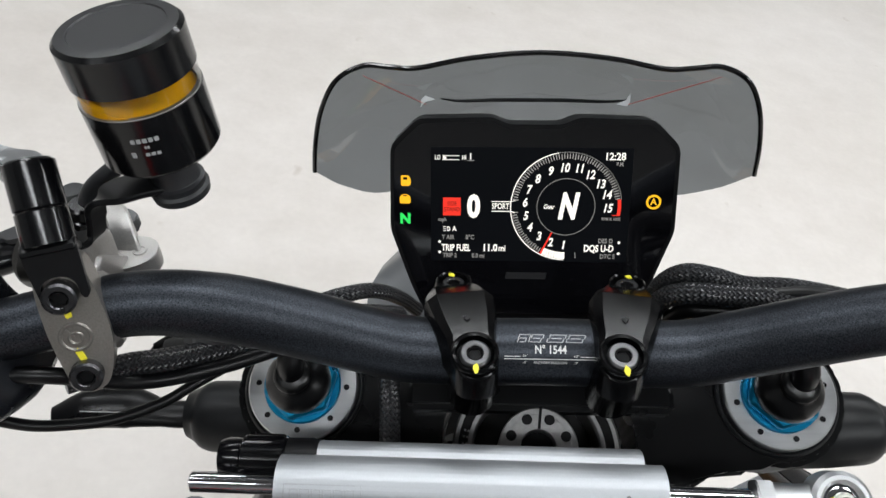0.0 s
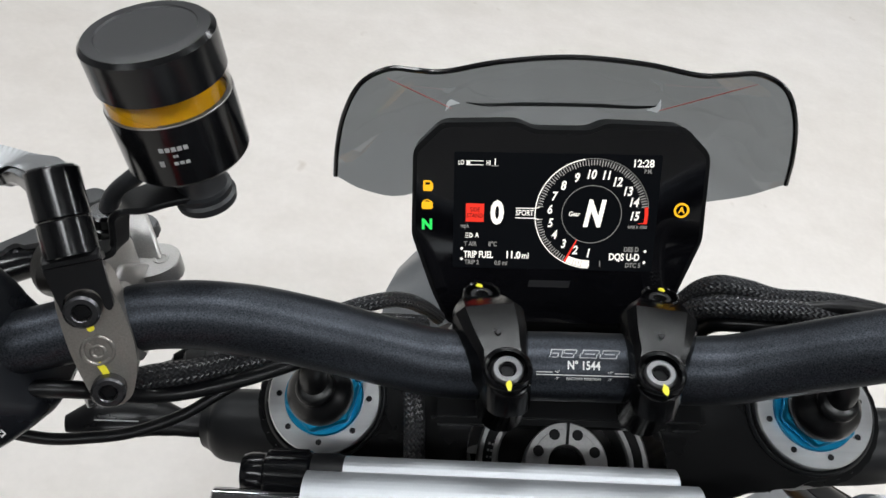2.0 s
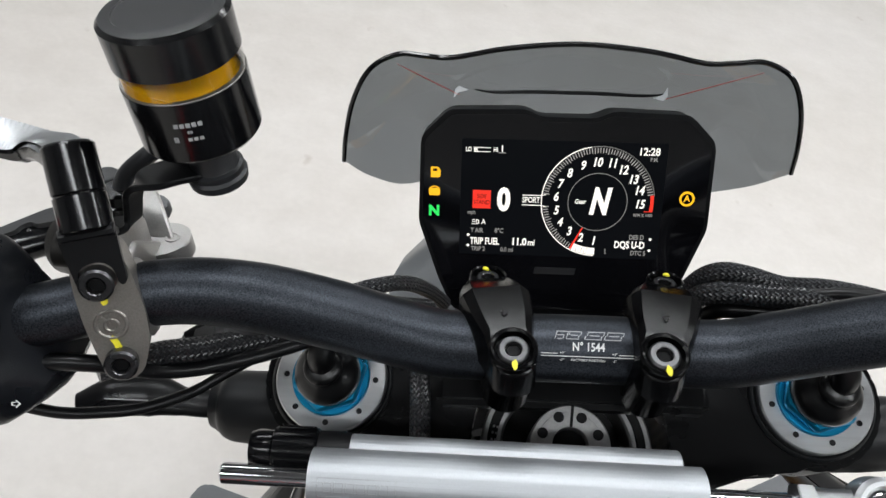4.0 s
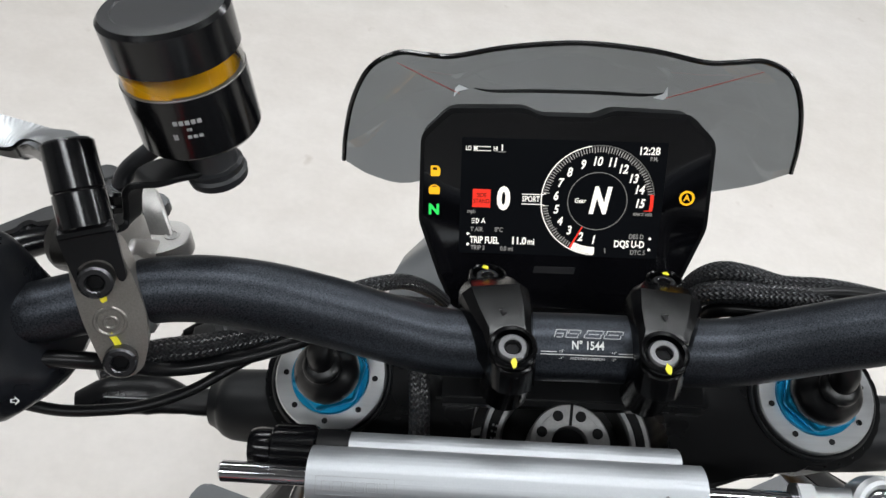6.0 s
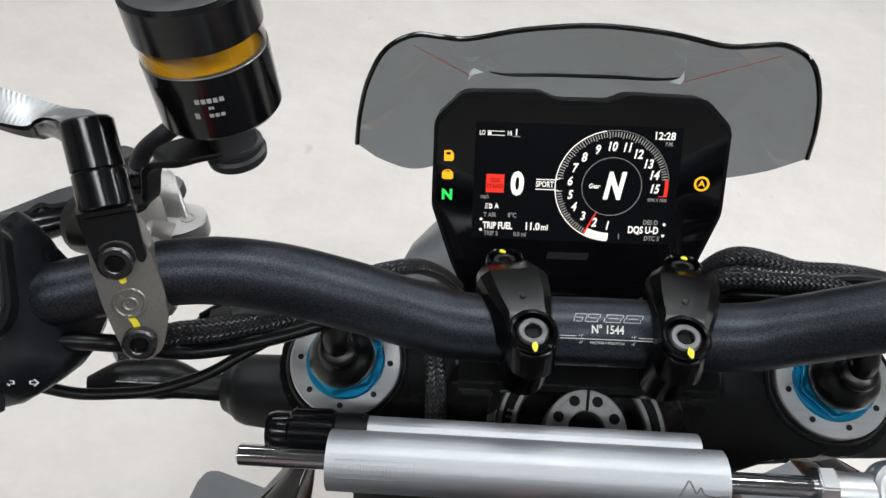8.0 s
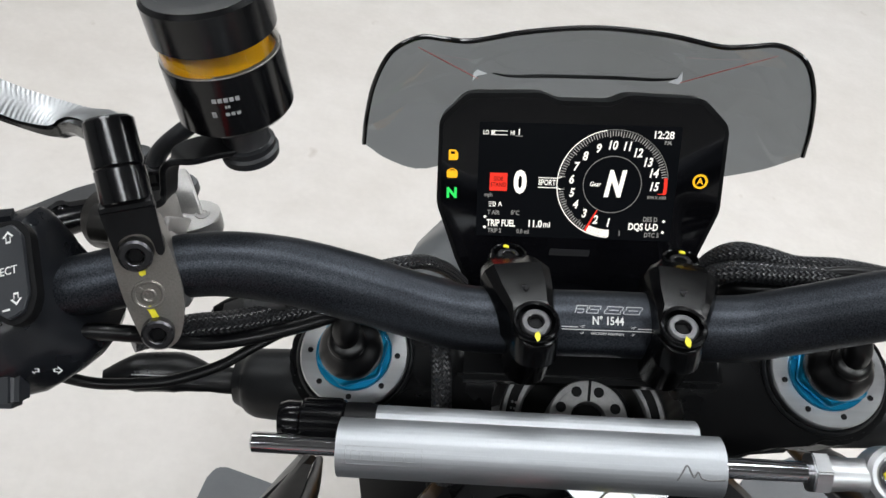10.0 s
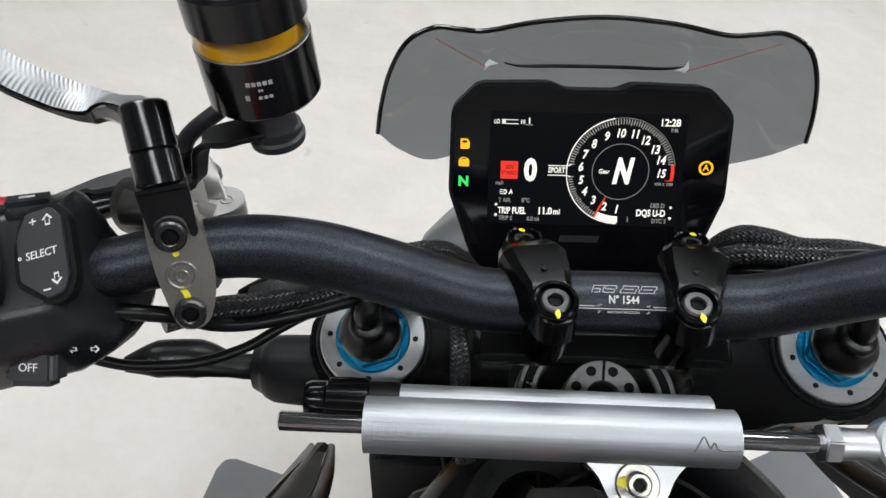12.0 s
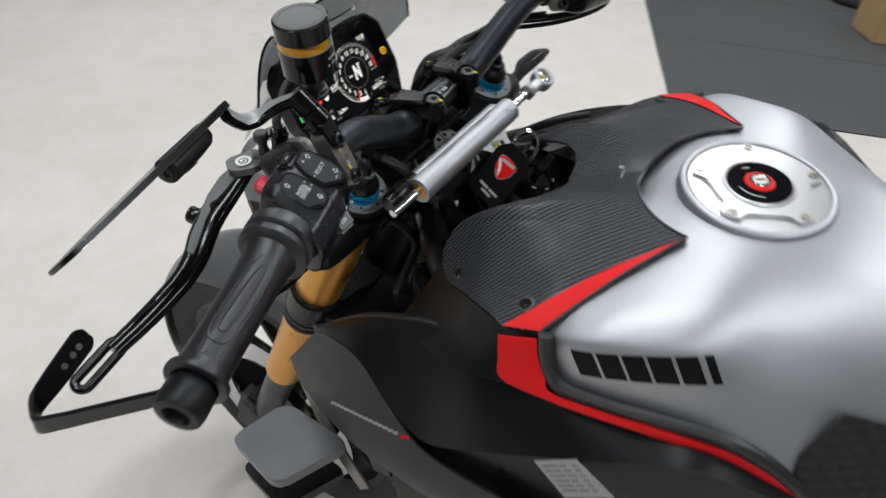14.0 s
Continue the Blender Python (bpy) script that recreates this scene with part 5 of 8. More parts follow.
def clamp_set(left):
    cast, dark = (M_CASTLIGHT, M_CASTDARK) if left else (M_DARKCAST, M_DARKCAST)
    up, low = Vector((-0.1754, -0.0410, 1.0622)), Vector((-0.1715, -0.0535, 1.0334))
    out = LDIR.cross(up - low).normalized()
    if out.y > 0:
        out = -out
    m = axes((up + low) / 2, up - low, out)
    half = (up - low).length / 2
    bm = bmesh.new()
    shape = [(half + 0.012, -0.0085), (half + 0.012, 0.0075), (half - 0.002, 0.0090), (0.0, 0.0088), (-half + 0.004, 0.0074), (-half - 0.006, 0.0056), (-half - 0.0085, 0.0), (-half - 0.006, -0.0062), (-half + 0.004, -0.0105), (0.0, -0.0122), (half - 0.002, -0.0110)]
    prism(bm, rounded(shape, 0.005, 4), 0.0130, m @ Matrix.Translation((0, 0, -0.0155)), 0.0018, 3)
    cl = part("bar_clamp_cap", bm, M_CASTING, bike, "grey cast clamp with two bolts")
    bm = bmesh.new()
    ring(bm, m @ Matrix.Translation((-0.001, 0, -0.0026)), 0.0044, 0.0058, 0, 0.0010, 36, 0.0004)
    ring(bm, m @ Matrix.Translation((-0.0014, 0.0, -0.0026)), 0.0016, 0.0028, 0, 0.0010, 28, 0.0004)
    box(bm, (0.0052, 0.0011, 0.0009), m @ pose(0.0012, 0.0020, -0.0023, 0, 0, 35), 0.0002)
    part("maker_ring", bm, M_CASTING, cl, "plain raised ring mark")
    hexbolt(cl, low - out * 0.0020, out, 0.0058, 0.0040, M_BOLT)
    hexbolt(cl, up - out * 0.0002, out, 0.0058, 0.0040, M_BOLT)
    paint_dab(cl, low + (up - low).normalized() * 0.0076 - out * 0.0022, out, 0.0026, 24, 2.6)
    paint_dab(cl, up - (up - low).normalized() * 0.0078 - out * 0.0022, out, 0.0026, 0, 1.2)
    # the clamp's body round the bar
    bm = bmesh.new()
    mid = (up + low) / 2 - out * 0.0200
    rod(bm, mid - LDIR * 0.0125, mid + LDIR * 0.0085, 0.0150, 0.0152, 40, 0.0022)
    part("clamp_body", bm, cast, cl)
    # master cylinder ahead of the bar: side arm, wedge-shaped body and a tongue for the bolt
    def casting(outline, x0, x1, edge, shrink=0.0):
        """A block drawn by its side view (y, z) and run across from x0 to x1, its far end drawn in."""
        tmp = bmesh.new()
        cy, cz = sum(q[0] for q in outline) / len(outline), sum(q[1] for q in outline) / len(outline)
        loft(tmp, [[Vector((x, cy + (y - cy) * k, cz + (z - cz) * k)) for y, z in rounded(outline, edge * 2.2, 3)] for x, k in ((x0, 1.0 - edge / 0.010), (x0 - 0.3 * edge, 1.0 - 0.35 * edge / 0.010), (x0 - edge, 1.0), (x1, 1.0 - shrink))])
        return tmp
    bm = casting([(-0.0240, 1.0445), (-0.0245, 1.0520), (-0.0141, 1.0595), (0.0098, 1.0493), (0.0076, 1.0290), (-0.0112, 1.0330)], -0.1795, -0.1890, 0.0020)
    mc = part("master_cylinder", bm, cast, bike, "grey cast master cylinder" if left else "black cast master cylinder", smooth=40)
    bm = casting([(0.0330, 1.0420), (0.0200, 1.0392), (0.0125, 1.0340), (0.0080, 1.0220), (0.0180, 1.0120), (0.0330, 1.0150)], -0.1795, -0.1945, 0.0014, 0.06)
    for v in bm.verts:
        v.co.x += 0.55 * (0.0200 - v.co.y) + 0.0020
    part("body", bm, cast, mc, smooth=30)
    # Outer half of the side arm, split off to be coloured darker.
    bm = casting([(-0.0180, 1.0430), (-0.0170, 1.0500), (-0.0080, 1.0540), (0.0090, 1.0470), (0.0076, 1.0290), (-0.0080, 1.0330)], -0.1885, -0.2080, 0.0020, 0.08)
    part("shield", bm, dark, mc, smooth=45)
    bm = casting([(-0.0150, 1.0460), (-0.0080, 1.0500), (0.0120, 1.0300), (0.0110, 1.0180), (-0.0100, 1.0240)], -0.1775, -0.1990, 0.0016)
    part("barrel", bm, cast, mc, smooth=40)
    bm = bmesh.new()
    rod(bm, (-0.1880, -0.0060, 1.0430), (-0.2130, 0.0020, 1.0380), 0.0135, 0.0125, 28, 0.003)
    part("boss", bm, dark, mc, smooth=60)
    bm = bmesh.new()
    prism(bm, rounded([(-0.016, -0.010), (0.018, -0.012), (0.022, 0.006), (0.004, 0.013), (-0.016, 0.008)], 0.005), 0.006, axes(Vector((-0.2000, 0.0330, 1.0255)), Vector((-0.9, 0.3, 0)), SZ), 0.0007, 2)
    part("pivot_plate", bm, M_KNUCKLE, mc)
    bm = bmesh.new()
    ring(bm, axes(Vector((-0.2065, 0.0352, 1.0318)), SX, SZ), 0.0040, 0.0066, 0, 0.0008)
    ring(bm, axes(Vector((-0.2065, 0.0352, 1.0318)), SX, SZ), 0.0012, 0.0028, 0, 0.0008)
    part("pivot_ring", bm, M_WHITE, mc, "pale ring mark")
    bm = bmesh.new()
    lug = axes(Vector((-0.1760, 0.0120, 1.0280)), Vector((0.92, 0.25, 0)), SZ)
    prism(bm, rounded([(-0.016, -0.011), (0.002, -0.0095), (0.0095, -0.005), (0.0095, 0.005), (0.002, 0.0095), (-0.016, 0.011)], 0.0042, 5), 0.0085, lug @ Matrix.Translation((0, 0, -0.0040)), 0.0007, 2)
    add_lathe(bm, [(0, 0), (0.0032, 0), (0.0031, 0.0005), (0.0022, 0.0005), (0.0018, 0.0001), (0, 0.0001)], lug @ Matrix.Translation((0.002, 0, 0.0044)), 20)
    part("banjo_block", bm, cast, mc)
    bm = bmesh.new()
    tube(bm, [(-0.1965, 0.0193, 1.040), (-0.1965, 0.0193, 1.048), (-0.1965, 0.0193, 1.0545)], [0.0050, 0.0036, 0.0050], 14, 3)
    rod(bm, (-0.1965, 0.0193, 1.053), (-0.1965, 0.0193, 1.060), 0.0064, 0.0056, 18, 0.001)
    part("bleed_cap", bm, M_RUBBER, mc)
    bm = bmesh.new()
    rod(bm, (-0.1885, 0.0080, 1.044), (-0.1868, 0.0090, 1.062), 0.0072, 0.0064, 20, 0.001)
    rod(bm, (-0.1874, 0.0087, 1.055), (-0.1872, 0.0088, 1.057), 0.0076, 0.0076, 20, 0.0006)
    part("hose_nipple", bm, M_GLOSS, mc)
    bm = bmesh.new()
    tube(bm, [(-0.1866, 0.0092, 1.059), (-0.1830, 0.0130, 1.066), (-0.1720, 0.0170, 1.074), (-0.1580, 0.0200, 1.083), (-0.1480, 0.0110, 1.087)], 0.0036, 14, 6)
    part("feed_hose", bm, M_RUBBER, mc)
    # mirror bracket and pillar over the upper bolt
    pb, pt = Vector((-0.1770, -0.0330, 1.0730)), Vector((-0.1845, -0.0125, 1.0985))
    pb = pb.lerp(pt, 0.13)
    nt_ = (pt - pb).normalized()
    plate = axes(up - out * 0.0024, up - low, out)
    bm = bmesh.new()
    prism(bm, rounded([(0.0160, 0.0082), (0.0060, 0.0072), (0.0005, 0.0066), (-0.0015, 0.0058), (0.0020, 0.0056), (0.0050, 0.0050), (0.0070, 0.0020), (0.0072, -0.0020), (0.0058, -0.0052), (0.0030, -0.0064), (-0.0012, -0.0066), (-0.0026, -0.0080), (-0.0010, -0.0096), (0.0160, -0.0100)][::-1], 0.0014, 3), 0.0026, plate, 0.0004)
    side = (plate.to_3x3() @ SY).normalized()
    fold = [plate @ Vector((q, -0.0009, 0.0013)) for q in (0.0150, 0.0165)]
    bent_strip(bm, fold + [plate @ Vector((0.0184, -0.0009, 0.0004)), pb - nt_ * 0.0014 + nt_.cross(side) * 0.0040, pb - nt_ * 0.0014, pb - nt_ * 0.0014 - nt_.cross(side) * 0.0085], [0.0091, 0.0091, 0.0090, 0.0089, 0.0088, 0.0080], 0.0026, side)
    br = part("mirror_bracket", bm, M_SATIN, bike, "folded black mirror bracket")
    bm = bmesh.new()
    rod(bm, pb, pb.lerp(pt, 0.42), 0.0088, 0.0086, 32, 0.0004)
    rod(bm, pb.lerp(pt, 0.43), pt, 0.0086, 0.0086, 32, 0.0006)
    part("pillar", bm, M_GLOSS, br, "gloss black pillar")
    bm = bmesh.new()
    ring(bm, axes(pt, SX, nt_), 0.0042, 0.0074, 0, 0.0006, 30, 0.0002)
    part("top_ring", bm, M_BRACKET, br)
    mirror_arm(pt, nt_)


def strap(bm, pts, widths, thick, lift):
    """A flat strap along the points; lift: the way its broad face looks, or two, at its start and towards its end."""
    path = spline(pts, 7)
    ws = [float(v) for v in np.interp(np.linspace(0, 1, len(path)), np.linspace(0, 1, len(widths)), widths)]
    prev = None
    for k, p in enumerate(path):
        d = (path[min(k + 1, len(path) - 1)] - path[max(k - 1, 0)]).normalized()
        up = lift if isinstance(lift, Vector) else lift[0].lerp(lift[1], min(1.0, 1.5 * k / (len(path) - 1)))
        n = (up - d * up.dot(d)).normalized()
        w = d.cross(n)
        h = thick / 2
        c = h * 0.5
        quad = [p + w * (ws[k] - c) + n * h, p - w * (ws[k] - c) + n * h, p - w * ws[k] + n * (h - c), p - w * ws[k] - n * (h - c), p - w * (ws[k] - c) - n * h, p + w * (ws[k] - c) - n * h, p + w * ws[k] - n * (h - c), p + w * ws[k] + n * (h - c)]
        cur = [bm.verts.new(q) for q in quad]
        if prev:
            for j in range(8):
                e = (j + 1) % 8
                bm.faces.new((prev[j], prev[e], cur[e], cur[j]))
        else:
            bm.faces.new(cur)
        prev = cur
    bm.faces.new(prev[::-1])
    return path, ws


def bent_strip(bm, pts, widths, thick, across):
    """A strip of sheet metal bent along the points; across: the way its width runs."""
    path = spline(pts, 7)
    ws = [float(v) for v in np.interp(np.linspace(0, 1, len(path)), np.linspace(0, 1, len(widths)), widths)]
    loops = []
    for k, p in enumerate(path):
        d = (path[min(k + 1, len(path) - 1)] - path[max(k - 1, 0)]).normalized()
        w = (across - d * across.dot(d)).normalized()
        n = d.cross(w) * (thick / 2)
        e = w * 0.0005
        loops.append([p + w * ws[k] + n * 0.6, p + w * ws[k] - e + n, p - w * ws[k] + e + n, p - w * ws[k] + n * 0.6, p - w * ws[k] - n * 0.6, p - w * ws[k] + e - n, p + w * ws[k] - e - n, p + w * ws[k] - n * 0.6])
    return loft(bm, loops)


def mirror_arm(pt, n):
    mir = thing_part("mirror", "black winglet mirror on a ribbed arm")
    lift = Vector((0.50, -0.45, 0.74))
    pts = [pt - n * 0.0044, Vector((-0.1955, -0.0045, 1.0908)), Vector((-0.2090, 0.0035, 1.0850)), Vector((-0.2220, 0.0040, 1.0890)), Vector((-0.2330, -0.0010, 1.1000)), Vector((-0.2420, -0.0040, 1.1110))]
    bm = bmesh.new()
    path, ws = strap(bm, pts, [0.0084, 0.0080, 0.0073, 0.0069, 0.0067, 0.0065], 0.0072, (n, lift))
    part("arm", bm, M_GLOSS, mir)
    bm = bmesh.new()
    fine = spline(pts, 70)
    wide_at = np.interp(np.linspace(0, 1, len(fine)), np.linspace(0, 1, 6), [0.0064, 0.0074, 0.0068, 0.0064, 0.0062, 0.0060])
    face_rows, run = [], 0.0
    for k, p in enumerate(fine):
        d = (fine[min(k + 1, len(fine) - 1)] - fine[max(k - 1, 0)]).normalized()
        nn = n.lerp(lift, min(1.0, 1.5 * k / (len(fine) - 1)))
        nn = (nn - d * nn.dot(d)).normalized()
        ww = d.cross(nn)
        run += (p - fine[max(k - 1, 0)]).length
        row = []
        for c in np.linspace(-1, 1, 9):
            crown = 0.00015 * math.cos(2 * math.pi * (run + 0.0030 * c + 0.0016 * c * c) / 0.0018)
            row.append(p + ww * float(wide_at[k] * c) + nn * (0.0042 + (crown if k > 40 else 0.0) - 0.0006 * c * c))
        face_rows.append(row)
    sheet(bm, face_rows)
    part("top_face", bm, M_RIB, mir, "satin aluminium upper face with fine milled ribs", smooth=80)
    e0, e1 = Vector((-0.2430, -0.0045, 1.1150)), Vector((-0.3960, -0.0600, 1.1300))
    ax = (e1 - e0).normalized()
    wide = Vector((0.22, 0.76, -0.61))
    wide = (wide - ax * wide.dot(ax)).normalized()
    nn = ax.cross(wide)
    m = Matrix((ax, wide, nn)).transposed().to_4x4()
    m.translation = e0
    length = (e1 - e0).length
    bm = bmesh.new()
    shell = [(-0.006, -0.006), (0.02, -0.0055), (length * 0.6, -0.003), (length - 0.006, 0.0), (length, 0.006), (length - 0.004, 0.030), (length * 0.6, 0.052), (0.03, 0.056), (-0.002, 0.040)]
    prism(bm, rounded(shell, 0.006, 4), 0.0050, Matrix.Translation((0, 0, -0.0025)), 0.0020, 4)
    for v in bm.verts:
        v.co.z *= 1.0 - 0.42 * max(0.0, v.co.x / length)
    bm.transform(m)
    part("shell", bm, M_MIRRORBACK, mir, "thin black mirror shell")
    bm = bmesh.new()
    inner = [(0.5 * length + (x - 0.5 * length) * 0.94, 0.026 + (y - 0.026) * 0.86) for x, y in shell]
    side = -1 if nn.z > 0 else 1
    prism(bm, rounded(inner, 0.006, 4), 0.0004, Matrix.Translation((0, 0, side * 0.0026 - (0.0004 if side < 0 else 0))))
    for v in bm.verts:
        v.co.z *= 1.0 - 0.42 * max(0.0, v.co.x / length)
    bm.transform(m)
    part("glass", bm, M_CHROME, mir, "mirror glass")
    # ball-joint pod on the inner half
    pod = axes(Vector((-0.2860, -0.0160, 1.1070)), ax, Vector((0.1, -0.55, -0.83)))
    bm = bmesh.new()
    loops = []
    for x, hy, hz in ((0.0220, 0.0066, 0.0052), (0.0210, 0.0082, 0.0066), (0.0080, 0.0084, 0.0066), (-0.0100, 0.0080, 0.0062), (-0.0220, 0.0070, 0.0052), (-0.0260, 0.0054, 0.0020), (-0.0265, 0.0030, 0.0006)):
        loops.append([pod @ Vector((x, hy * math.cos(a) * (1.0 if math.sin(a) > 0 else 1.12), hz * math.sin(a) if math.sin(a) > 0 else 0.0105 * math.sin(a))) for a in np.linspace(0, 2 * math.pi, 25)[:-1]])
    loft(bm, loops)
    part("pod", bm, M_MATT, mir, "black ball-joint housing", smooth=45)
    bm = bmesh.new()
    ring(bm, pod @ pose(0.0216, 0, -0.001, 0, 90, 0), 0.0022, 0.0046, 0, 0.0012, 24, 0.0003)
    part("pod_cap", bm, M_GLOSS, mir, "round end cap")
    bm = bmesh.new()
    for k in range(7):
        box(bm, (0.0008, 0.0090, 0.0008), pod @ Matrix.Translation((0.000 + 0.0018 * k, 0, 0.0063)), 0)
    part("pod_rib", bm, M_BOLT, mir, smooth=0)


def thing_part(name, label):
    ob = new(name)
    ob.parent = bike
    ob.empty_display_size = 0.02
    return tagged(ob, label)


# --- fluid reservoir ---
CUP = Vector((-0.1460, 0.0065, 0.0))
CUP_R = 0.0209


def reservoir(left):
    tilt = Matrix.Translation(CUP + Vector((0, 0, 1.105))) @ pose(0, 0, 0, 0, -3, 0) @ Matrix.Translation(-CUP - Vector((0, 0, 1.105)))
    m = tilt @ Matrix.Translation(CUP)
    res = thing_part("fluid_reservoir", "black and clear fluid reservoir half full of amber fluid")
    bm = bmesh.new()
    r = CUP_R
    add_lathe(bm, [(0.0, 1.0918), (r - 0.0028, 1.0918), (r - 0.0010, 1.0925), (r, 1.0938), (r, 1.1158), (r - 0.0012, 1.1158), (r - 0.0022, 1.1130), (0.0, 1.1130)], m, 48)
    part("cup", bm, M_GLOSS, res, "gloss black cup")
    bm = bmesh.new()
    add_lathe(bm, [(0.0, 1.1232), (r - 0.0006, 1.1232), (r + 0.0002, 1.1238), (r + 0.0002, 1.1370), (r - 0.0012, 1.1384)], m, 64, close=False)
    part("lid", bm, M_LID, res, "gloss black screw lid", smooth=18)
    bm = bmesh.new()
    add_lathe(bm, [(r - 0.0012, 1.1384), (r - 0.0014, 1.1385), (0.0160, 1.1387), (0.0156, 1.1382), (0.0152, 1.1382), (0.0, 1.1383)], m, 64, close=False)
    part("lid_top", bm, M_LIDTOP, res, "satin lid top coloured lighter for the light on it, with a turned groove", smooth=18)
    bm = bmesh.new()
    add_lathe(bm, [(r - 0.0004, 1.1156), (r - 0.0004, 1.1236)], m, 56, close=False)
    part("clear_wall", bm, M_CLEAR, res, "clear plastic band")
    bm = bmesh.new()
    ring(bm, m, r - 0.0020, r - 0.0001, 1.1154, 1.1162, 56, 0.0002)
    part("rim", bm, M_CASTING, res)
    # fluid: its top tilts against the lean, steepened 1.3 times to fit the camera's view
    slope = math.tan(radians(3 - LEAN_DEG if left else 3 + LEAN_DEG))
    bm = bmesh.new()
    rf, n = r - 0.0010, 48
    low = [bm.verts.new(m @ Vector((rf * math.cos(2 * math.pi * k / n), rf * math.sin(2 * math.pi * k / n), 1.1132))) for k in range(n)]
    top = []
    for k in range(n):
        x, y = rf * math.cos(2 * math.pi * k / n), rf * math.sin(2 * math.pi * k / n)
        top.append(bm.verts.new(m @ Vector((x, y, min(1.1231, max(1.1136, 1.1170 - 1.3 * slope * x))))))
    bm.faces.new(low[::-1])
    bm.faces.new(top)
    for k in range(n):
        bm.faces.new((low[k], low[(k + 1) % n], top[(k + 1) % n], top[k]))
    part("fluid", bm, M_FLUID, res, "amber fluid")
    bm = bmesh.new()
    add_lathe(bm, [(0.0, 1.0688), (0.0085, 1.0690), (0.0108, 1.0705), (0.0112, 1.0735), (0.0100, 1.0745), (0.0104, 1.0755), (0.0104, 1.0770), (0.0090, 1.0776), (0.0088, 1.0780), (0.0088, 1.0920), (0.0, 1.0920)], m, 32)
    part("foot", bm, M_RUBBER, res)
    if left:
        # maker's marks as plain pale bars
        for w, h, zz, da in ((0.0096, 0.0015, 1.1082, 0.0), (0.0018, 0.0009, 1.1056, 0.0), (0.0016, 0.0020, 1.1030, -0.24), (0.0054, 0.0011, 1.1028, 0.06)):
            a = math.atan2(-0.86, 0.22) + da
            n = Vector((math.cos(a), math.sin(a), 0))
            bm = bmesh.new()
            k = max(2, int(w / 0.0016))
            for j in range(k):
                aa = a + (j - (k - 1) / 2) * (w / k) / r
                nn = Vector((math.cos(aa), math.sin(aa), 0))
                box(bm, (w / k * 0.74, h, 0.0003), tilt @ axes(CUP + nn * (r + 0.0001) + Vector((0, 0, zz)), Vector((-nn.y, nn.x, 0)), nn), 0)
            part("maker_mark", bm, M_GREYPRINT, res, "plain pale bar", smooth=0)
    bm = bmesh.new()
    bent_strip(bm, [Vector((-0.1800, -0.0170, 1.0650)), Vector((-0.1745, -0.0150, 1.0652)), Vector((-0.1718, -0.0138, 1.0664)), Vector((-0.1706, -0.0130, 1.0695)), Vector((-0.1696, -0.0120, 1.0745)), Vector((-0.1684, -0.0108, 1.0782)), Vector((-0.1655, -0.0085, 1.0797)), Vector((-0.1580, -0.0010, 1.0785)), Vector((-0.1460, 0.0065, 1.0765))], [0.0050, 0.0050, 0.0046, 0.0042, 0.0044, 0.0056, 0.0066, 0.0072, 0.0074], 0.0026, Vector((0.25, 0.95, -0.10)))
    part("bracket", bm, M_SATIN, res, "bent black bracket")


# --- switch blocks ---
def block(bm, d0, d1, ry, rz, cy=0.0, cz=0.0, n=40, power=3.2, taper=0.06):
    m = along(LIN, LOUT)
    rings = []
    steps = [(d0, 0.90), (d0 + 0.002, 0.97), (d0 + 0.006, 1.0), ((d0 + d1) / 2, 1.0 + taper * 0.3), (d1 - 0.006, 1.0), (d1 - 0.002, 0.96), (d1, 0.88)]
    for d, k in steps:
        loop = []
        for j in range(n):
            a = 2 * math.pi * j / n
            ca, sa = math.cos(a), math.sin(a)
            q = (abs(ca) ** power + abs(sa) ** power) ** (-1 / power)
            v = m @ Vector((0, 0, d)) + Vector((0, -1, 0)) * (cy + k * ry * q * ca) + SZ * (cz + k * rz * q * sa)
            loop.append(bm.verts.new(v))
        rings.append(loop)
    for a, b in zip(rings, rings[1:]):
        for j in range(n):
            e = (j + 1) % n
            bm.faces.new((a[j], a[e], b[e], b[j]))
    bm.faces.new(rings[0][::-1])
    bm.faces.new(rings[-1])
    return bm


def arrow(w=1.0):
    """An open arrow pointing up."""
    return [(-0.0009 * w, -0.0020 * w), (0.0009 * w, -0.0020 * w), (0.0009 * w, 0.0002 * w), (0.0021 * w, 0.0002 * w), (0.0, 0.0024 * w), (-0.0021 * w, 0.0002 * w), (-0.0009 * w, 0.0002 * w)]


def outline_mark(parent, pts, m, mat, inset=0.62):
    bm = bmesh.new()
    c = Vector((sum(p[0] for p in pts) / len(pts), sum(p[1] for p in pts) / len(pts)))
    out = [bm.verts.new(m @ Vector((x, y, 0.0004))) for x, y in pts]
    inn = [bm.verts.new(m @ Vector((c.x + (x - c.x) * inset, c.y + (y - c.y) * inset, 0.0004))) for x, y in pts]
    for k in range(len(pts)):
        e = (k + 1) % len(pts)
        bm.faces.new((out[k], out[e], inn[e], inn[k]))
    return part("arrow_mark", bm, mat, parent, smooth=0)


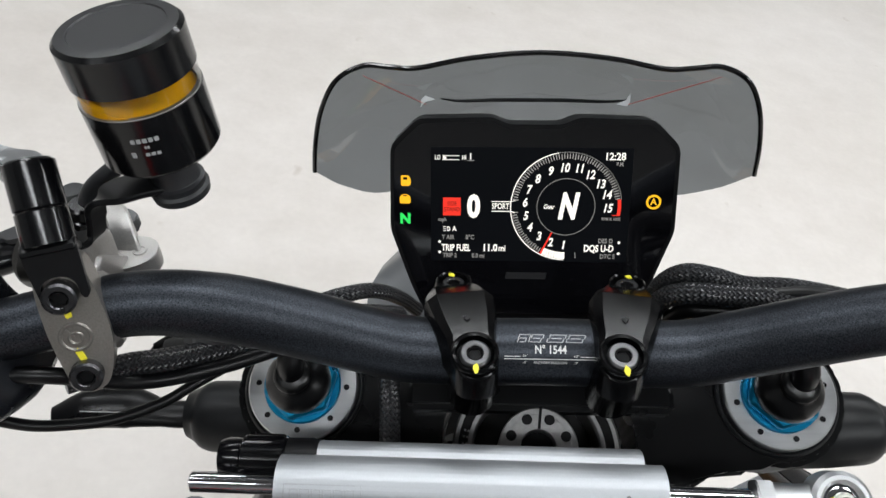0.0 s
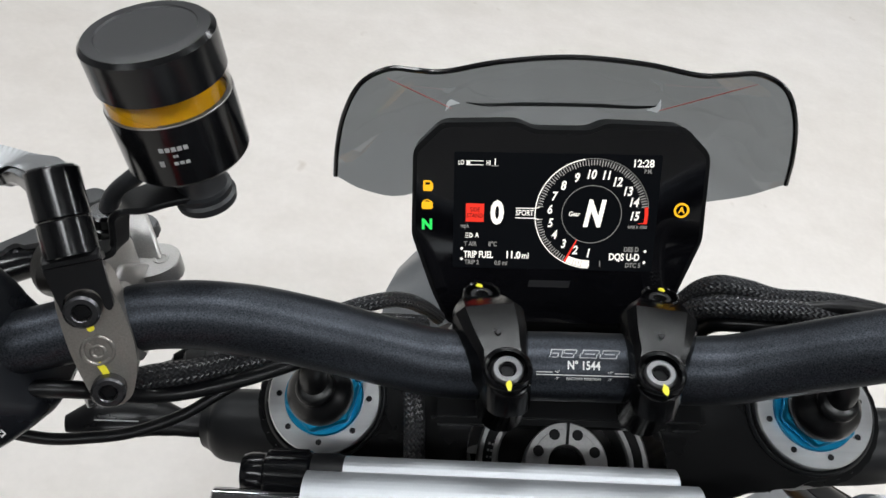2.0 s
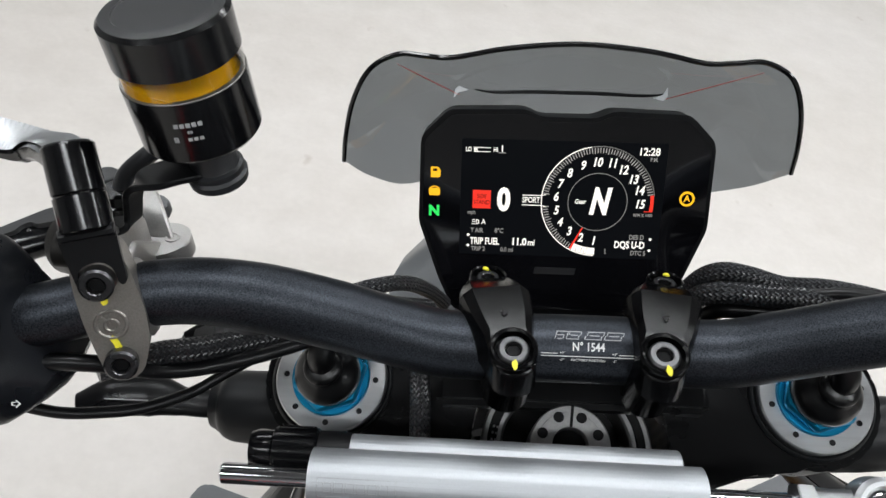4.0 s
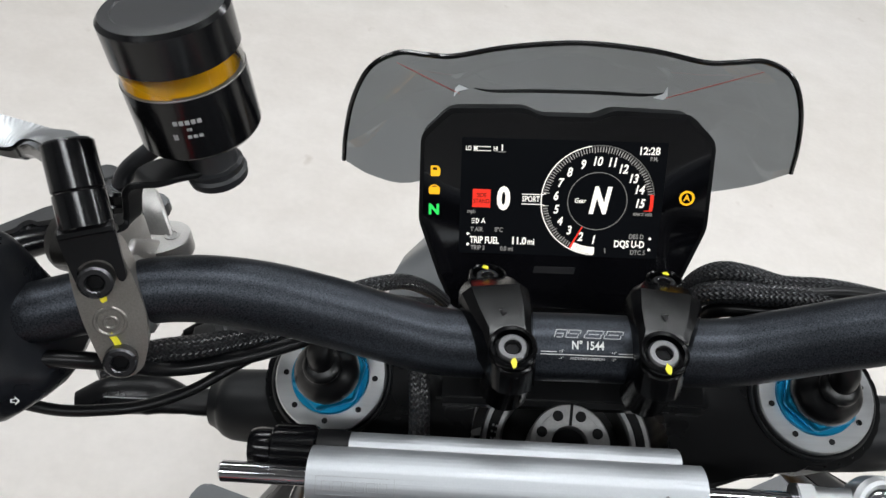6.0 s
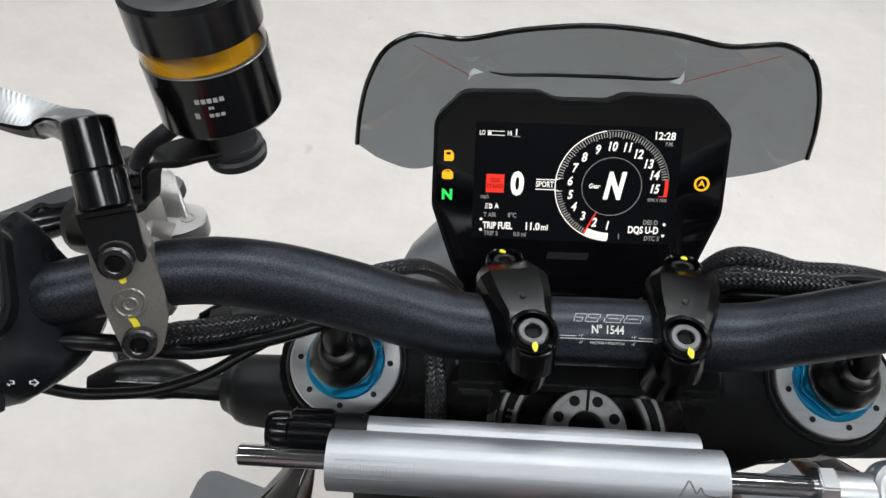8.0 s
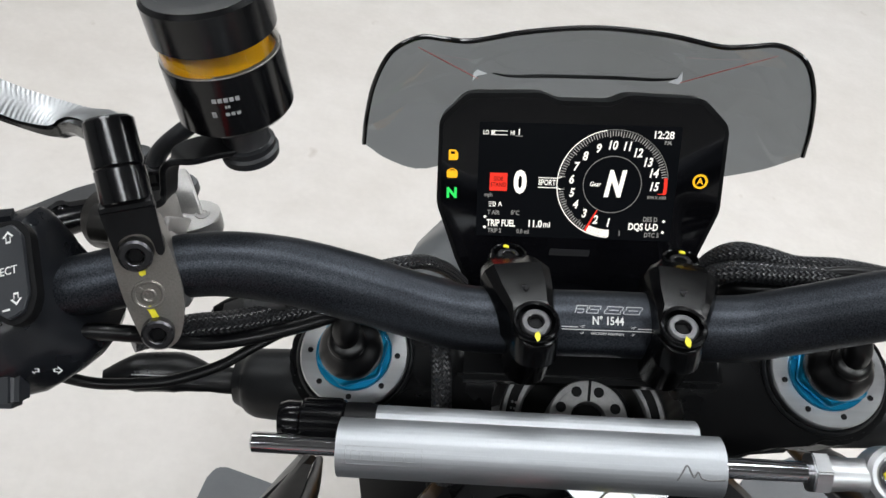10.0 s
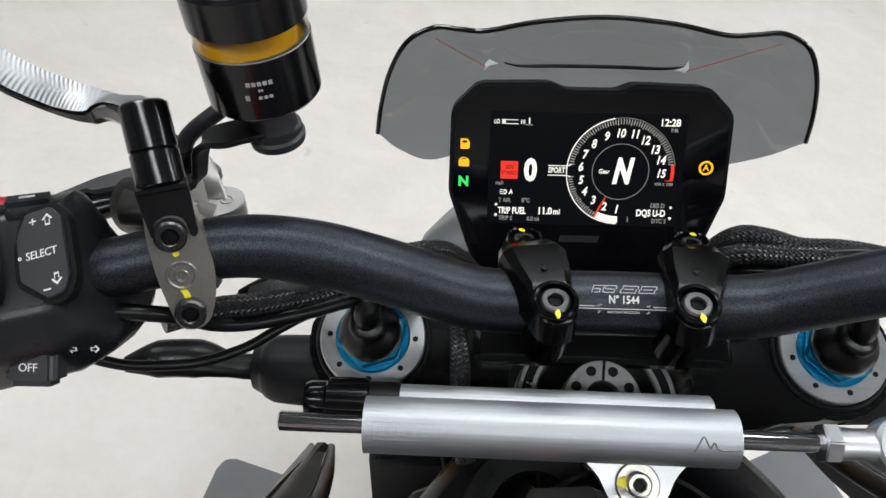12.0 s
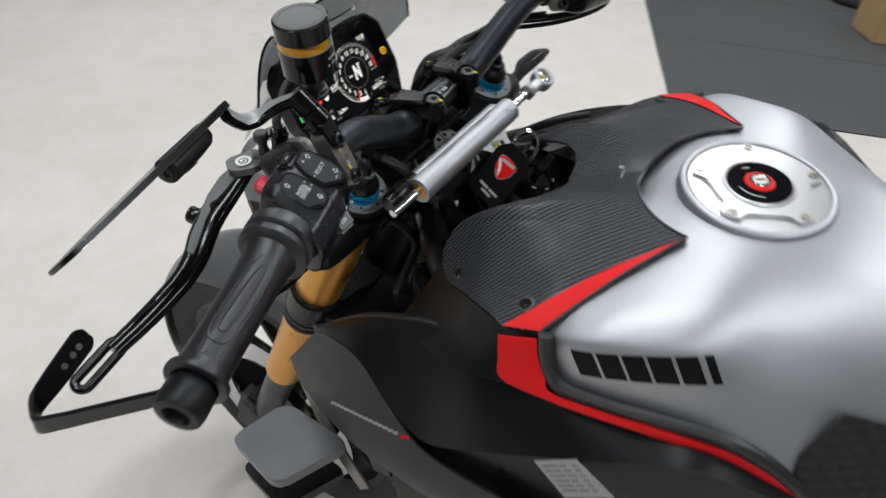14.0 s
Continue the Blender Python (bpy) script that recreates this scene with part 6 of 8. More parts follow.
def left_switches():
    bm = bmesh.new()
    section = rounded([(-0.0063, 0.0307), (-0.0190, 0.0265), (-0.0245, 0.0080), (-0.0225, -0.0220), (-0.0080, -0.0340), (0.0120, -0.0340), (0.0280, -0.0240), (0.0335, -0.0040), (0.0281, 0.0107)], 0.0032, 3)
    loops = []
    for d, k in ((0.0170, 0.62), (0.0185, 0.74), (0.0220, 0.85), (0.0270, 0.94), (0.0330, 1.0), (0.0760, 1.0), (0.0810, 0.97), (0.0830, 0.90)):
        c = bar_at(d)
        lean_in = max(0.0, 1.0 - (d - 0.0170) / 0.020)
        loops.append([c + LDIR * (lean_in * max(-0.002, min(0.012, 0.010 + 0.35 * u_))) + Vector((0, -k * b_, k * u_)) for b_, u_ in section])
    loft(bm, loops)
    sw = part("switch_block", bm, M_PLASTIC, bike, "black plastic switch block with rocker pads", smooth=26)
    n = Vector((-0.10, -0.50, 0.86)).normalized()
    for c, words_, size in ((Vector((-0.2130, -0.0576, 1.0679)), ("SELECT",), 0.0040), (Vector((-0.2380, -0.0645, 1.0670)), ("MODE", "ENTER"), 0.0040)):
        down = Vector((0.0060, -0.0188, -0.0109)).normalized()
        xx = n.cross(down)
        if xx.x < 0:
            xx = -xx
        m = axes(c, xx, n)
        bm = bmesh.new()
        pad = [(-0.0052, 0.0160), (0.0040, 0.0165), (0.0075, 0.0120), (0.0085, -0.0090), (0.0062, -0.0150), (0.0010, -0.0165), (-0.0052, -0.0110), (-0.0088, -0.0080), (-0.0088, 0.0080)]
        prism(bm, rounded(pad, 0.0009, 2), 0.0070, m @ Matrix.Translation((0, 0, -0.0070)), 0.0010, 2)
        part("rocker_pad", bm, M_PADTOP, sw, "dark grey rocker pad with white print")
        # Solid plate round the pad; the gap's shade is put into its black colour.
        bm = bmesh.new()
        prism(bm, rounded([(x * 1.26, y * 1.14) for x, y in pad], 0.0028, 4), 0.0040, m @ Matrix.Translation((0, 0, -0.0056)), 0.0010, 2)
        part("pad_surround", bm, M_BLACKPRINT, sw, "raised black plate standing in for the gap round the pad")
        for k, w in enumerate(words_):
            lettering("print", w, size, m @ Matrix.Translation((-0.0002, (0.0022 - 0.0044 * k) if len(words_) > 1 else 0.0, 0)), M_WHITE, sw, raise_by=0.0002, narrow=0.86)
        for gx, gy in (((-0.0080, 0.0),) if len(words_) == 1 else ((0.0066, 0.0030), (0.0072, -0.0022))):
            bm = bmesh.new()
            ring(bm, m @ Matrix.Translation((gx, gy, 0.0001)), 0.00035, 0.00065, 0, 0.0003, 18, 0.00005)
            part("print_ring", bm, M_WHITE, sw)
        if len(words_) > 1:
            bm = bmesh.new()
            box(bm, (0.011, 0.0004, 0.0002), m @ Matrix.Translation((0, 0, 0.0002)), 0)
            part("print_line", bm, M_WHITE, sw, smooth=0)
            outline_mark(sw, arrow(), m @ Matrix.Translation((-0.0028, 0.0112, 0)), M_WHITE)
            outline_mark(sw, arrow(), m @ pose(0.0030, -0.0112, 0, 0, 0, 180), M_WHITE)
        else:
            outline_mark(sw, arrow(), m @ Matrix.Translation((0.0030, 0.0116, 0)), M_WHITE)
            outline_mark(sw, arrow(), m @ pose(0.0046, -0.0100, 0, 0, 0, 180), M_WHITE)
            lettering("print", "+", 0.0052, m @ Matrix.Translation((-0.0024, 0.0120, 0)), M_WHITE, sw, raise_by=0.0002)
            bm = bmesh.new()
            box(bm, (0.0026, 0.0006, 0.0002), m @ Matrix.Translation((0.0008, -0.0132, 0.0002)), 0)
            part("print_line", bm, M_WHITE, sw, smooth=0)
    # turn-signal slider and its OFF cap below
    n2 = Vector((0.05, -0.72, 0.69)).normalized()
    m2 = axes(Vector((-0.2205, -0.0815, 1.0350)), SX, n2)
    bm = bmesh.new()
    box(bm, (0.027, 0.010, 0.016), m2 @ Matrix.Translation((-0.0055, 0.0095, -0.007)), 0.003, 3)
    box(bm, (0.018, 0.014, 0.012), m2 @ Matrix.Translation((0.000, 0, -0.006)), 0.0025, 3)
    part("signal_switch", bm, M_PADTOP, sw, "dark grey signal slider")
    lettering("print", "OFF", 0.0042, m2, M_WHITE, sw, raise_by=0.0003, narrow=0.9)
    m3 = axes(Vector((-0.2046, -0.0712, 1.0338)), SX, Vector((0.12, -0.80, 0.58)))
    for dx, turn in ((-0.0038, 90), (0.0038, -90)):
        outline_mark(sw, arrow(0.72), m3 @ pose(dx, 0, 0.0012, 0, 0, turn), M_WHITE)
    bm = bmesh.new()
    loops = []
    for t, wy, wz in ((0.0, 0.0032, 0.0024), (0.10, 0.0054, 0.0044), (0.45, 0.0062, 0.0054), (0.85, 0.0060, 0.0048), (1.0, 0.0038, 0.0026)):
        c = Vector((-0.2385, -0.0290, 1.0610)).lerp(Vector((-0.2540, -0.0365, 1.0645)), t)
        loops.append([c + Vector((0, -0.9, -0.3)) * (wy * a_) + Vector((0, -0.3, 0.95)) * (wz * b_) for a_, b_ in ((-1, -0.6), (-1, 0.4), (-0.45, 1), (0.5, 1), (1, 0.35), (1, -0.6))])
    loft(bm, loops)
    part("horn_button", bm, M_REDPLASTIC, sw, "red button")
    bm = bmesh.new()
    box(bm, (0.020, 0.012, 0.008), axes(Vector((-0.2240, -0.0385, 1.0715)), LDIR, Vector((0, 0.25, 1))), 0.0030, 3)
    part("top_switch", bm, M_PLASTIC, sw)
    bm = bmesh.new()
    box(bm, (0.005, 0.0014, 0.0003), axes(Vector((-0.2240, -0.0375, 1.0757)), LDIR, Vector((0, 0.25, 1))), 0)
    part("print_line", bm, M_GREYPRINT, sw, smooth=0)


def right_switches():
    bm = bmesh.new()
    block(bm, 0.022, 0.070, 0.0250, 0.0300, 0.002, -0.006)
    sw = part("switch_block", bm, M_PLASTIC, bike, "black plastic switch block with a red stop switch")
    bm = bmesh.new()
    box(bm, (0.020, 0.024, 0.012), axes(Vector((-0.2280, -0.0660, 1.0620)), LDIR, Vector((0, -0.6, 0.8))), 0.004, 3)
    part("stop_switch", bm, M_REDPLASTIC, sw, "red stop switch")


for s in SIDES:
    PLACE[0] = Matrix.Diagonal((-1, 1, 1, 1)) if s > 0 else Matrix()
    grip_set(s < 0)
    lever(s < 0)
    clamp_set(s < 0)
    reservoir(s < 0)
    if s < 0:
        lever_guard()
        left_switches()
    else:
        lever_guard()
        right_switches()
PLACE[0] = Matrix()

# --- cables and hoses ---
def hose(name, pts, r, mat, label, per=8, seg=16):
    bm = bmesh.new()
    tube(bm, pts, r, seg, per)
    return part(name, bm, mat, bike, label)


hose("braided_hose", [(-0.1880, -0.046, 1.019), (-0.1800, -0.040, 1.0165), (-0.1720, -0.033, 1.012), (-0.1679, -0.030, 1.010), (-0.1573, -0.024, 1.0053), (-0.1413, -0.012, 0.9976), (-0.1234, 0.0, 0.992), (-0.1044, 0.014, 0.9852), (-0.0894, 0.028, 0.9754), (-0.070, 0.045, 0.955)], 0.0050, M_BRAID, "braided black hose")
bm = bmesh.new()
S0, S1 = Vector((-0.1700, -0.0150, 0.9975)), Vector((-0.1350, -0.0080, 1.0050))
add_lathe(bm, [(0.0, -0.012), (0.0016, -0.012), (0.0019, 0.0), (0.0030, 0.001), (0.0032, 0.006), (0.0046, 0.0075), (0.0050, 0.016), (0.0060, 0.0170), (0.0060, 0.0205), (0.0052, 0.0215), (0.0052, 0.033), (0.0034, 0.035), (0.0, 0.035)], axes(S0, SY, S1 - S0), 14)
part("cable_sleeve", bm, M_KNUCKLE, bike, "grey stepped cable sleeve", smooth=30)
hose("cable", [(-0.215, -0.054, 1.032), (-0.202, -0.052, 1.031), (-0.1904, -0.050, 1.0285), (-0.1797, -0.046, 1.0220), (-0.1708, -0.038, 1.0084), (-0.1567, -0.030, 1.0005), (-0.1352, -0.018, 0.9950), (-0.1127, -0.002, 0.989), (-0.0950, 0.014, 0.980), (-0.075, 0.035, 0.955)], 0.0033, M_SATIN, "black cable")
hose("cable", [(-0.225, -0.052, 1.003), (-0.2101, -0.050, 0.9944), (-0.1961, -0.046, 0.9893), (-0.1822, -0.040, 0.9845), (-0.1653, -0.030, 0.9825), (-0.1519, -0.020, 0.9841), (-0.139, -0.008, 0.9815), (-0.115, 0.012, 0.970)], 0.0024, M_SATIN, "thin black cable")
bm = bmesh.new()
tube(bm, [(-0.1690, -0.014, 1.000), (-0.1638, -0.012, 0.9999), (-0.1560, -0.0085, 0.9999), (-0.1500, -0.0060, 1.0002), (-0.1429, -0.002, 1.0005), (-0.135, 0.002, 1.000)], [0.0018, 0.0036, 0.0052, 0.0066, 0.0070, 0.0060], 16, 5)
part("cable_joint", bm, M_SATIN, bike, "black cable joint")
hose("braided_hose", [(-0.120, 0.028, 0.972), (-0.107, 0.030, 0.981), (-0.094, 0.035, 0.982), (-0.0815, 0.045, 0.974), (-0.071, 0.055, 0.958), (-0.063, 0.066, 0.936)], 0.0040, M_BRAID, "braided black hose")
hose("braided_hose", [(0.066, 0.070, 0.930), (0.0670, 0.062, 0.962), (0.0745, 0.055, 0.979), (0.087, 0.050, 0.982), (0.102, 0.045, 0.981), (0.120, 0.040, 0.985), (0.140, 0.034, 0.986), (0.170, 0.024, 0.985)], 0.0052, M_BRAID, "braided black hose")
hose("braided_hose", [(0.066, 0.062, 0.930), (0.0660, 0.052, 0.962), (0.0750, 0.044, 0.976), (0.095, 0.040, 0.979), (0.114, 0.036, 0.982), (0.135, 0.030, 0.981), (0.165, 0.020, 0.982)], 0.0056, M_BRAID, "thick braided black hose")
hose("cable", [(0.066, 0.054, 0.930), (0.0735, 0.045, 0.960), (0.086, 0.040, 0.968), (0.1025, 0.035, 0.972), (0.1225, 0.030, 0.972), (0.150, 0.020, 0.980)], 0.0042, M_SATIN, "black cable")
hose("cable", [(0.100, 0.038, 0.980), (0.130, 0.034, 0.988), (0.165, 0.012, 0.998), (0.20, -0.020, 1.000)], 0.0042, M_SATIN, "black cable")
hose("cable", [(0.150, 0.022, 0.998), (0.175, 0.006, 0.996), (0.205, -0.020, 0.994), (0.235, -0.045, 0.996), (0.255, -0.056, 1.010)], 0.0040, M_SATIN, "black cable")
hose("cable", [(0.150, 0.030, 0.992), (0.185, 0.006, 0.984), (0.225, -0.030, 0.984), (0.262, -0.060, 0.994), (0.272, -0.066, 1.014)], 0.0026, M_SATIN, "thin black cable")
hose("braided_hose", [(-0.072, 0.004, 0.962), (-0.070, -0.014, 0.958), (-0.069, -0.034, 0.946), (-0.066, -0.052, 0.928)], 0.0048, M_BRAID, "braided black hose")

# --- body: turned a little against the steering, which points to the right ---
TK = Matrix.Translation((0, -0.03, 0)) @ Matrix.Rotation(radians(4.0), 4, "Z") @ Matrix.Translation((0, 0.03, 0))
BODY = TK @ Matrix.Translation((-0.009, 0, 0))
WIDE = BODY @ Matrix.Diagonal((0.955, 1, 1, 1))
PLACE[0] = WIDE


def smooth_rows(stations, per=6):
    """Stations of matching points, smoothed along and across."""
    across = [spline(st, per) for st in stations]
    cols = list(zip(*across))
    return [list(r) for r in zip(*[spline(c, per) for c in cols])]


def both_sides(rows):
    return [[Vector((-p.x, p.y, p.z)) for p in row[:0:-1]] + row for row in rows]


# tank: half sections from the middle line out to the lower edge
TANK = [
    [(0, -0.215, 0.975), (0.050, -0.215, 0.977), (0.095, -0.215, 0.978), (0.150, -0.215, 0.975), (0.184, -0.216, 0.963), (0.195, -0.219, 0.955), (0.199, -0.223, 0.944)],
    [(0, -0.245, 0.996), (0.050, -0.245, 0.997), (0.092, -0.245, 0.992), (0.145, -0.245, 0.986), (0.183, -0.245, 0.979), (0.197, -0.245, 0.966), (0.2035, -0.2464, 0.929)],
    [(0, -0.283, 1.0085), (0.050, -0.283, 1.0085), (0.085, -0.283, 1.0030), (0.130, -0.283, 0.997), (0.168, -0.283, 0.989), (0.189, -0.283, 0.973), (0.2005, -0.283, 0.929)],
    [(0, -0.322, 1.0110), (0.050, -0.322, 1.0110), (0.083, -0.322, 1.0075), (0.120, -0.322, 1.0020), (0.153, -0.322, 0.994), (0.176, -0.322, 0.977), (0.195, -0.322, 0.932)],
    [(0, -0.362, 1.0095), (0.048, -0.362, 1.0085), (0.078, -0.362, 1.0040), (0.107, -0.362, 0.996), (0.135, -0.362, 0.985), (0.162, -0.362, 0.966), (0.1895, -0.362, 0.933)],
    [(0, -0.402, 1.0030), (0.046, -0.402, 1.0010), (0.075, -0.402, 0.9950), (0.100, -0.402, 0.984), (0.124, -0.402, 0.969), (0.151, -0.402, 0.948), (0.182, -0.402, 0.909)],
    [(0, -0.450, 0.9880), (0.043, -0.450, 0.9850), (0.070, -0.450, 0.9770), (0.093, -0.450, 0.963), (0.113, -0.450, 0.944), (0.136, -0.450, 0.918), (0.166, -0.450, 0.872)],
    [(0, -0.510, 0.9600), (0.040, -0.510, 0.9570), (0.066, -0.510, 0.9470), (0.087, -0.510, 0.931), (0.104, -0.510, 0.910), (0.122, -0.510, 0.884), (0.147, -0.510, 0.842)],
    [(0, -0.570, 0.9150), (0.036, -0.570, 0.9120), (0.060, -0.570, 0.9020), (0.078, -0.570, 0.886), (0.094, -0.570, 0.866), (0.108, -0.570, 0.842), (0.128, -0.570, 0.810)],
]
rows = both_sides(smooth_rows(TANK, 7))
bm = bmesh.new()
sheet(bm, rows, 0.004)
tank = part("fuel_tank", bm, M_SILVER, bike, "brushed silver fuel tank", smooth=60)

# maker's name on the flank, as six plain slanted blocks laid on the skin
skin = bmesh.new()
sheet(skin, rows)
skin_tree = mathutils.bvhtree.BVHTree.FromBMesh(skin)
skin.free()
Dp, Ip = Vector((-0.2010, -0.2440, 0.9560)), Vector((-0.1700, -0.3390, 0.9760))
xd = (Ip - Dp).normalized()
nd = Vector((-0.90, -0.32, 0.30))
nd = (nd - xd * nd.dot(xd)).normalized()
ud = nd.cross(xd)
ud = ud if ud.z > 0 else -ud
span = (Ip - Dp).length


def on_skin(u, v):
    p = Dp + xd * u + ud * v + nd * 0.03
    q = skin_tree.ray_cast(p, -nd, 0.08)
    return (q[0] if q[0] is not None else p - nd * 0.03) + nd * 0.0006


LETTERS = [(0.000, 0.152), (0.178, 0.330), (0.352, 0.500), (0.522, 0.682), (0.708, 0.856), (0.900, 0.958)]
for s in SIDES:
    for u0, u1 in LETTERS:
        grid = []
        for i in range(5):
            u = span * (u0 + (u1 - u0) * i / 4)
            grid.append([on_skin(u - 0.30 * v, v) for v in (-0.0105, -0.005, 0.0, 0.005, 0.0105)])
        bm = bmesh.new()
        sheet(bm, grid, 0.0004)
        if s > 0:
            bm.transform(Matrix.Diagonal((-1, 1, 1, 1)))
        part("maker_block", bm, M_BLACKPRINT, tank, "plain black slanted block", smooth=0)

# filler cap
PLACE[0] = BODY
CAPC = Vector((-0.0020, -0.3130, 1.0118))
CM = axes(CAPC, SX, Vector((0.0, -0.02, 1)))
bm = bmesh.new()
add_lathe(bm, [(0.0548, -0.010), (0.0548, 0.0016), (0.0556, 0.0026), (0.0580, 0.0028), (0.0600, 0.0016), (0.0612, -0.0010), (0.0614, -0.0100)], CM, 80, close=False)
rim = part("filler_ring", bm, M_SILVER, bike, "silver raised ring round the filler cap", smooth=60)
bm = bmesh.new()
add_lathe(bm, [(0.0, -0.004), (0.0540, -0.004), (0.0540, 0.0008), (0.0535, 0.0013), (0.0, 0.0014)], CM, 80)
cap = part("filler_cap", bm, M_CAP, bike, "satin aluminium filler cap with a red lock")
CAP_TURN = 96.0
star = []
for k in range(5):
    a = 72 * k + CAP_TURN
    for da, r in ((-17.0, 0.0385), (-12.0, 0.0415), (-10.0, 0.0500), (-5.0, 0.0516), (0.0, 0.0520), (5.0, 0.0516), (10.0, 0.0500), (12.0, 0.0415), (17.0, 0.0385), (26.0, 0.0380), (36.0, 0.0378), (46.0, 0.0380)):
        star.append((r * math.cos(radians(a + da)), r * math.sin(radians(a + da))))
bm = bmesh.new()
prism(bm, star, 0.0032, CM @ Matrix.Translation((0, 0, 0.0008)), 0.0008, 2)
part("star_plate", bm, M_CAP, cap, "raised five-armed plate", smooth=30)
for k in range(5):
    a = radians(72 * k + CAP_TURN)
    bm = bmesh.new()
    add_lathe(bm, [(0.0047, 0.0), (0.0046, 0.0004), (0.0034, 0.0004), (0.0030, 0.0010), (0.0017, 0.0010), (0.0015, 0.0001), (0, 0.0001)], CM @ pose(0.0465 * math.cos(a), 0.0465 * math.sin(a), 0.0041), 18, close=False)
    part("screw", bm, M_STEEL, cap)
bm = bmesh.new()
ring(bm, CM, 0.0255, 0.0290, 0.0030, 0.0056, 56, 0.0012)
part("lock_ring", bm, M_CAP, cap)
bm = bmesh.new()
add_lathe(bm, [(0, 0.003), (0.0256, 0.003), (0.0252, 0.0050), (0, 0.0052)], CM, 48)
part("lock_plate", bm, M_SCREEN, cap, "black lock plate")
bm = bmesh.new()
add_lathe(bm, [(0.0118, 0.0048), (0.0116, 0.0058), (0.0085, 0.0072), (0, 0.0072)], CM, 36)
part("lock_collar", bm, M_RED, cap, "red lock collar")
bm = bmesh.new()
ring(bm, CM, 0.0060, 0.0084, 0.0066, 0.0080, 36, 0.0005)
part("key_ring", bm, M_CHROME, cap)
bm = bmesh.new()
add_lathe(bm, [(0, 0.0070), (0.0060, 0.0070), (0.0058, 0.0076), (0, 0.0076)], CM, 24)
part("lock_barrel", bm, M_STEEL, cap)
# Black strip on the barrel, coloured as the slot's shade.
bm = bmesh.new()
box(bm, (0.0014, 0.0080, 0.0004), CM @ pose(0, 0, 0.0078, 0, 0, 35), 0)
part("key_slot_strip", bm, M_BLACKPRINT, cap, smooth=0)
for a0, a1 in ((140, 205), (40, 58)):
    bm = bmesh.new()
    prism(bm, arc_band(0.0180, 0.0192, a0, a1, 12), 0.0003, CM @ Matrix.Translation((0, 0, 0.0052)))
    part("lock_mark", bm, M_GREYPRINT, cap, "thin pale mark", smooth=0)

PLACE[0] = WIDE
# carbon cover ahead of the filler: plan outline and height
CF_FRONT = [(0.0, -0.156), (0.030, -0.151), (0.050, -0.134), (0.064, -0.104), (0.085, -0.080), (0.105, -0.078), (0.130, -0.098), (0.160, -0.135), (0.185, -0.171), (0.193, -0.181)]
CF_FRONT = [(q.x, q.y) for q in spline([(x, y, 0) for x, y in CF_FRONT], 6)]
NOTCH = 0.0905
CF_BACK = [(NOTCH * math.sin(q), -0.312 + NOTCH * math.cos(q)) for q in np.linspace(0, 1.2217, 22)]
CF_BACK += [(0.0885, -0.2800), (0.100, -0.2720), (0.130, -0.2520), (0.160, -0.2330), (0.185, -0.2170), (0.193, -0.2120)]
CF_TIP = 22
CF_H = [
    (-0.285, [(0, 1.0105), (0.05, 1.0105), (0.089, 1.0045), (0.135, 0.9965), (0.170, 0.984), (0.195, 0.969)]),
    (-0.245, [(0, 0.9985), (0.05, 0.9995), (0.092, 0.9945), (0.145, 0.9865), (0.185, 0.9745), (0.195, 0.969)]),
    (-0.205, [(0, 0.9785), (0.05, 0.9880), (0.095, 0.9840), (0.145, 0.9730), (0.180, 0.9630), (0.195, 0.958)]),
    (-0.165, [(0, 0.9560), (0.035, 0.9700), (0.065, 0.9790), (0.110, 0.9640), (0.150, 0.9480), (0.195, 0.943)]),
    (-0.125, [(0, 0.9300), (0.045, 0.9480), (0.075, 0.9640), (0.105, 0.9420), (0.135, 0.9280), (0.195, 0.915)]),
    (-0.075, [(0, 0.8950), (0.055, 0.9200), (0.080, 0.9220), (0.105, 0.9020), (0.130, 0.8800), (0.195, 0.860)]),
]


def cf_z(x, y):
    ys = [h[0] for h in CF_H]
    col = [float(np.interp(abs(x), [p[0] for p in h[1]], [p[1] for p in h[1]])) for h in CF_H]
    return float(np.interp(y, ys, col))


def curve_at(pts, x):
    return float(np.interp(abs(x), [p[0] for p in pts], [p[1] for p in pts]))


def cf_rows(ny=24, lift=0.0):
    out = []
    half_x = [NOTCH * math.sin(q) for q in np.linspace(0, 1.2217, 34)] + [float(v) for v in np.linspace(0.0885, 0.193, 30)]
    for x in [-v for v in half_x[:0:-1]] + half_x:
        a, b = curve_at(CF_FRONT, x), curve_at(CF_BACK, x)
        out.append([Vector((x, a + (b - a) * j / ny, cf_z(x, a + (b - a) * j / ny) + 0.0035 + lift)) for j in range(ny + 1)])
    return out


def soften(rows, times=3):
    """Evens the heights out, so that stations leave no creases."""
    for _ in range(times):
        z = [[p.z for p in r] for r in rows]
        for i in range(1, len(rows) - 1):
            for j in range(1, len(rows[0]) - 1):
                rows[i][j].z = 0.5 * z[i][j] + 0.125 * (z[i - 1][j] + z[i + 1][j] + z[i][j - 1] + z[i][j + 1])
    return rows


cf_grid = soften(cf_rows())
bm = bmesh.new()
sheet(bm, cf_grid, -0.0032)
cover = part("carbon_cover", bm, M_CARBON, bike, "glossy carbon fibre tank cover with red stripes", smooth=50)


def cf_point(x, y, lift=0.0004):
    return Vector((x, y, cf_z(x, y) + 0.0035 + lift))


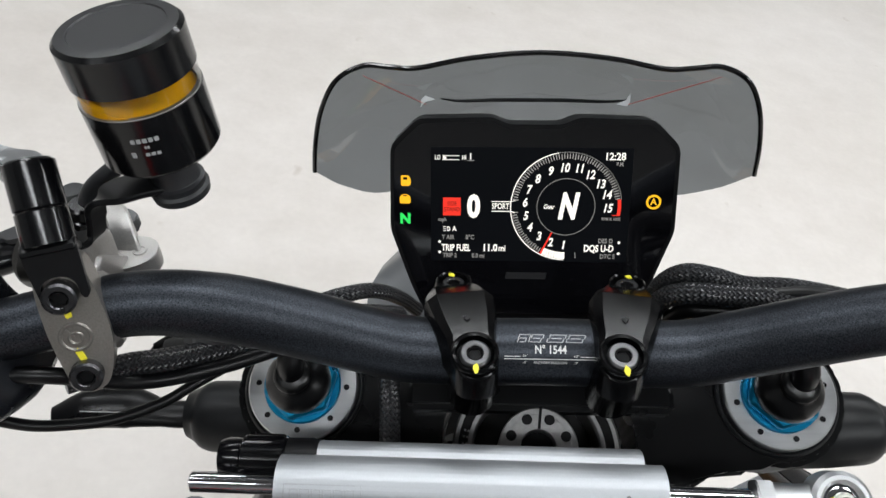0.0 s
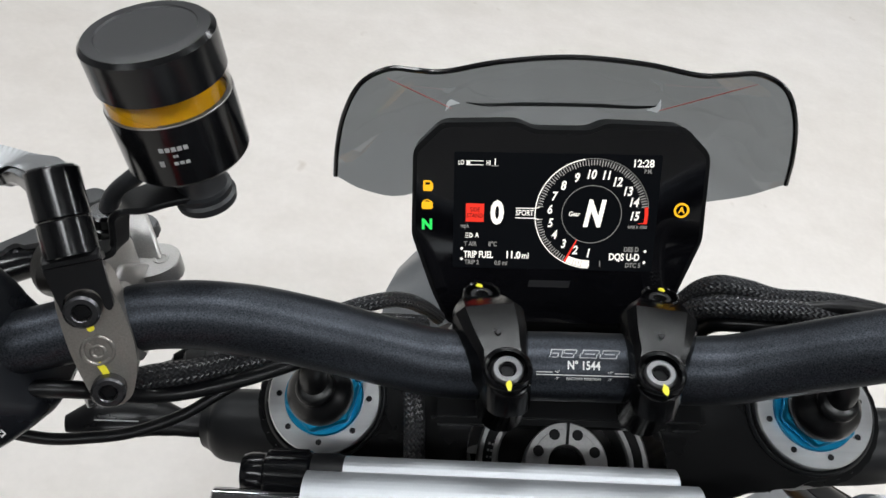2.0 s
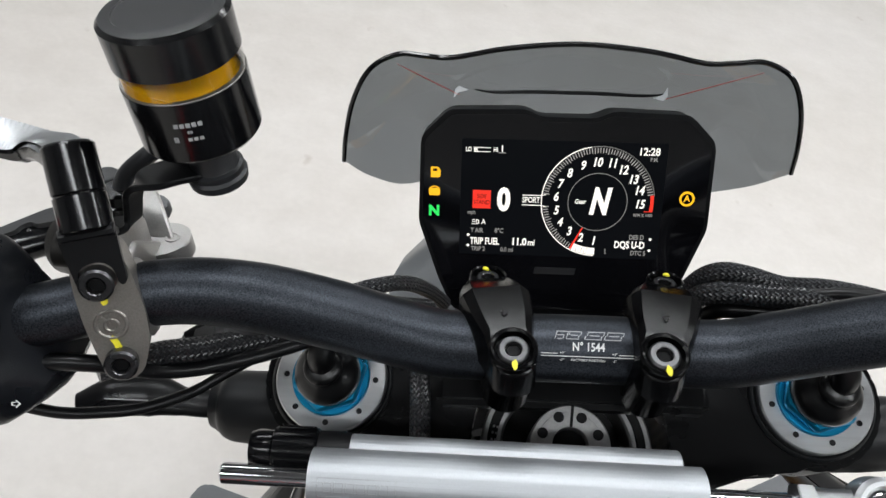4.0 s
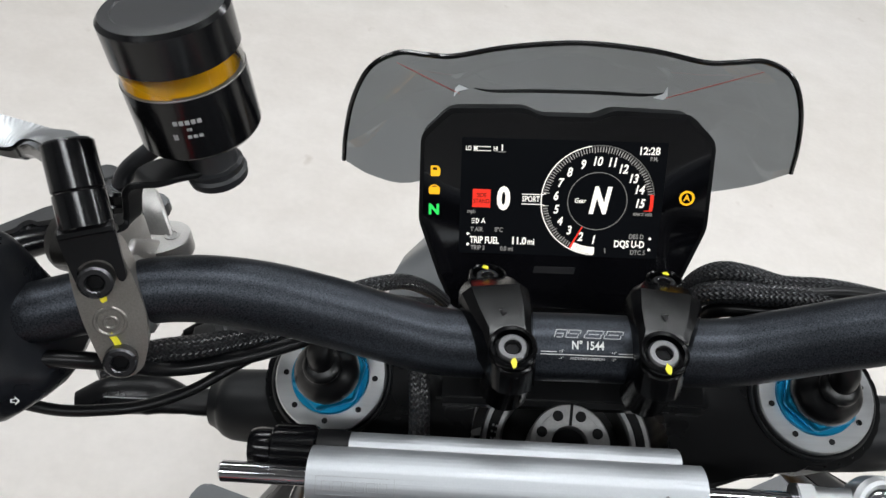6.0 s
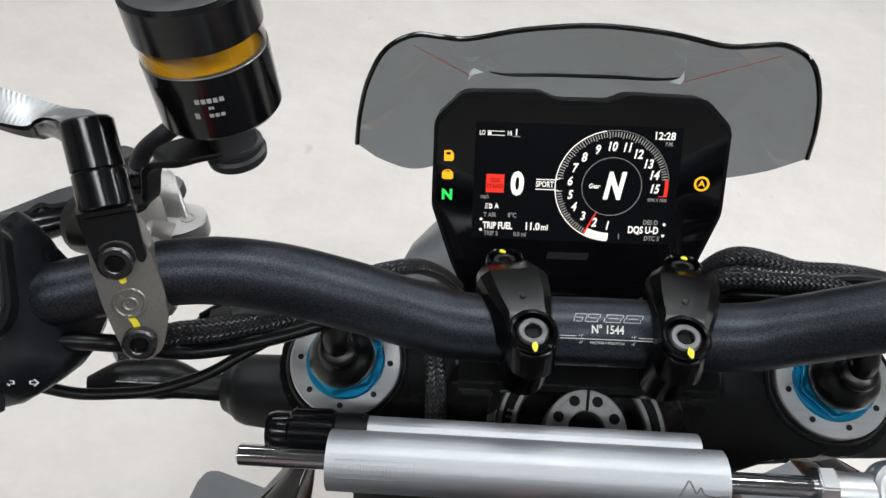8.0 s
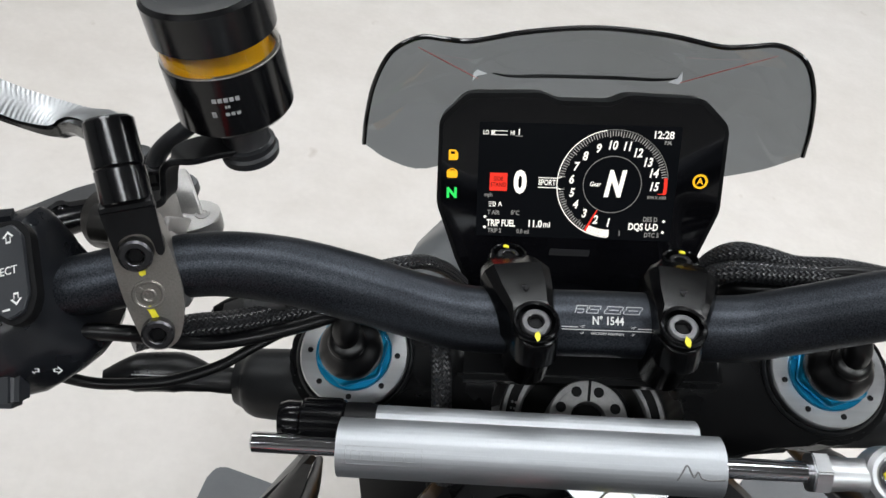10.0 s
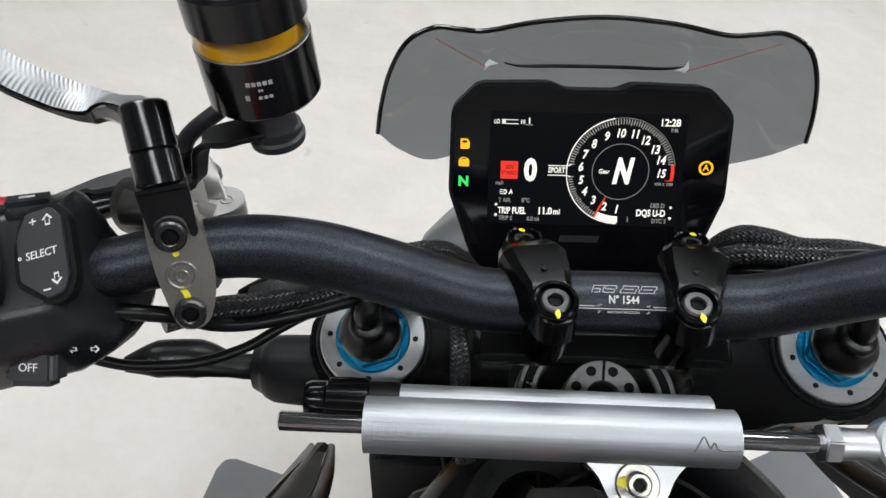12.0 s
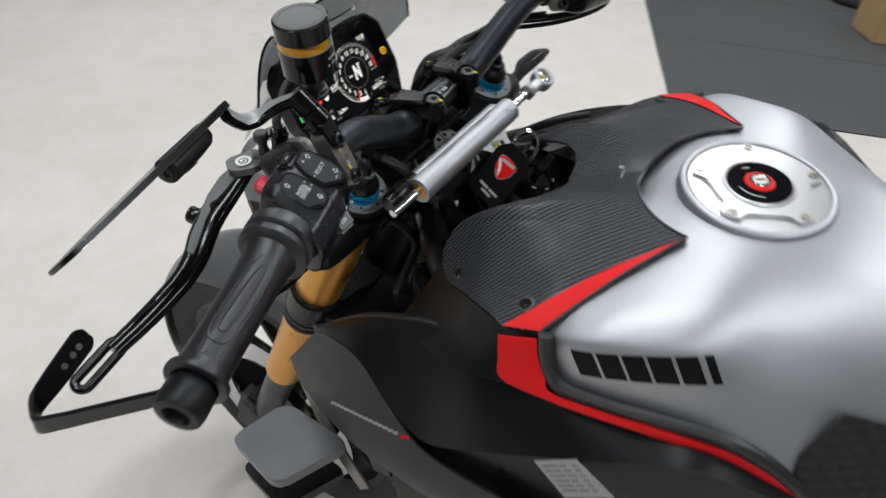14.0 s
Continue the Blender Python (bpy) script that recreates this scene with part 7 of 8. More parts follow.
# red wedge along its outer edge, with screws
for s in SIDES:
    strip = []
    for k in range(25):
        t = k / 24
        xo = 0.1925 + (0.0900 - 0.1925) * t
        yo = curve_at(CF_BACK, xo) + 0.0012
        wy = 0.030 * (1 - t) ** 1.0 + 0.0008
        strip.append([cf_point(s * (xo - 0.0) , yo + wy * j / 4, 0.0007) for j in range(5)])
    bm = bmesh.new()
    sheet(bm, strip, 0.0004)
    part("red_stripe", bm, M_RED, cover, "red painted wedge")
    bm = bmesh.new()
    tube(bm, [cf_point(s * x, y, 0.0) for x, y in CF_BACK[CF_TIP:]], 0.0016, 8, 4)
    part("edge_trim", bm, M_RUBBER, cover, "black rubber edge")
    for x, y in ((0.1708, -0.1904), (0.1277, -0.1088)):
        n = Vector((s * -0.3, 0.2, 0.93)).normalized()
        p = cf_point(s * x, y, 0.0006)
        bm = bmesh.new()
        add_lathe(bm, [(0.0052, -0.001), (0.0074, 0.0), (0.0072, 0.0012), (0.0052, 0.0016), (0.0046, 0.0004), (0.0046, -0.001)], axes(p, SX, Vector((s * 0.3, 0.15, 0.94))), 24, close=False)
        part("screw_cup", bm, M_RUBBER, cover)
        hexbolt(cover, p, Vector((s * 0.3, 0.15, 0.94)), 0.0042, 0.0010, M_BOLT, "screw")
# Edge tube; its highlight is put in as a grey material.
bm = bmesh.new()
tube(bm, [cf_point(x, y, 0.0) for x, y in [(-q[0], q[1]) for q in CF_BACK[CF_TIP:0:-1]] + CF_BACK[:CF_TIP + 1]], 0.0013, 8, 4)
part("rear_edge", bm, M_BRACKET, cover, "edge coloured grey for the highlight along it")
# small printed mark on the cover
bm = bmesh.new()
box(bm, (0.020, 0.0008, 0.0003), axes(cf_point(-0.004, -0.205, 0.0006), Vector((1, 0.1, 0)), Vector((0, 0.35, 0.93))), 0)
box(bm, (0.004, 0.004, 0.0003), axes(cf_point(0.010, -0.200, 0.0006), Vector((1, 0.1, 0)), Vector((0, 0.35, 0.93))), 0)
part("printed_mark", bm, M_GREYPRINT, cover, "faint grey printed mark", smooth=0)

# black flank panels under the cover and red upright band ahead of the tank
for s in SIDES:
    top = [(0.105, -0.078, 0.902), (0.130, -0.098, 0.908), (0.160, -0.135, 0.930), (0.185, -0.171, 0.948), (0.194, -0.190, 0.955), (0.1965, -0.213, 0.966)]
    mid = [(0.125, -0.070, 0.880), (0.150, -0.092, 0.885), (0.180, -0.132, 0.905), (0.202, -0.170, 0.925), (0.2080, -0.192, 0.930), (0.2050, -0.225, 0.935)]
    low = [(0.150, -0.060, 0.860), (0.178, -0.090, 0.868), (0.203, -0.132, 0.890), (0.217, -0.168, 0.910), (0.2200, -0.192, 0.922), (0.2170, -0.226, 0.924)]
    st = [[Vector((s * x, y, z)) for x, y, z in r] for r in (top, mid, low)]
    bm = bmesh.new()
    sheet(bm, smooth_rows(st, 6), 0.003 * -s)
    fl = part("flank_panel", bm, M_FAIRING, bike, "matt black flank panel")
    left = [(0.2062, -0.1837, 0.9577), (0.2136, -0.1878, 0.9422), (0.2198, -0.1934, 0.9261), (0.2198, -0.2262, 0.9241), (0.2178, -0.2678, 0.9263), (0.2115, -0.3083, 0.9251), (0.2041, -0.3473, 0.9222), (0.1958, -0.3832, 0.9112), (0.1884, -0.4131, 0.8954), (0.1750, -0.4700, 0.8600)]
    right = [(0.2005, -0.2124, 0.9643), (0.2062, -0.2172, 0.9495), (0.2115, -0.2259, 0.9383), (0.2146, -0.2368, 0.9339), (0.2136, -0.2693, 0.9352), (0.2083, -0.3094, 0.9363), (0.2010, -0.3475, 0.9349), (0.1937, -0.3743, 0.9285), (0.1863, -0.4173, 0.8992), (0.1730, -0.4740, 0.8650)]
    right = [tuple(Vector(r).lerp(Vector(l), 0.0 if k < 3 else 0.34)) for k, (l, r) in enumerate(zip(left, right))]
    if s > 0:
        left, right = left[1:], right[1:]
    bm = bmesh.new()
    sheet(bm, [[Vector((s * q[0], q[1], q[2])) for q in (a, a.lerp(b, 0.5) + Vector((0.001, 0, 0)), b)] for a, b in zip(spline(left, 5), spline(right, 5))], 0.0015 * -s)
    part("red_band", bm, M_RED, fl, "red painted band")
    bm = bmesh.new()
    tube(bm, [(s * 0.1960, -0.2180, 0.9680), (s * 0.2020, -0.2225, 0.9500), (s * 0.2065, -0.2300, 0.9370), (s * 0.2080, -0.2420, 0.9310), (s * 0.2060, -0.2760, 0.9310), (s * 0.2005, -0.3160, 0.9335), (s * 0.1945, -0.3560, 0.9335), (s * 0.1870, -0.3900, 0.9170), (s * 0.1790, -0.4300, 0.8860), (s * 0.1560, -0.5000, 0.8460)], 0.0062, 10, 6)
    part("gap_seal", bm, M_RUBBER, fl, "black gap seal")
    # knee pad low on the tank
    pad = []
    for y, x0, z0, x1, z1 in ((-0.404, 0.167, 0.918, 0.176, 0.903), (-0.420, 0.1400, 0.948, 0.1740, 0.892), (-0.450, 0.1240, 0.936, 0.1640, 0.876), (-0.500, 0.1080, 0.915, 0.1500, 0.850), (-0.560, 0.0980, 0.875, 0.1320, 0.820)):
        pad.append([Vector((s * (x0 + (x1 - x0) * t + 0.004), y, z0 + (z1 - z0) * t + 0.004)) for t in (0, 0.33, 0.66, 1)])
    bm = bmesh.new()
    sheet(bm, pad, 0.003 * -s)
    part("knee_pad", bm, M_PAD, tank, "black textured knee pad")

# side fairing: an upper facet, a lower facet behind a sharp crease, and a dark recess under its edge
for s in SIDES:
    view_shift = Vector((0.028, 0.008, 0.016)) if s > 0 else Vector((0, 0, 0))      # far side shifted out and up to fit the camera's view

    def at_side(pts, per=5):
        return [Vector((s * q.x, q.y, q.z)) + view_shift for q in spline(pts, per)]
    upper = at_side([(0.1560, 0.050, 0.7790), (0.1529, -0.010, 0.826), (0.1634, -0.070, 0.868), (0.172, -0.118, 0.892), (0.185, -0.170, 0.905), (0.190, -0.230, 0.910), (0.188, -0.290, 0.912), (0.182, -0.340, 0.912), (0.175, -0.400, 0.890)])
    crease = at_side([(0.1600, 0.0460, 0.7810), (0.1950, -0.0350, 0.8225), (0.2200, -0.0859, 0.8100), (0.2314, -0.1300, 0.8020), (0.2398, -0.1827, 0.8412), (0.2366, -0.2357, 0.8721), (0.2293, -0.2974, 0.9026), (0.2188, -0.3512, 0.9200), (0.1950, -0.4150, 0.8900)])
    ridge = at_side([(0.1600, 0.0460, 0.7810), (0.1820, -0.0040, 0.8130), (0.1970, -0.0400, 0.8230), (0.2200, -0.0859, 0.8100), (0.2314, -0.1202, 0.7906), (0.2377, -0.1593, 0.7886), (0.2398, -0.2056, 0.7891), (0.2350, -0.270, 0.780)])
    under = at_side([(0.1730, 0.0830, 0.7270), (0.1900, 0.0580, 0.7200), (0.2030, 0.0300, 0.7200), (0.2150, 0.0030, 0.7240), (0.2300, -0.0450, 0.7255), (0.2377, -0.1075, 0.7221), (0.2380, -0.1600, 0.7150), (0.230, -0.240, 0.700)])
    bm = bmesh.new()
    sheet(bm, [[a.lerp(b, q) + Vector((0, 0, 0.006 * math.sin(math.pi * q))) for q in (0, 0.2, 0.4, 0.6, 0.8, 1)] for a, b in zip(upper, crease)], -0.003 * s)
    fair = part("side_fairing", bm, M_FAIRING, bike, "satin black side fairing", smooth=24)
    bm = bmesh.new()
    sheet(bm, [[a.lerp(b, q) + Vector((s * 0.004 * math.sin(math.pi * q), 0, 0)) for q in (0, 0.1, 0.25, 0.5, 0.75, 1)] for a, b in zip(ridge, under)], -0.003 * s)
    part("front_panel", bm, M_FRONTPANEL, fair, "satin dark grey front panel", smooth=40)
    bm = bmesh.new()
    tube(bm, [q + Vector((-s * 0.004, 0.002, -0.004)) for q in upper[:16:3]], [0.0030, 0.0052, 0.0060, 0.0060, 0.0050, 0.0040], 12, 4)
    part("edge_seal", bm, M_RUBBER, fair, "black rubber inner edge")
    bm = bmesh.new()
    inset = [Vector((q.x - s * 0.014, q.y, q.z - 0.002)) for q in crease[10:]]
    deep = at_side([(0.2260, -0.0859, 0.760), (0.2260, -0.130, 0.745), (0.2240, -0.19, 0.745), (0.2200, -0.25, 0.75), (0.212, -0.32, 0.75), (0.20, -0.38, 0.75), (0.180, -0.44, 0.75)])
    sheet(bm, [[a.lerp(b, q) for q in (0, 0.5, 1)] for a, b in zip(inset, deep)], -0.003 * s)
    part("inner_panel", bm, M_SATIN, fair, "black recessed inner panel")
    # model name along it, as plain bars
    a, b = Vector((s * 0.2245, -0.0136, 0.7720)), Vector((s * 0.2370, -0.1080, 0.8000))
    d = (b - a).normalized()
    n = Vector((s * 0.86, -0.25, 0.42))
    for k in range(14):
        p = a.lerp(b, (k + 0.5) / 15)
        bm = bmesh.new()
        box(bm, (0.0046, 0.0024, 0.0016), axes(p, d, n), 0)
        part("model_bar", bm, M_GREYPRINT, fair, "plain pale bar", smooth=0)
    bm = bmesh.new()
    box(bm, (0.0090, 0.0024, 0.0016), axes(a.lerp(b, 1.01), d, n), 0)
    part("model_bar", bm, M_RED, fair, "plain red bar", smooth=0)
    bm = bmesh.new()
    sheet(bm, [[Vector((s * 0.2380, -0.2342, 0.8670)), Vector((s * 0.2380, -0.2636, 0.8360))], [Vector((s * 0.2380, -0.2664, 0.8960)), Vector((s * 0.2380, -0.3001, 0.8700))]], 0.0006)
    sticker = part("sticker", bm, M_GREYPRINT, fair, "pale grey printed sticker", smooth=0)
    sa, sb, sc = Vector((s * 0.2388, -0.2342, 0.8670)), Vector((s * 0.2388, -0.2636, 0.8360)), Vector((s * 0.2388, -0.2664, 0.8960))
    for k in range(6):
        for u0, u1 in ((0.10, 0.46), (0.52, 0.66 + 0.04 * (k % 3)), (0.80, 0.92)):
            v = 0.14 + 0.13 * k
            p0, p1 = sa + (sc - sa) * u0 + (sb - sa) * v, sa + (sc - sa) * u1 + (sb - sa) * v
            bm = bmesh.new()
            box(bm, ((p1 - p0).length, 0.0016, 0.0004), axes((p0 + p1) / 2, p1 - p0, Vector((s, 0, 0))), 0)
            part("print_bar", bm, M_DARKENGRAVE, sticker, smooth=0)

# winglets: two grey blades a side on struts
for s in SIDES:
    for z, mat, dx, dy, sc in ((0.667, M_WING, 0.0, 0.0, 1.0), (0.590, M_SATIN, -0.004, 0.012, 0.95)):
        out = [Vector((0.267, 0.114, z)), Vector((0.196, 0.086, z + 0.004)), Vector((0.205, -0.010, z + 0.010)), Vector((0.288, 0.033, z + 0.002))]
        c = sum(out, Vector()) / 4
        tmp = bmesh.new()
        prism(tmp, rounded([((v.x - c.x) * sc + c.x + dx, (v.y - c.y) * sc + c.y + dy) for v in out], 0.014, 5), 0.016, pose(0, 0, z - 0.006, 0, 3, 0), 0.0062, 4)
        if s < 0:
            tmp.transform(Matrix.Diagonal((-1, 1, 1, 1)))
        part("winglet", tmp, mat, bike, "matt grey winglet blade" if mat is M_WING else "black lower winglet blade")
    if s > 0:
        continue
    bm = bmesh.new()
    strap(bm, [Vector((s * 0.176, 0.070, 0.700)), Vector((s * 0.190, 0.040, 0.660)), Vector((s * 0.205, 0.005, 0.630)), Vector((s * 0.215, -0.03, 0.60))], [0.010, 0.012, 0.012, 0.012], 0.004, Vector((s, 0.3, 0.2)))
    part("fairing_trim", bm, M_CASTING, bike, "pale trim behind the winglets")

PLACE[0] = Matrix()

# radiator, frame and dark inner parts between fork and tank
for s in SIDES:
    bm = bmesh.new()
    tube(bm, [TK @ Vector((s * 0.045, -0.030, 0.895)), TK @ Vector((s * 0.085, -0.070, 0.870)), TK @ Vector((s * 0.120, -0.150, 0.835)), TK @ Vector((s * 0.135, -0.26, 0.80)), TK @ Vector((s * 0.13, -0.40, 0.74))], 0.020, 14, 6, flat=1.6)
    part("frame_spar", bm, M_SATIN, bike, "black cast frame spar")
bm = bmesh.new()
rod(bm, plan(0, -0.0240, -0.22), plan(0, -0.0240, -0.042), 0.036, 0.034, 28, 0.002)
head = part("steering_head", bm, M_SATIN, bike, "black steering head")
bm = bmesh.new()
prism(bm, [(x, y * 0.95) for x, y in outline[::-1]], 0.040, axes(plan(0, 0, -0.235), SX, STEER), 0.003)
part("lower_bridge", bm, M_SATIN, bike, "black lower fork bridge")
bm = bmesh.new()
box(bm, (0.26, 0.045, 0.30), TK @ pose(0, 0.045, 0.60, -12, 0, 0), 0.008)
part("radiator", bm, M_RUBBER, bike, "black radiator")
bm = bmesh.new()
box(bm, (0.24, 0.34, 0.26), TK @ pose(0, -0.20, 0.66), 0.03)
engine = part("engine", bm, M_SATIN, bike, "black engine and airbox")
bm = bmesh.new()
box(bm, (0.20, 0.24, 0.10), TK @ pose(0, -0.19, 0.86), 0.03)
part("airbox", bm, M_SATIN, engine)
bm = bmesh.new()
box(bm, (0.32, 0.42, 0.24), TK @ pose(0, -0.20, 0.50), 0.04)
part("crankcase", bm, M_SATIN, engine)
rr = random.Random(4)
for k in range(7):
    bm = bmesh.new()
    x0 = -0.085 + 0.022 * k
    tube(bm, [(x0, -0.005 + 0.01 * rr.random(), 0.905), (x0 + 0.012, -0.03, 0.872 - 0.02 * rr.random()), (x0 - 0.01, -0.02, 0.82), (x0 + 0.01, 0.0, 0.76)], 0.0040 + 0.002 * rr.random(), 10, 5)
    part("cable", bm, M_SATIN, bike)
for s in SIDES:
    bm = bmesh.new()
    box(bm, (0.030, 0.040, 0.060), pose(s * 0.055, -0.035, 0.845, 20, 10 * s, 15), 0.006)
    box(bm, (0.024, 0.030, 0.034), pose(s * 0.080, -0.052, 0.835, 10, 0, 30 * s), 0.005)
    part("connector_block", bm, M_SATIN, bike, "black wiring connector")

# ignition lock with its ring
IGN = axes(Vector((0.0050, -0.1150, 0.9300)), SX, STEER)
bm = bmesh.new()
add_lathe(bm, [(0.030, -0.030), (0.030, -0.006), (0.027, -0.002), (0.0235, 0.0), (0.0225, 0.012), (0.0205, 0.0150), (0.0130, 0.0155), (0.0125, 0.0120), (0.0, 0.0120)], IGN, 48)
ign = part("ignition_lock", bm, M_SATIN, bike, "black ignition lock")
bm = bmesh.new()
ring(bm, IGN, 0.0135, 0.0200, 0.0150, 0.0158, 48, 0.0003)
part("position_ring", bm, M_GLOSS, ign)
for a in (200, 250, 300):
    bm = bmesh.new()
    box(bm, (0.0045, 0.0012, 0.0003), IGN @ pose(0.0168 * math.cos(radians(a)), 0.0168 * math.sin(radians(a)), 0.0160, 0, 0, a + 90), 0)
    part("position_mark", bm, M_GREYPRINT, ign, smooth=0)
bm = bmesh.new()
ring(bm, axes(Vector((-0.034, -0.074, 0.918)), SX, STEER), 0.020, 0.034, -0.010, 0.0, 48, 0.001)
part("bracket_ring", bm, M_BRIDGE, ign, "black stepped ring")

# Added dish, filling the dark gap between the cover's notch and the lock.
bm = bmesh.new()
add_lathe(bm, [(0.028, -0.034), (0.040, -0.030), (0.050, -0.018), (0.056, -0.006), (0.058, -0.006), (0.058, -0.040)], IGN @ Matrix.Translation((0.002, -0.002, -0.008)), 48, close=False)
part("lock_surround", bm, M_SATIN, ign, "black dish added to fill the dark gap round the lock")

# front wheel and mudguard
WHEEL = plan(0, 0.0, -0.715)
wheel = thing_part("front_wheel", "black front wheel with tyre and brake discs")
WM = axes(WHEEL, SY, SX)
bm = bmesh.new()
prof = [(0.218, -0.050), (0.232, -0.058), (0.262, -0.060), (0.285, -0.046), (0.297, -0.024), (0.300, 0.0), (0.297, 0.024), (0.285, 0.046), (0.262, 0.060), (0.232, 0.058), (0.218, 0.050)]
add_lathe(bm, prof, WM, 72, close=False)
part("tyre", bm, M_TYRE, wheel, "black tyre")
bm = bmesh.new()
add_lathe(bm, [(0.219, -0.050), (0.205, -0.044), (0.200, 0.0), (0.205, 0.044), (0.219, 0.050)], WM, 64, close=False)
add_lathe(bm, [(0.0, -0.06), (0.032, -0.06), (0.032, 0.06), (0.0, 0.06)], WM, 28)
for k in range(5):
    a = 2 * math.pi * k / 5
    d = SY * math.cos(a) + SZ * math.sin(a)
    for off in (-0.035, 0.035):
        t = d.cross(SX) * off
        tube(bm, [WHEEL + d * 0.025 + t * 0.3, WHEEL + d * 0.11 + t * 0.7, WHEEL + d * 0.205 + t], 0.011, 10, 4)
part("rim", bm, M_SATIN, wheel, "black forged rim")
for s in SIDES:
    bm = bmesh.new()
    ring(bm, axes(WHEEL + Vector((s * 0.068, 0, 0)), SY, SX), 0.115, 0.165, -0.0025, 0.0025, 64)
    part("brake_disc", bm, M_CHROME, wheel, "steel brake disc")
    bm = bmesh.new()
    box(bm, (0.038, 0.060, 0.12), axes(WHEEL + Vector((s * 0.088, -0.115, 0.060)), SX, Vector((0, -0.45, 0.9))), 0.012)
    part("brake_caliper", bm, M_MATT, wheel, "black brake caliper")
fend = []
for j in range(29):
    a = radians(-12 + 160 * j / 28)
    row = []
    for k in range(13):
        b = -1.25 + 2.5 * k / 12
        r = 0.309 - 0.050 * (1 - math.cos(b))
        row.append(WHEEL + Vector((0.070 * math.sin(b) * 1.05, 0, 0)) + (SY * math.cos(a) + SZ * math.sin(a)) * r)
    fend.append(row)
bm = bmesh.new()
sheet(bm, fend, 0.003)
part("mudguard", bm, M_GREY, wheel, "satin grey front mudguard")

# rear half, out of sight for most of the way: seat, rear wheel, side stand
PLACE[0] = BODY
bm = bmesh.new()
st = [[Vector((x * 0.02, y, z - 0.012 * (x / 6) ** 2)) for x in range(-6, 7)] for y, z in ((-0.58, 0.86), (-0.68, 0.845), (-0.78, 0.85), (-0.84, 0.87))]
sheet(bm, st, -0.06)
part("seat", bm, M_RUBBER, bike, "black rider seat")
bm = bmesh.new()
st = [[Vector((x * (0.016 - 0.008 * t), -0.82 - 0.28 * t, 0.88 + 0.10 * t - 0.03 * (x / 6) ** 2)) for x in range(-6, 7)] for t in (0, 0.4, 0.8, 1.0)]
sheet(bm, st, -0.05)
part("tail", bm, M_MATT, bike, "matt black tail unit")
RW = Vector((0, -1.155, 0.315))
rw = thing_part("rear_wheel", "black rear wheel with a wide tyre")
bm = bmesh.new()
add_lathe(bm, [(0.218, -0.080), (0.240, -0.094), (0.280, -0.090), (0.306, -0.055), (0.315, 0.0), (0.306, 0.055), (0.280, 0.090), (0.240, 0.094), (0.218, 0.080)], axes(RW, SY, SX), 64, close=False)
part("tyre", bm, M_TYRE, rw, "black tyre")
bm = bmesh.new()
add_lathe(bm, [(0.0, -0.08), (0.219, -0.08), (0.205, 0.0), (0.219, 0.08), (0.0, 0.08)], axes(RW, SY, SX), 48)
part("rim", bm, M_SATIN, rw)
bm = bmesh.new()
tube(bm, [(0.10, -0.55, 0.42), (0.13, -0.80, 0.36), (0.11, -1.155, 0.315)], 0.035, 14, 6)
part("swingarm", bm, M_SATIN, bike, "black swingarm")
bm = bmesh.new()
tube(bm, [(-0.12, -0.50, 0.30), (-0.20, -0.53, 0.15), (-0.245, -0.55, 0.052)], [0.014, 0.012, 0.012], 12, 5)
box(bm, (0.05, 0.06, 0.012), pose(-0.245, -0.55, 0.054, 0, -LEAN_DEG, 0), 0.003)
part("side_stand", bm, M_SATIN, bike, "black side stand")
PLACE[0] = Matrix()

# ---- key and its tag, hanging at the lock ----
ring_at = Vector((0.0010, -0.1090, 0.9750))
fob_up, fob_line = Vector((0.404, -0.390, 0.829)), Vector((-0.17, -0.96, -0.21))
fob_n = fob_line.cross(fob_up).normalized()
FM = axes(Vector((-0.0292, -0.1015, 0.9622)), fob_up, fob_n) @ Matrix.Scale(1.15, 4)
keys = thing("key_fob", "black leather key fob with a red shield on a split ring", "key fob", BIKE)
bm = bmesh.new()
prism(bm, rounded([(-0.026, -0.0165), (0.018, -0.0165), (0.028, -0.0080), (0.028, 0.0080), (0.018, 0.0165), (-0.026, 0.0165)], 0.003), 0.0036, FM @ Matrix.Translation((-0.004, 0, -0.0042)), 0.0010, 2)
part("leather", bm, M_SATIN, keys, "black leather tag")
shield = [(-0.0120, 0.0), (-0.0085, -0.0050), (-0.0020, -0.0088), (0.0080, -0.0094), (0.0100, 0.0), (0.0080, 0.0094), (-0.0020, 0.0088), (-0.0085, 0.0050)]
bm = bmesh.new()
prism(bm, rounded(shield, 0.003, 4), 0.0008, FM @ Matrix.Translation((0.004, 0, -0.0006)))
part("shield_edge", bm, M_CHROME, keys, "silver shield edge")
bm = bmesh.new()
prism(bm, rounded([(x * 0.90 + 0.0001, y * 0.90) for x, y in shield], 0.003, 4), 0.0006, FM @ Matrix.Translation((0.004, 0, 0.0000)))
part("shield", bm, M_RED, keys, "red shield")
bm = bmesh.new()
prism(bm, [(-0.0098, 0.0010), (-0.0040, 0.0012), (0.0010, 0.0040), (0.0044, 0.0078), (0.0030, 0.0082), (-0.0014, 0.0052), (-0.0060, 0.0030)], 0.0003, FM @ Matrix.Translation((0.004, 0, 0.0005)))
part("shield_slash", bm, M_WHITE, keys, "pale slanted stripe", smooth=0)
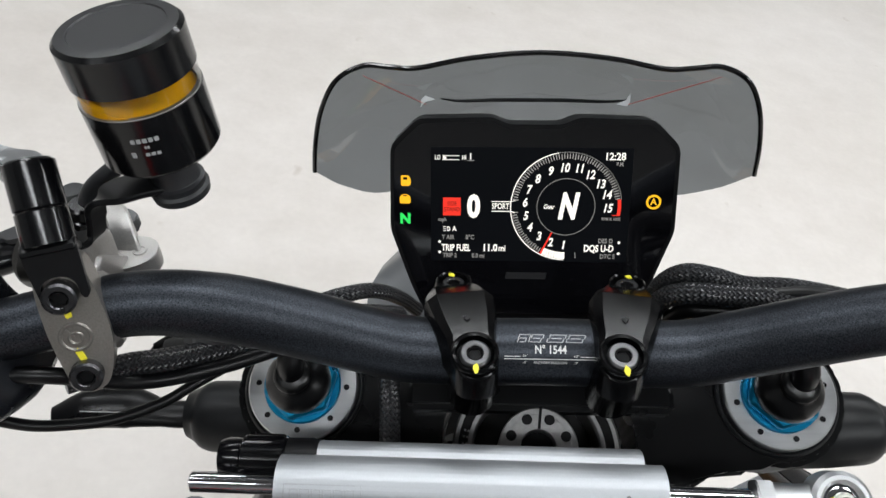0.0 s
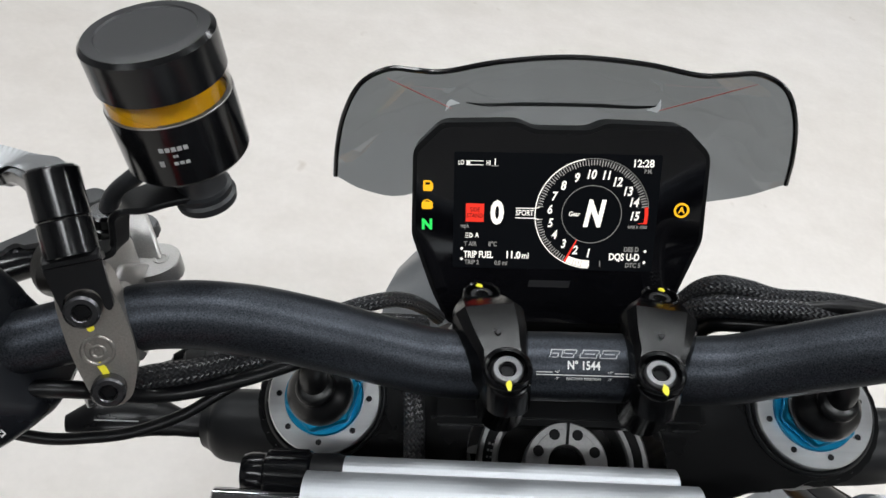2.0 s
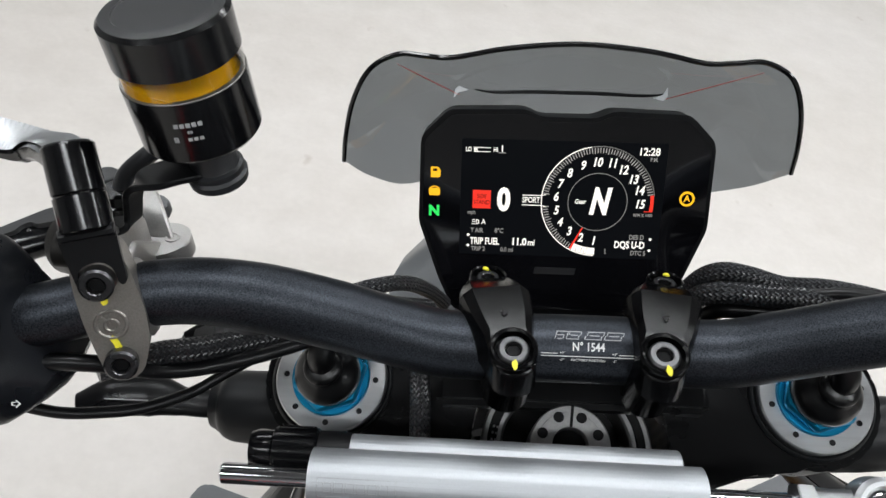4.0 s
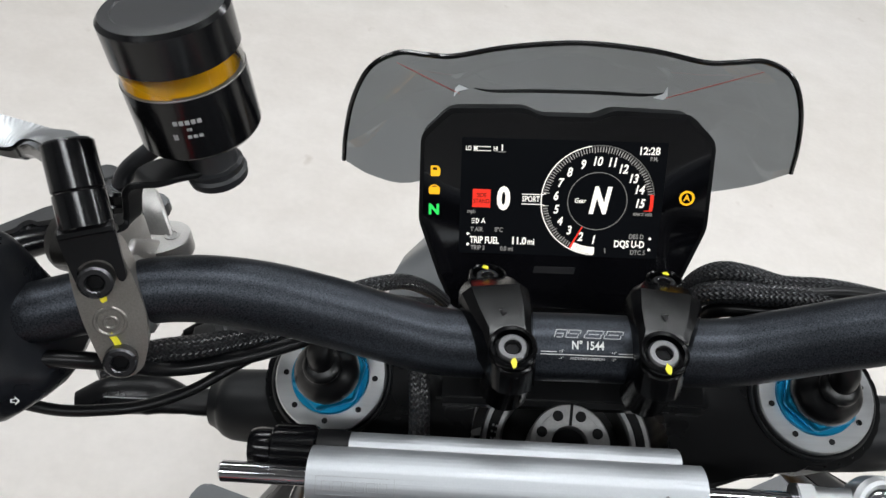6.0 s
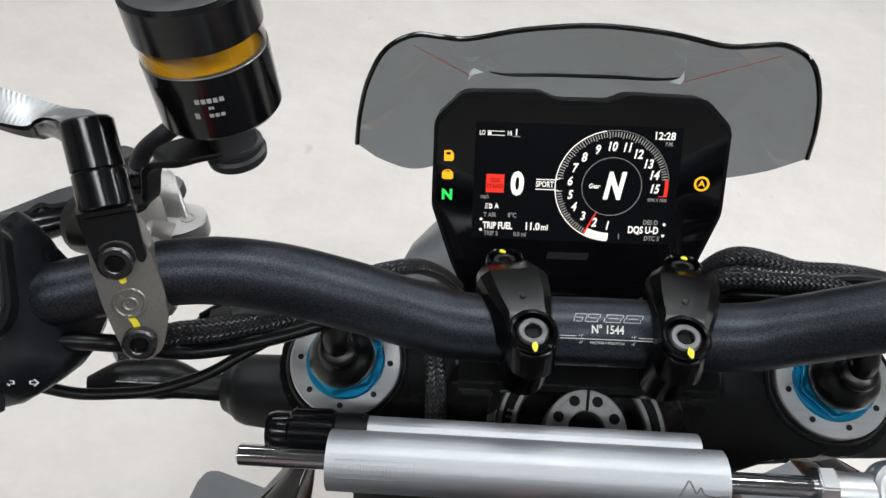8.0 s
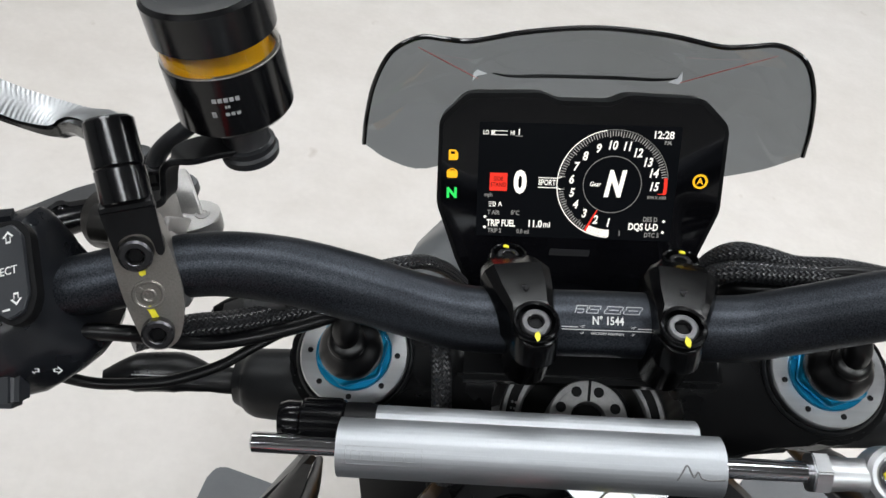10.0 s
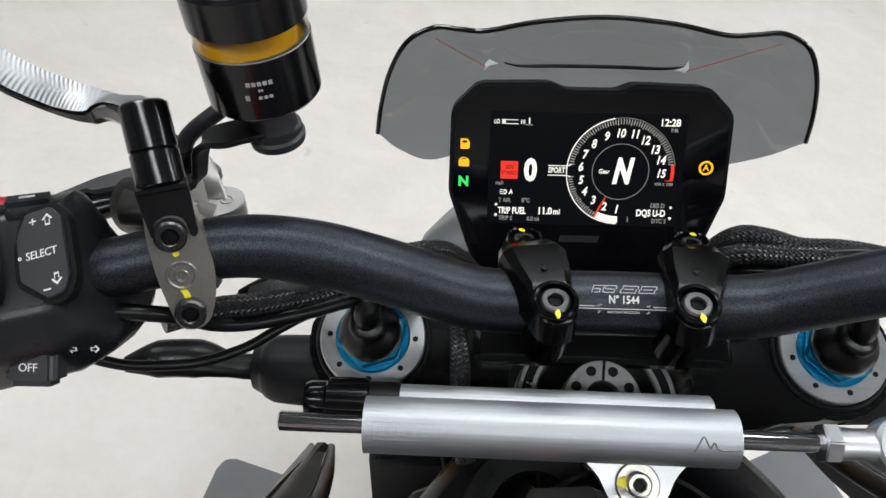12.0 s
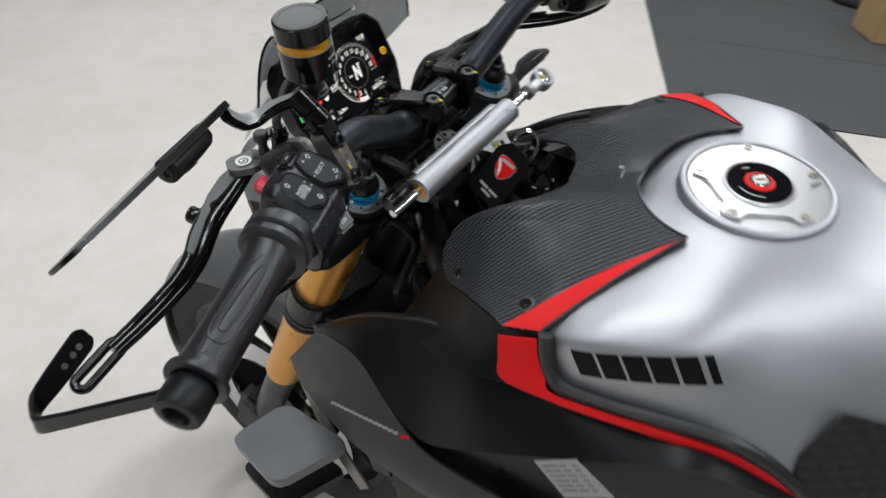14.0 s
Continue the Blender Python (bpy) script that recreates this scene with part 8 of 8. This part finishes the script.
bm = bmesh.new()
box(bm, (0.0028, 0.0130, 0.0003), FM @ pose(0.0095, -0.0004, 0.0006, 0, 0, 6), 0)
part("shield_bar", bm, M_GREYPRINT, keys, "plain pale bar", smooth=0)
for x, w, yy in ((-0.0190, 0.0092, 0.0058), (-0.0190, 0.0092, -0.0050), (-0.0232, 0.0100, 0.0002)):
    bm = bmesh.new()
    box(bm, (0.0022, w, 0.0003), FM @ Matrix.Translation((x, yy, -0.0004)), 0)
    part("print_bar", bm, M_GREYPRINT, keys, "plain pale bar", smooth=0)
bm = bmesh.new()
fob_end = FM @ Vector((0.022, 0.0, -0.001))
tube(bm, [fob_end, fob_end.lerp(ring_at, 0.4) + fob_n * 0.004, fob_end.lerp(ring_at, 0.8) + fob_n * 0.003, ring_at + fob_n * -0.004], [0.0085, 0.0080, 0.0070, 0.0060], 16, 5, flat=0.4, up=fob_n)
part("strap", bm, M_SATIN, keys, "black leather loop")
bm = bmesh.new()
loop = [ring_at + 0.0135 * (math.cos(a) * Vector((0.85, -0.45, 0.2)).normalized() + math.sin(a) * Vector((0.25, 0.5, 0.85)).normalized()) for a in np.linspace(0, 2 * math.pi, 33)]
tube(bm, loop, 0.0010, 10, 1)
tube(bm, [p + Vector((0.001, 0.001, 0.0016)) for p in loop], 0.0009, 10, 1)
part("split_ring", bm, M_CHROME, keys, "steel split ring")
bm = bmesh.new()
kz = STEER
prism(bm, rounded([(-0.011, 0.0), (0.011, 0.0), (0.014, 0.016), (0.008, 0.028), (-0.008, 0.028), (-0.014, 0.016)], 0.006), 0.0075, axes(IGN @ Vector((0.0, 0.00375, 0.0150)), SX, Vector((0, -math.cos(RAKE), -math.sin(RAKE)))) @ pose(0, 0, 0, 0, 0, 0), 0.0016, 2)
part("key_head", bm, M_GLOSS, keys, "black key head")
bm = bmesh.new()
box(bm, (0.0065, 0.0022, 0.016), IGN @ Matrix.Translation((0, 0, 0.0130)), 0.0004)
part("key_blade", bm, M_STEEL, keys)
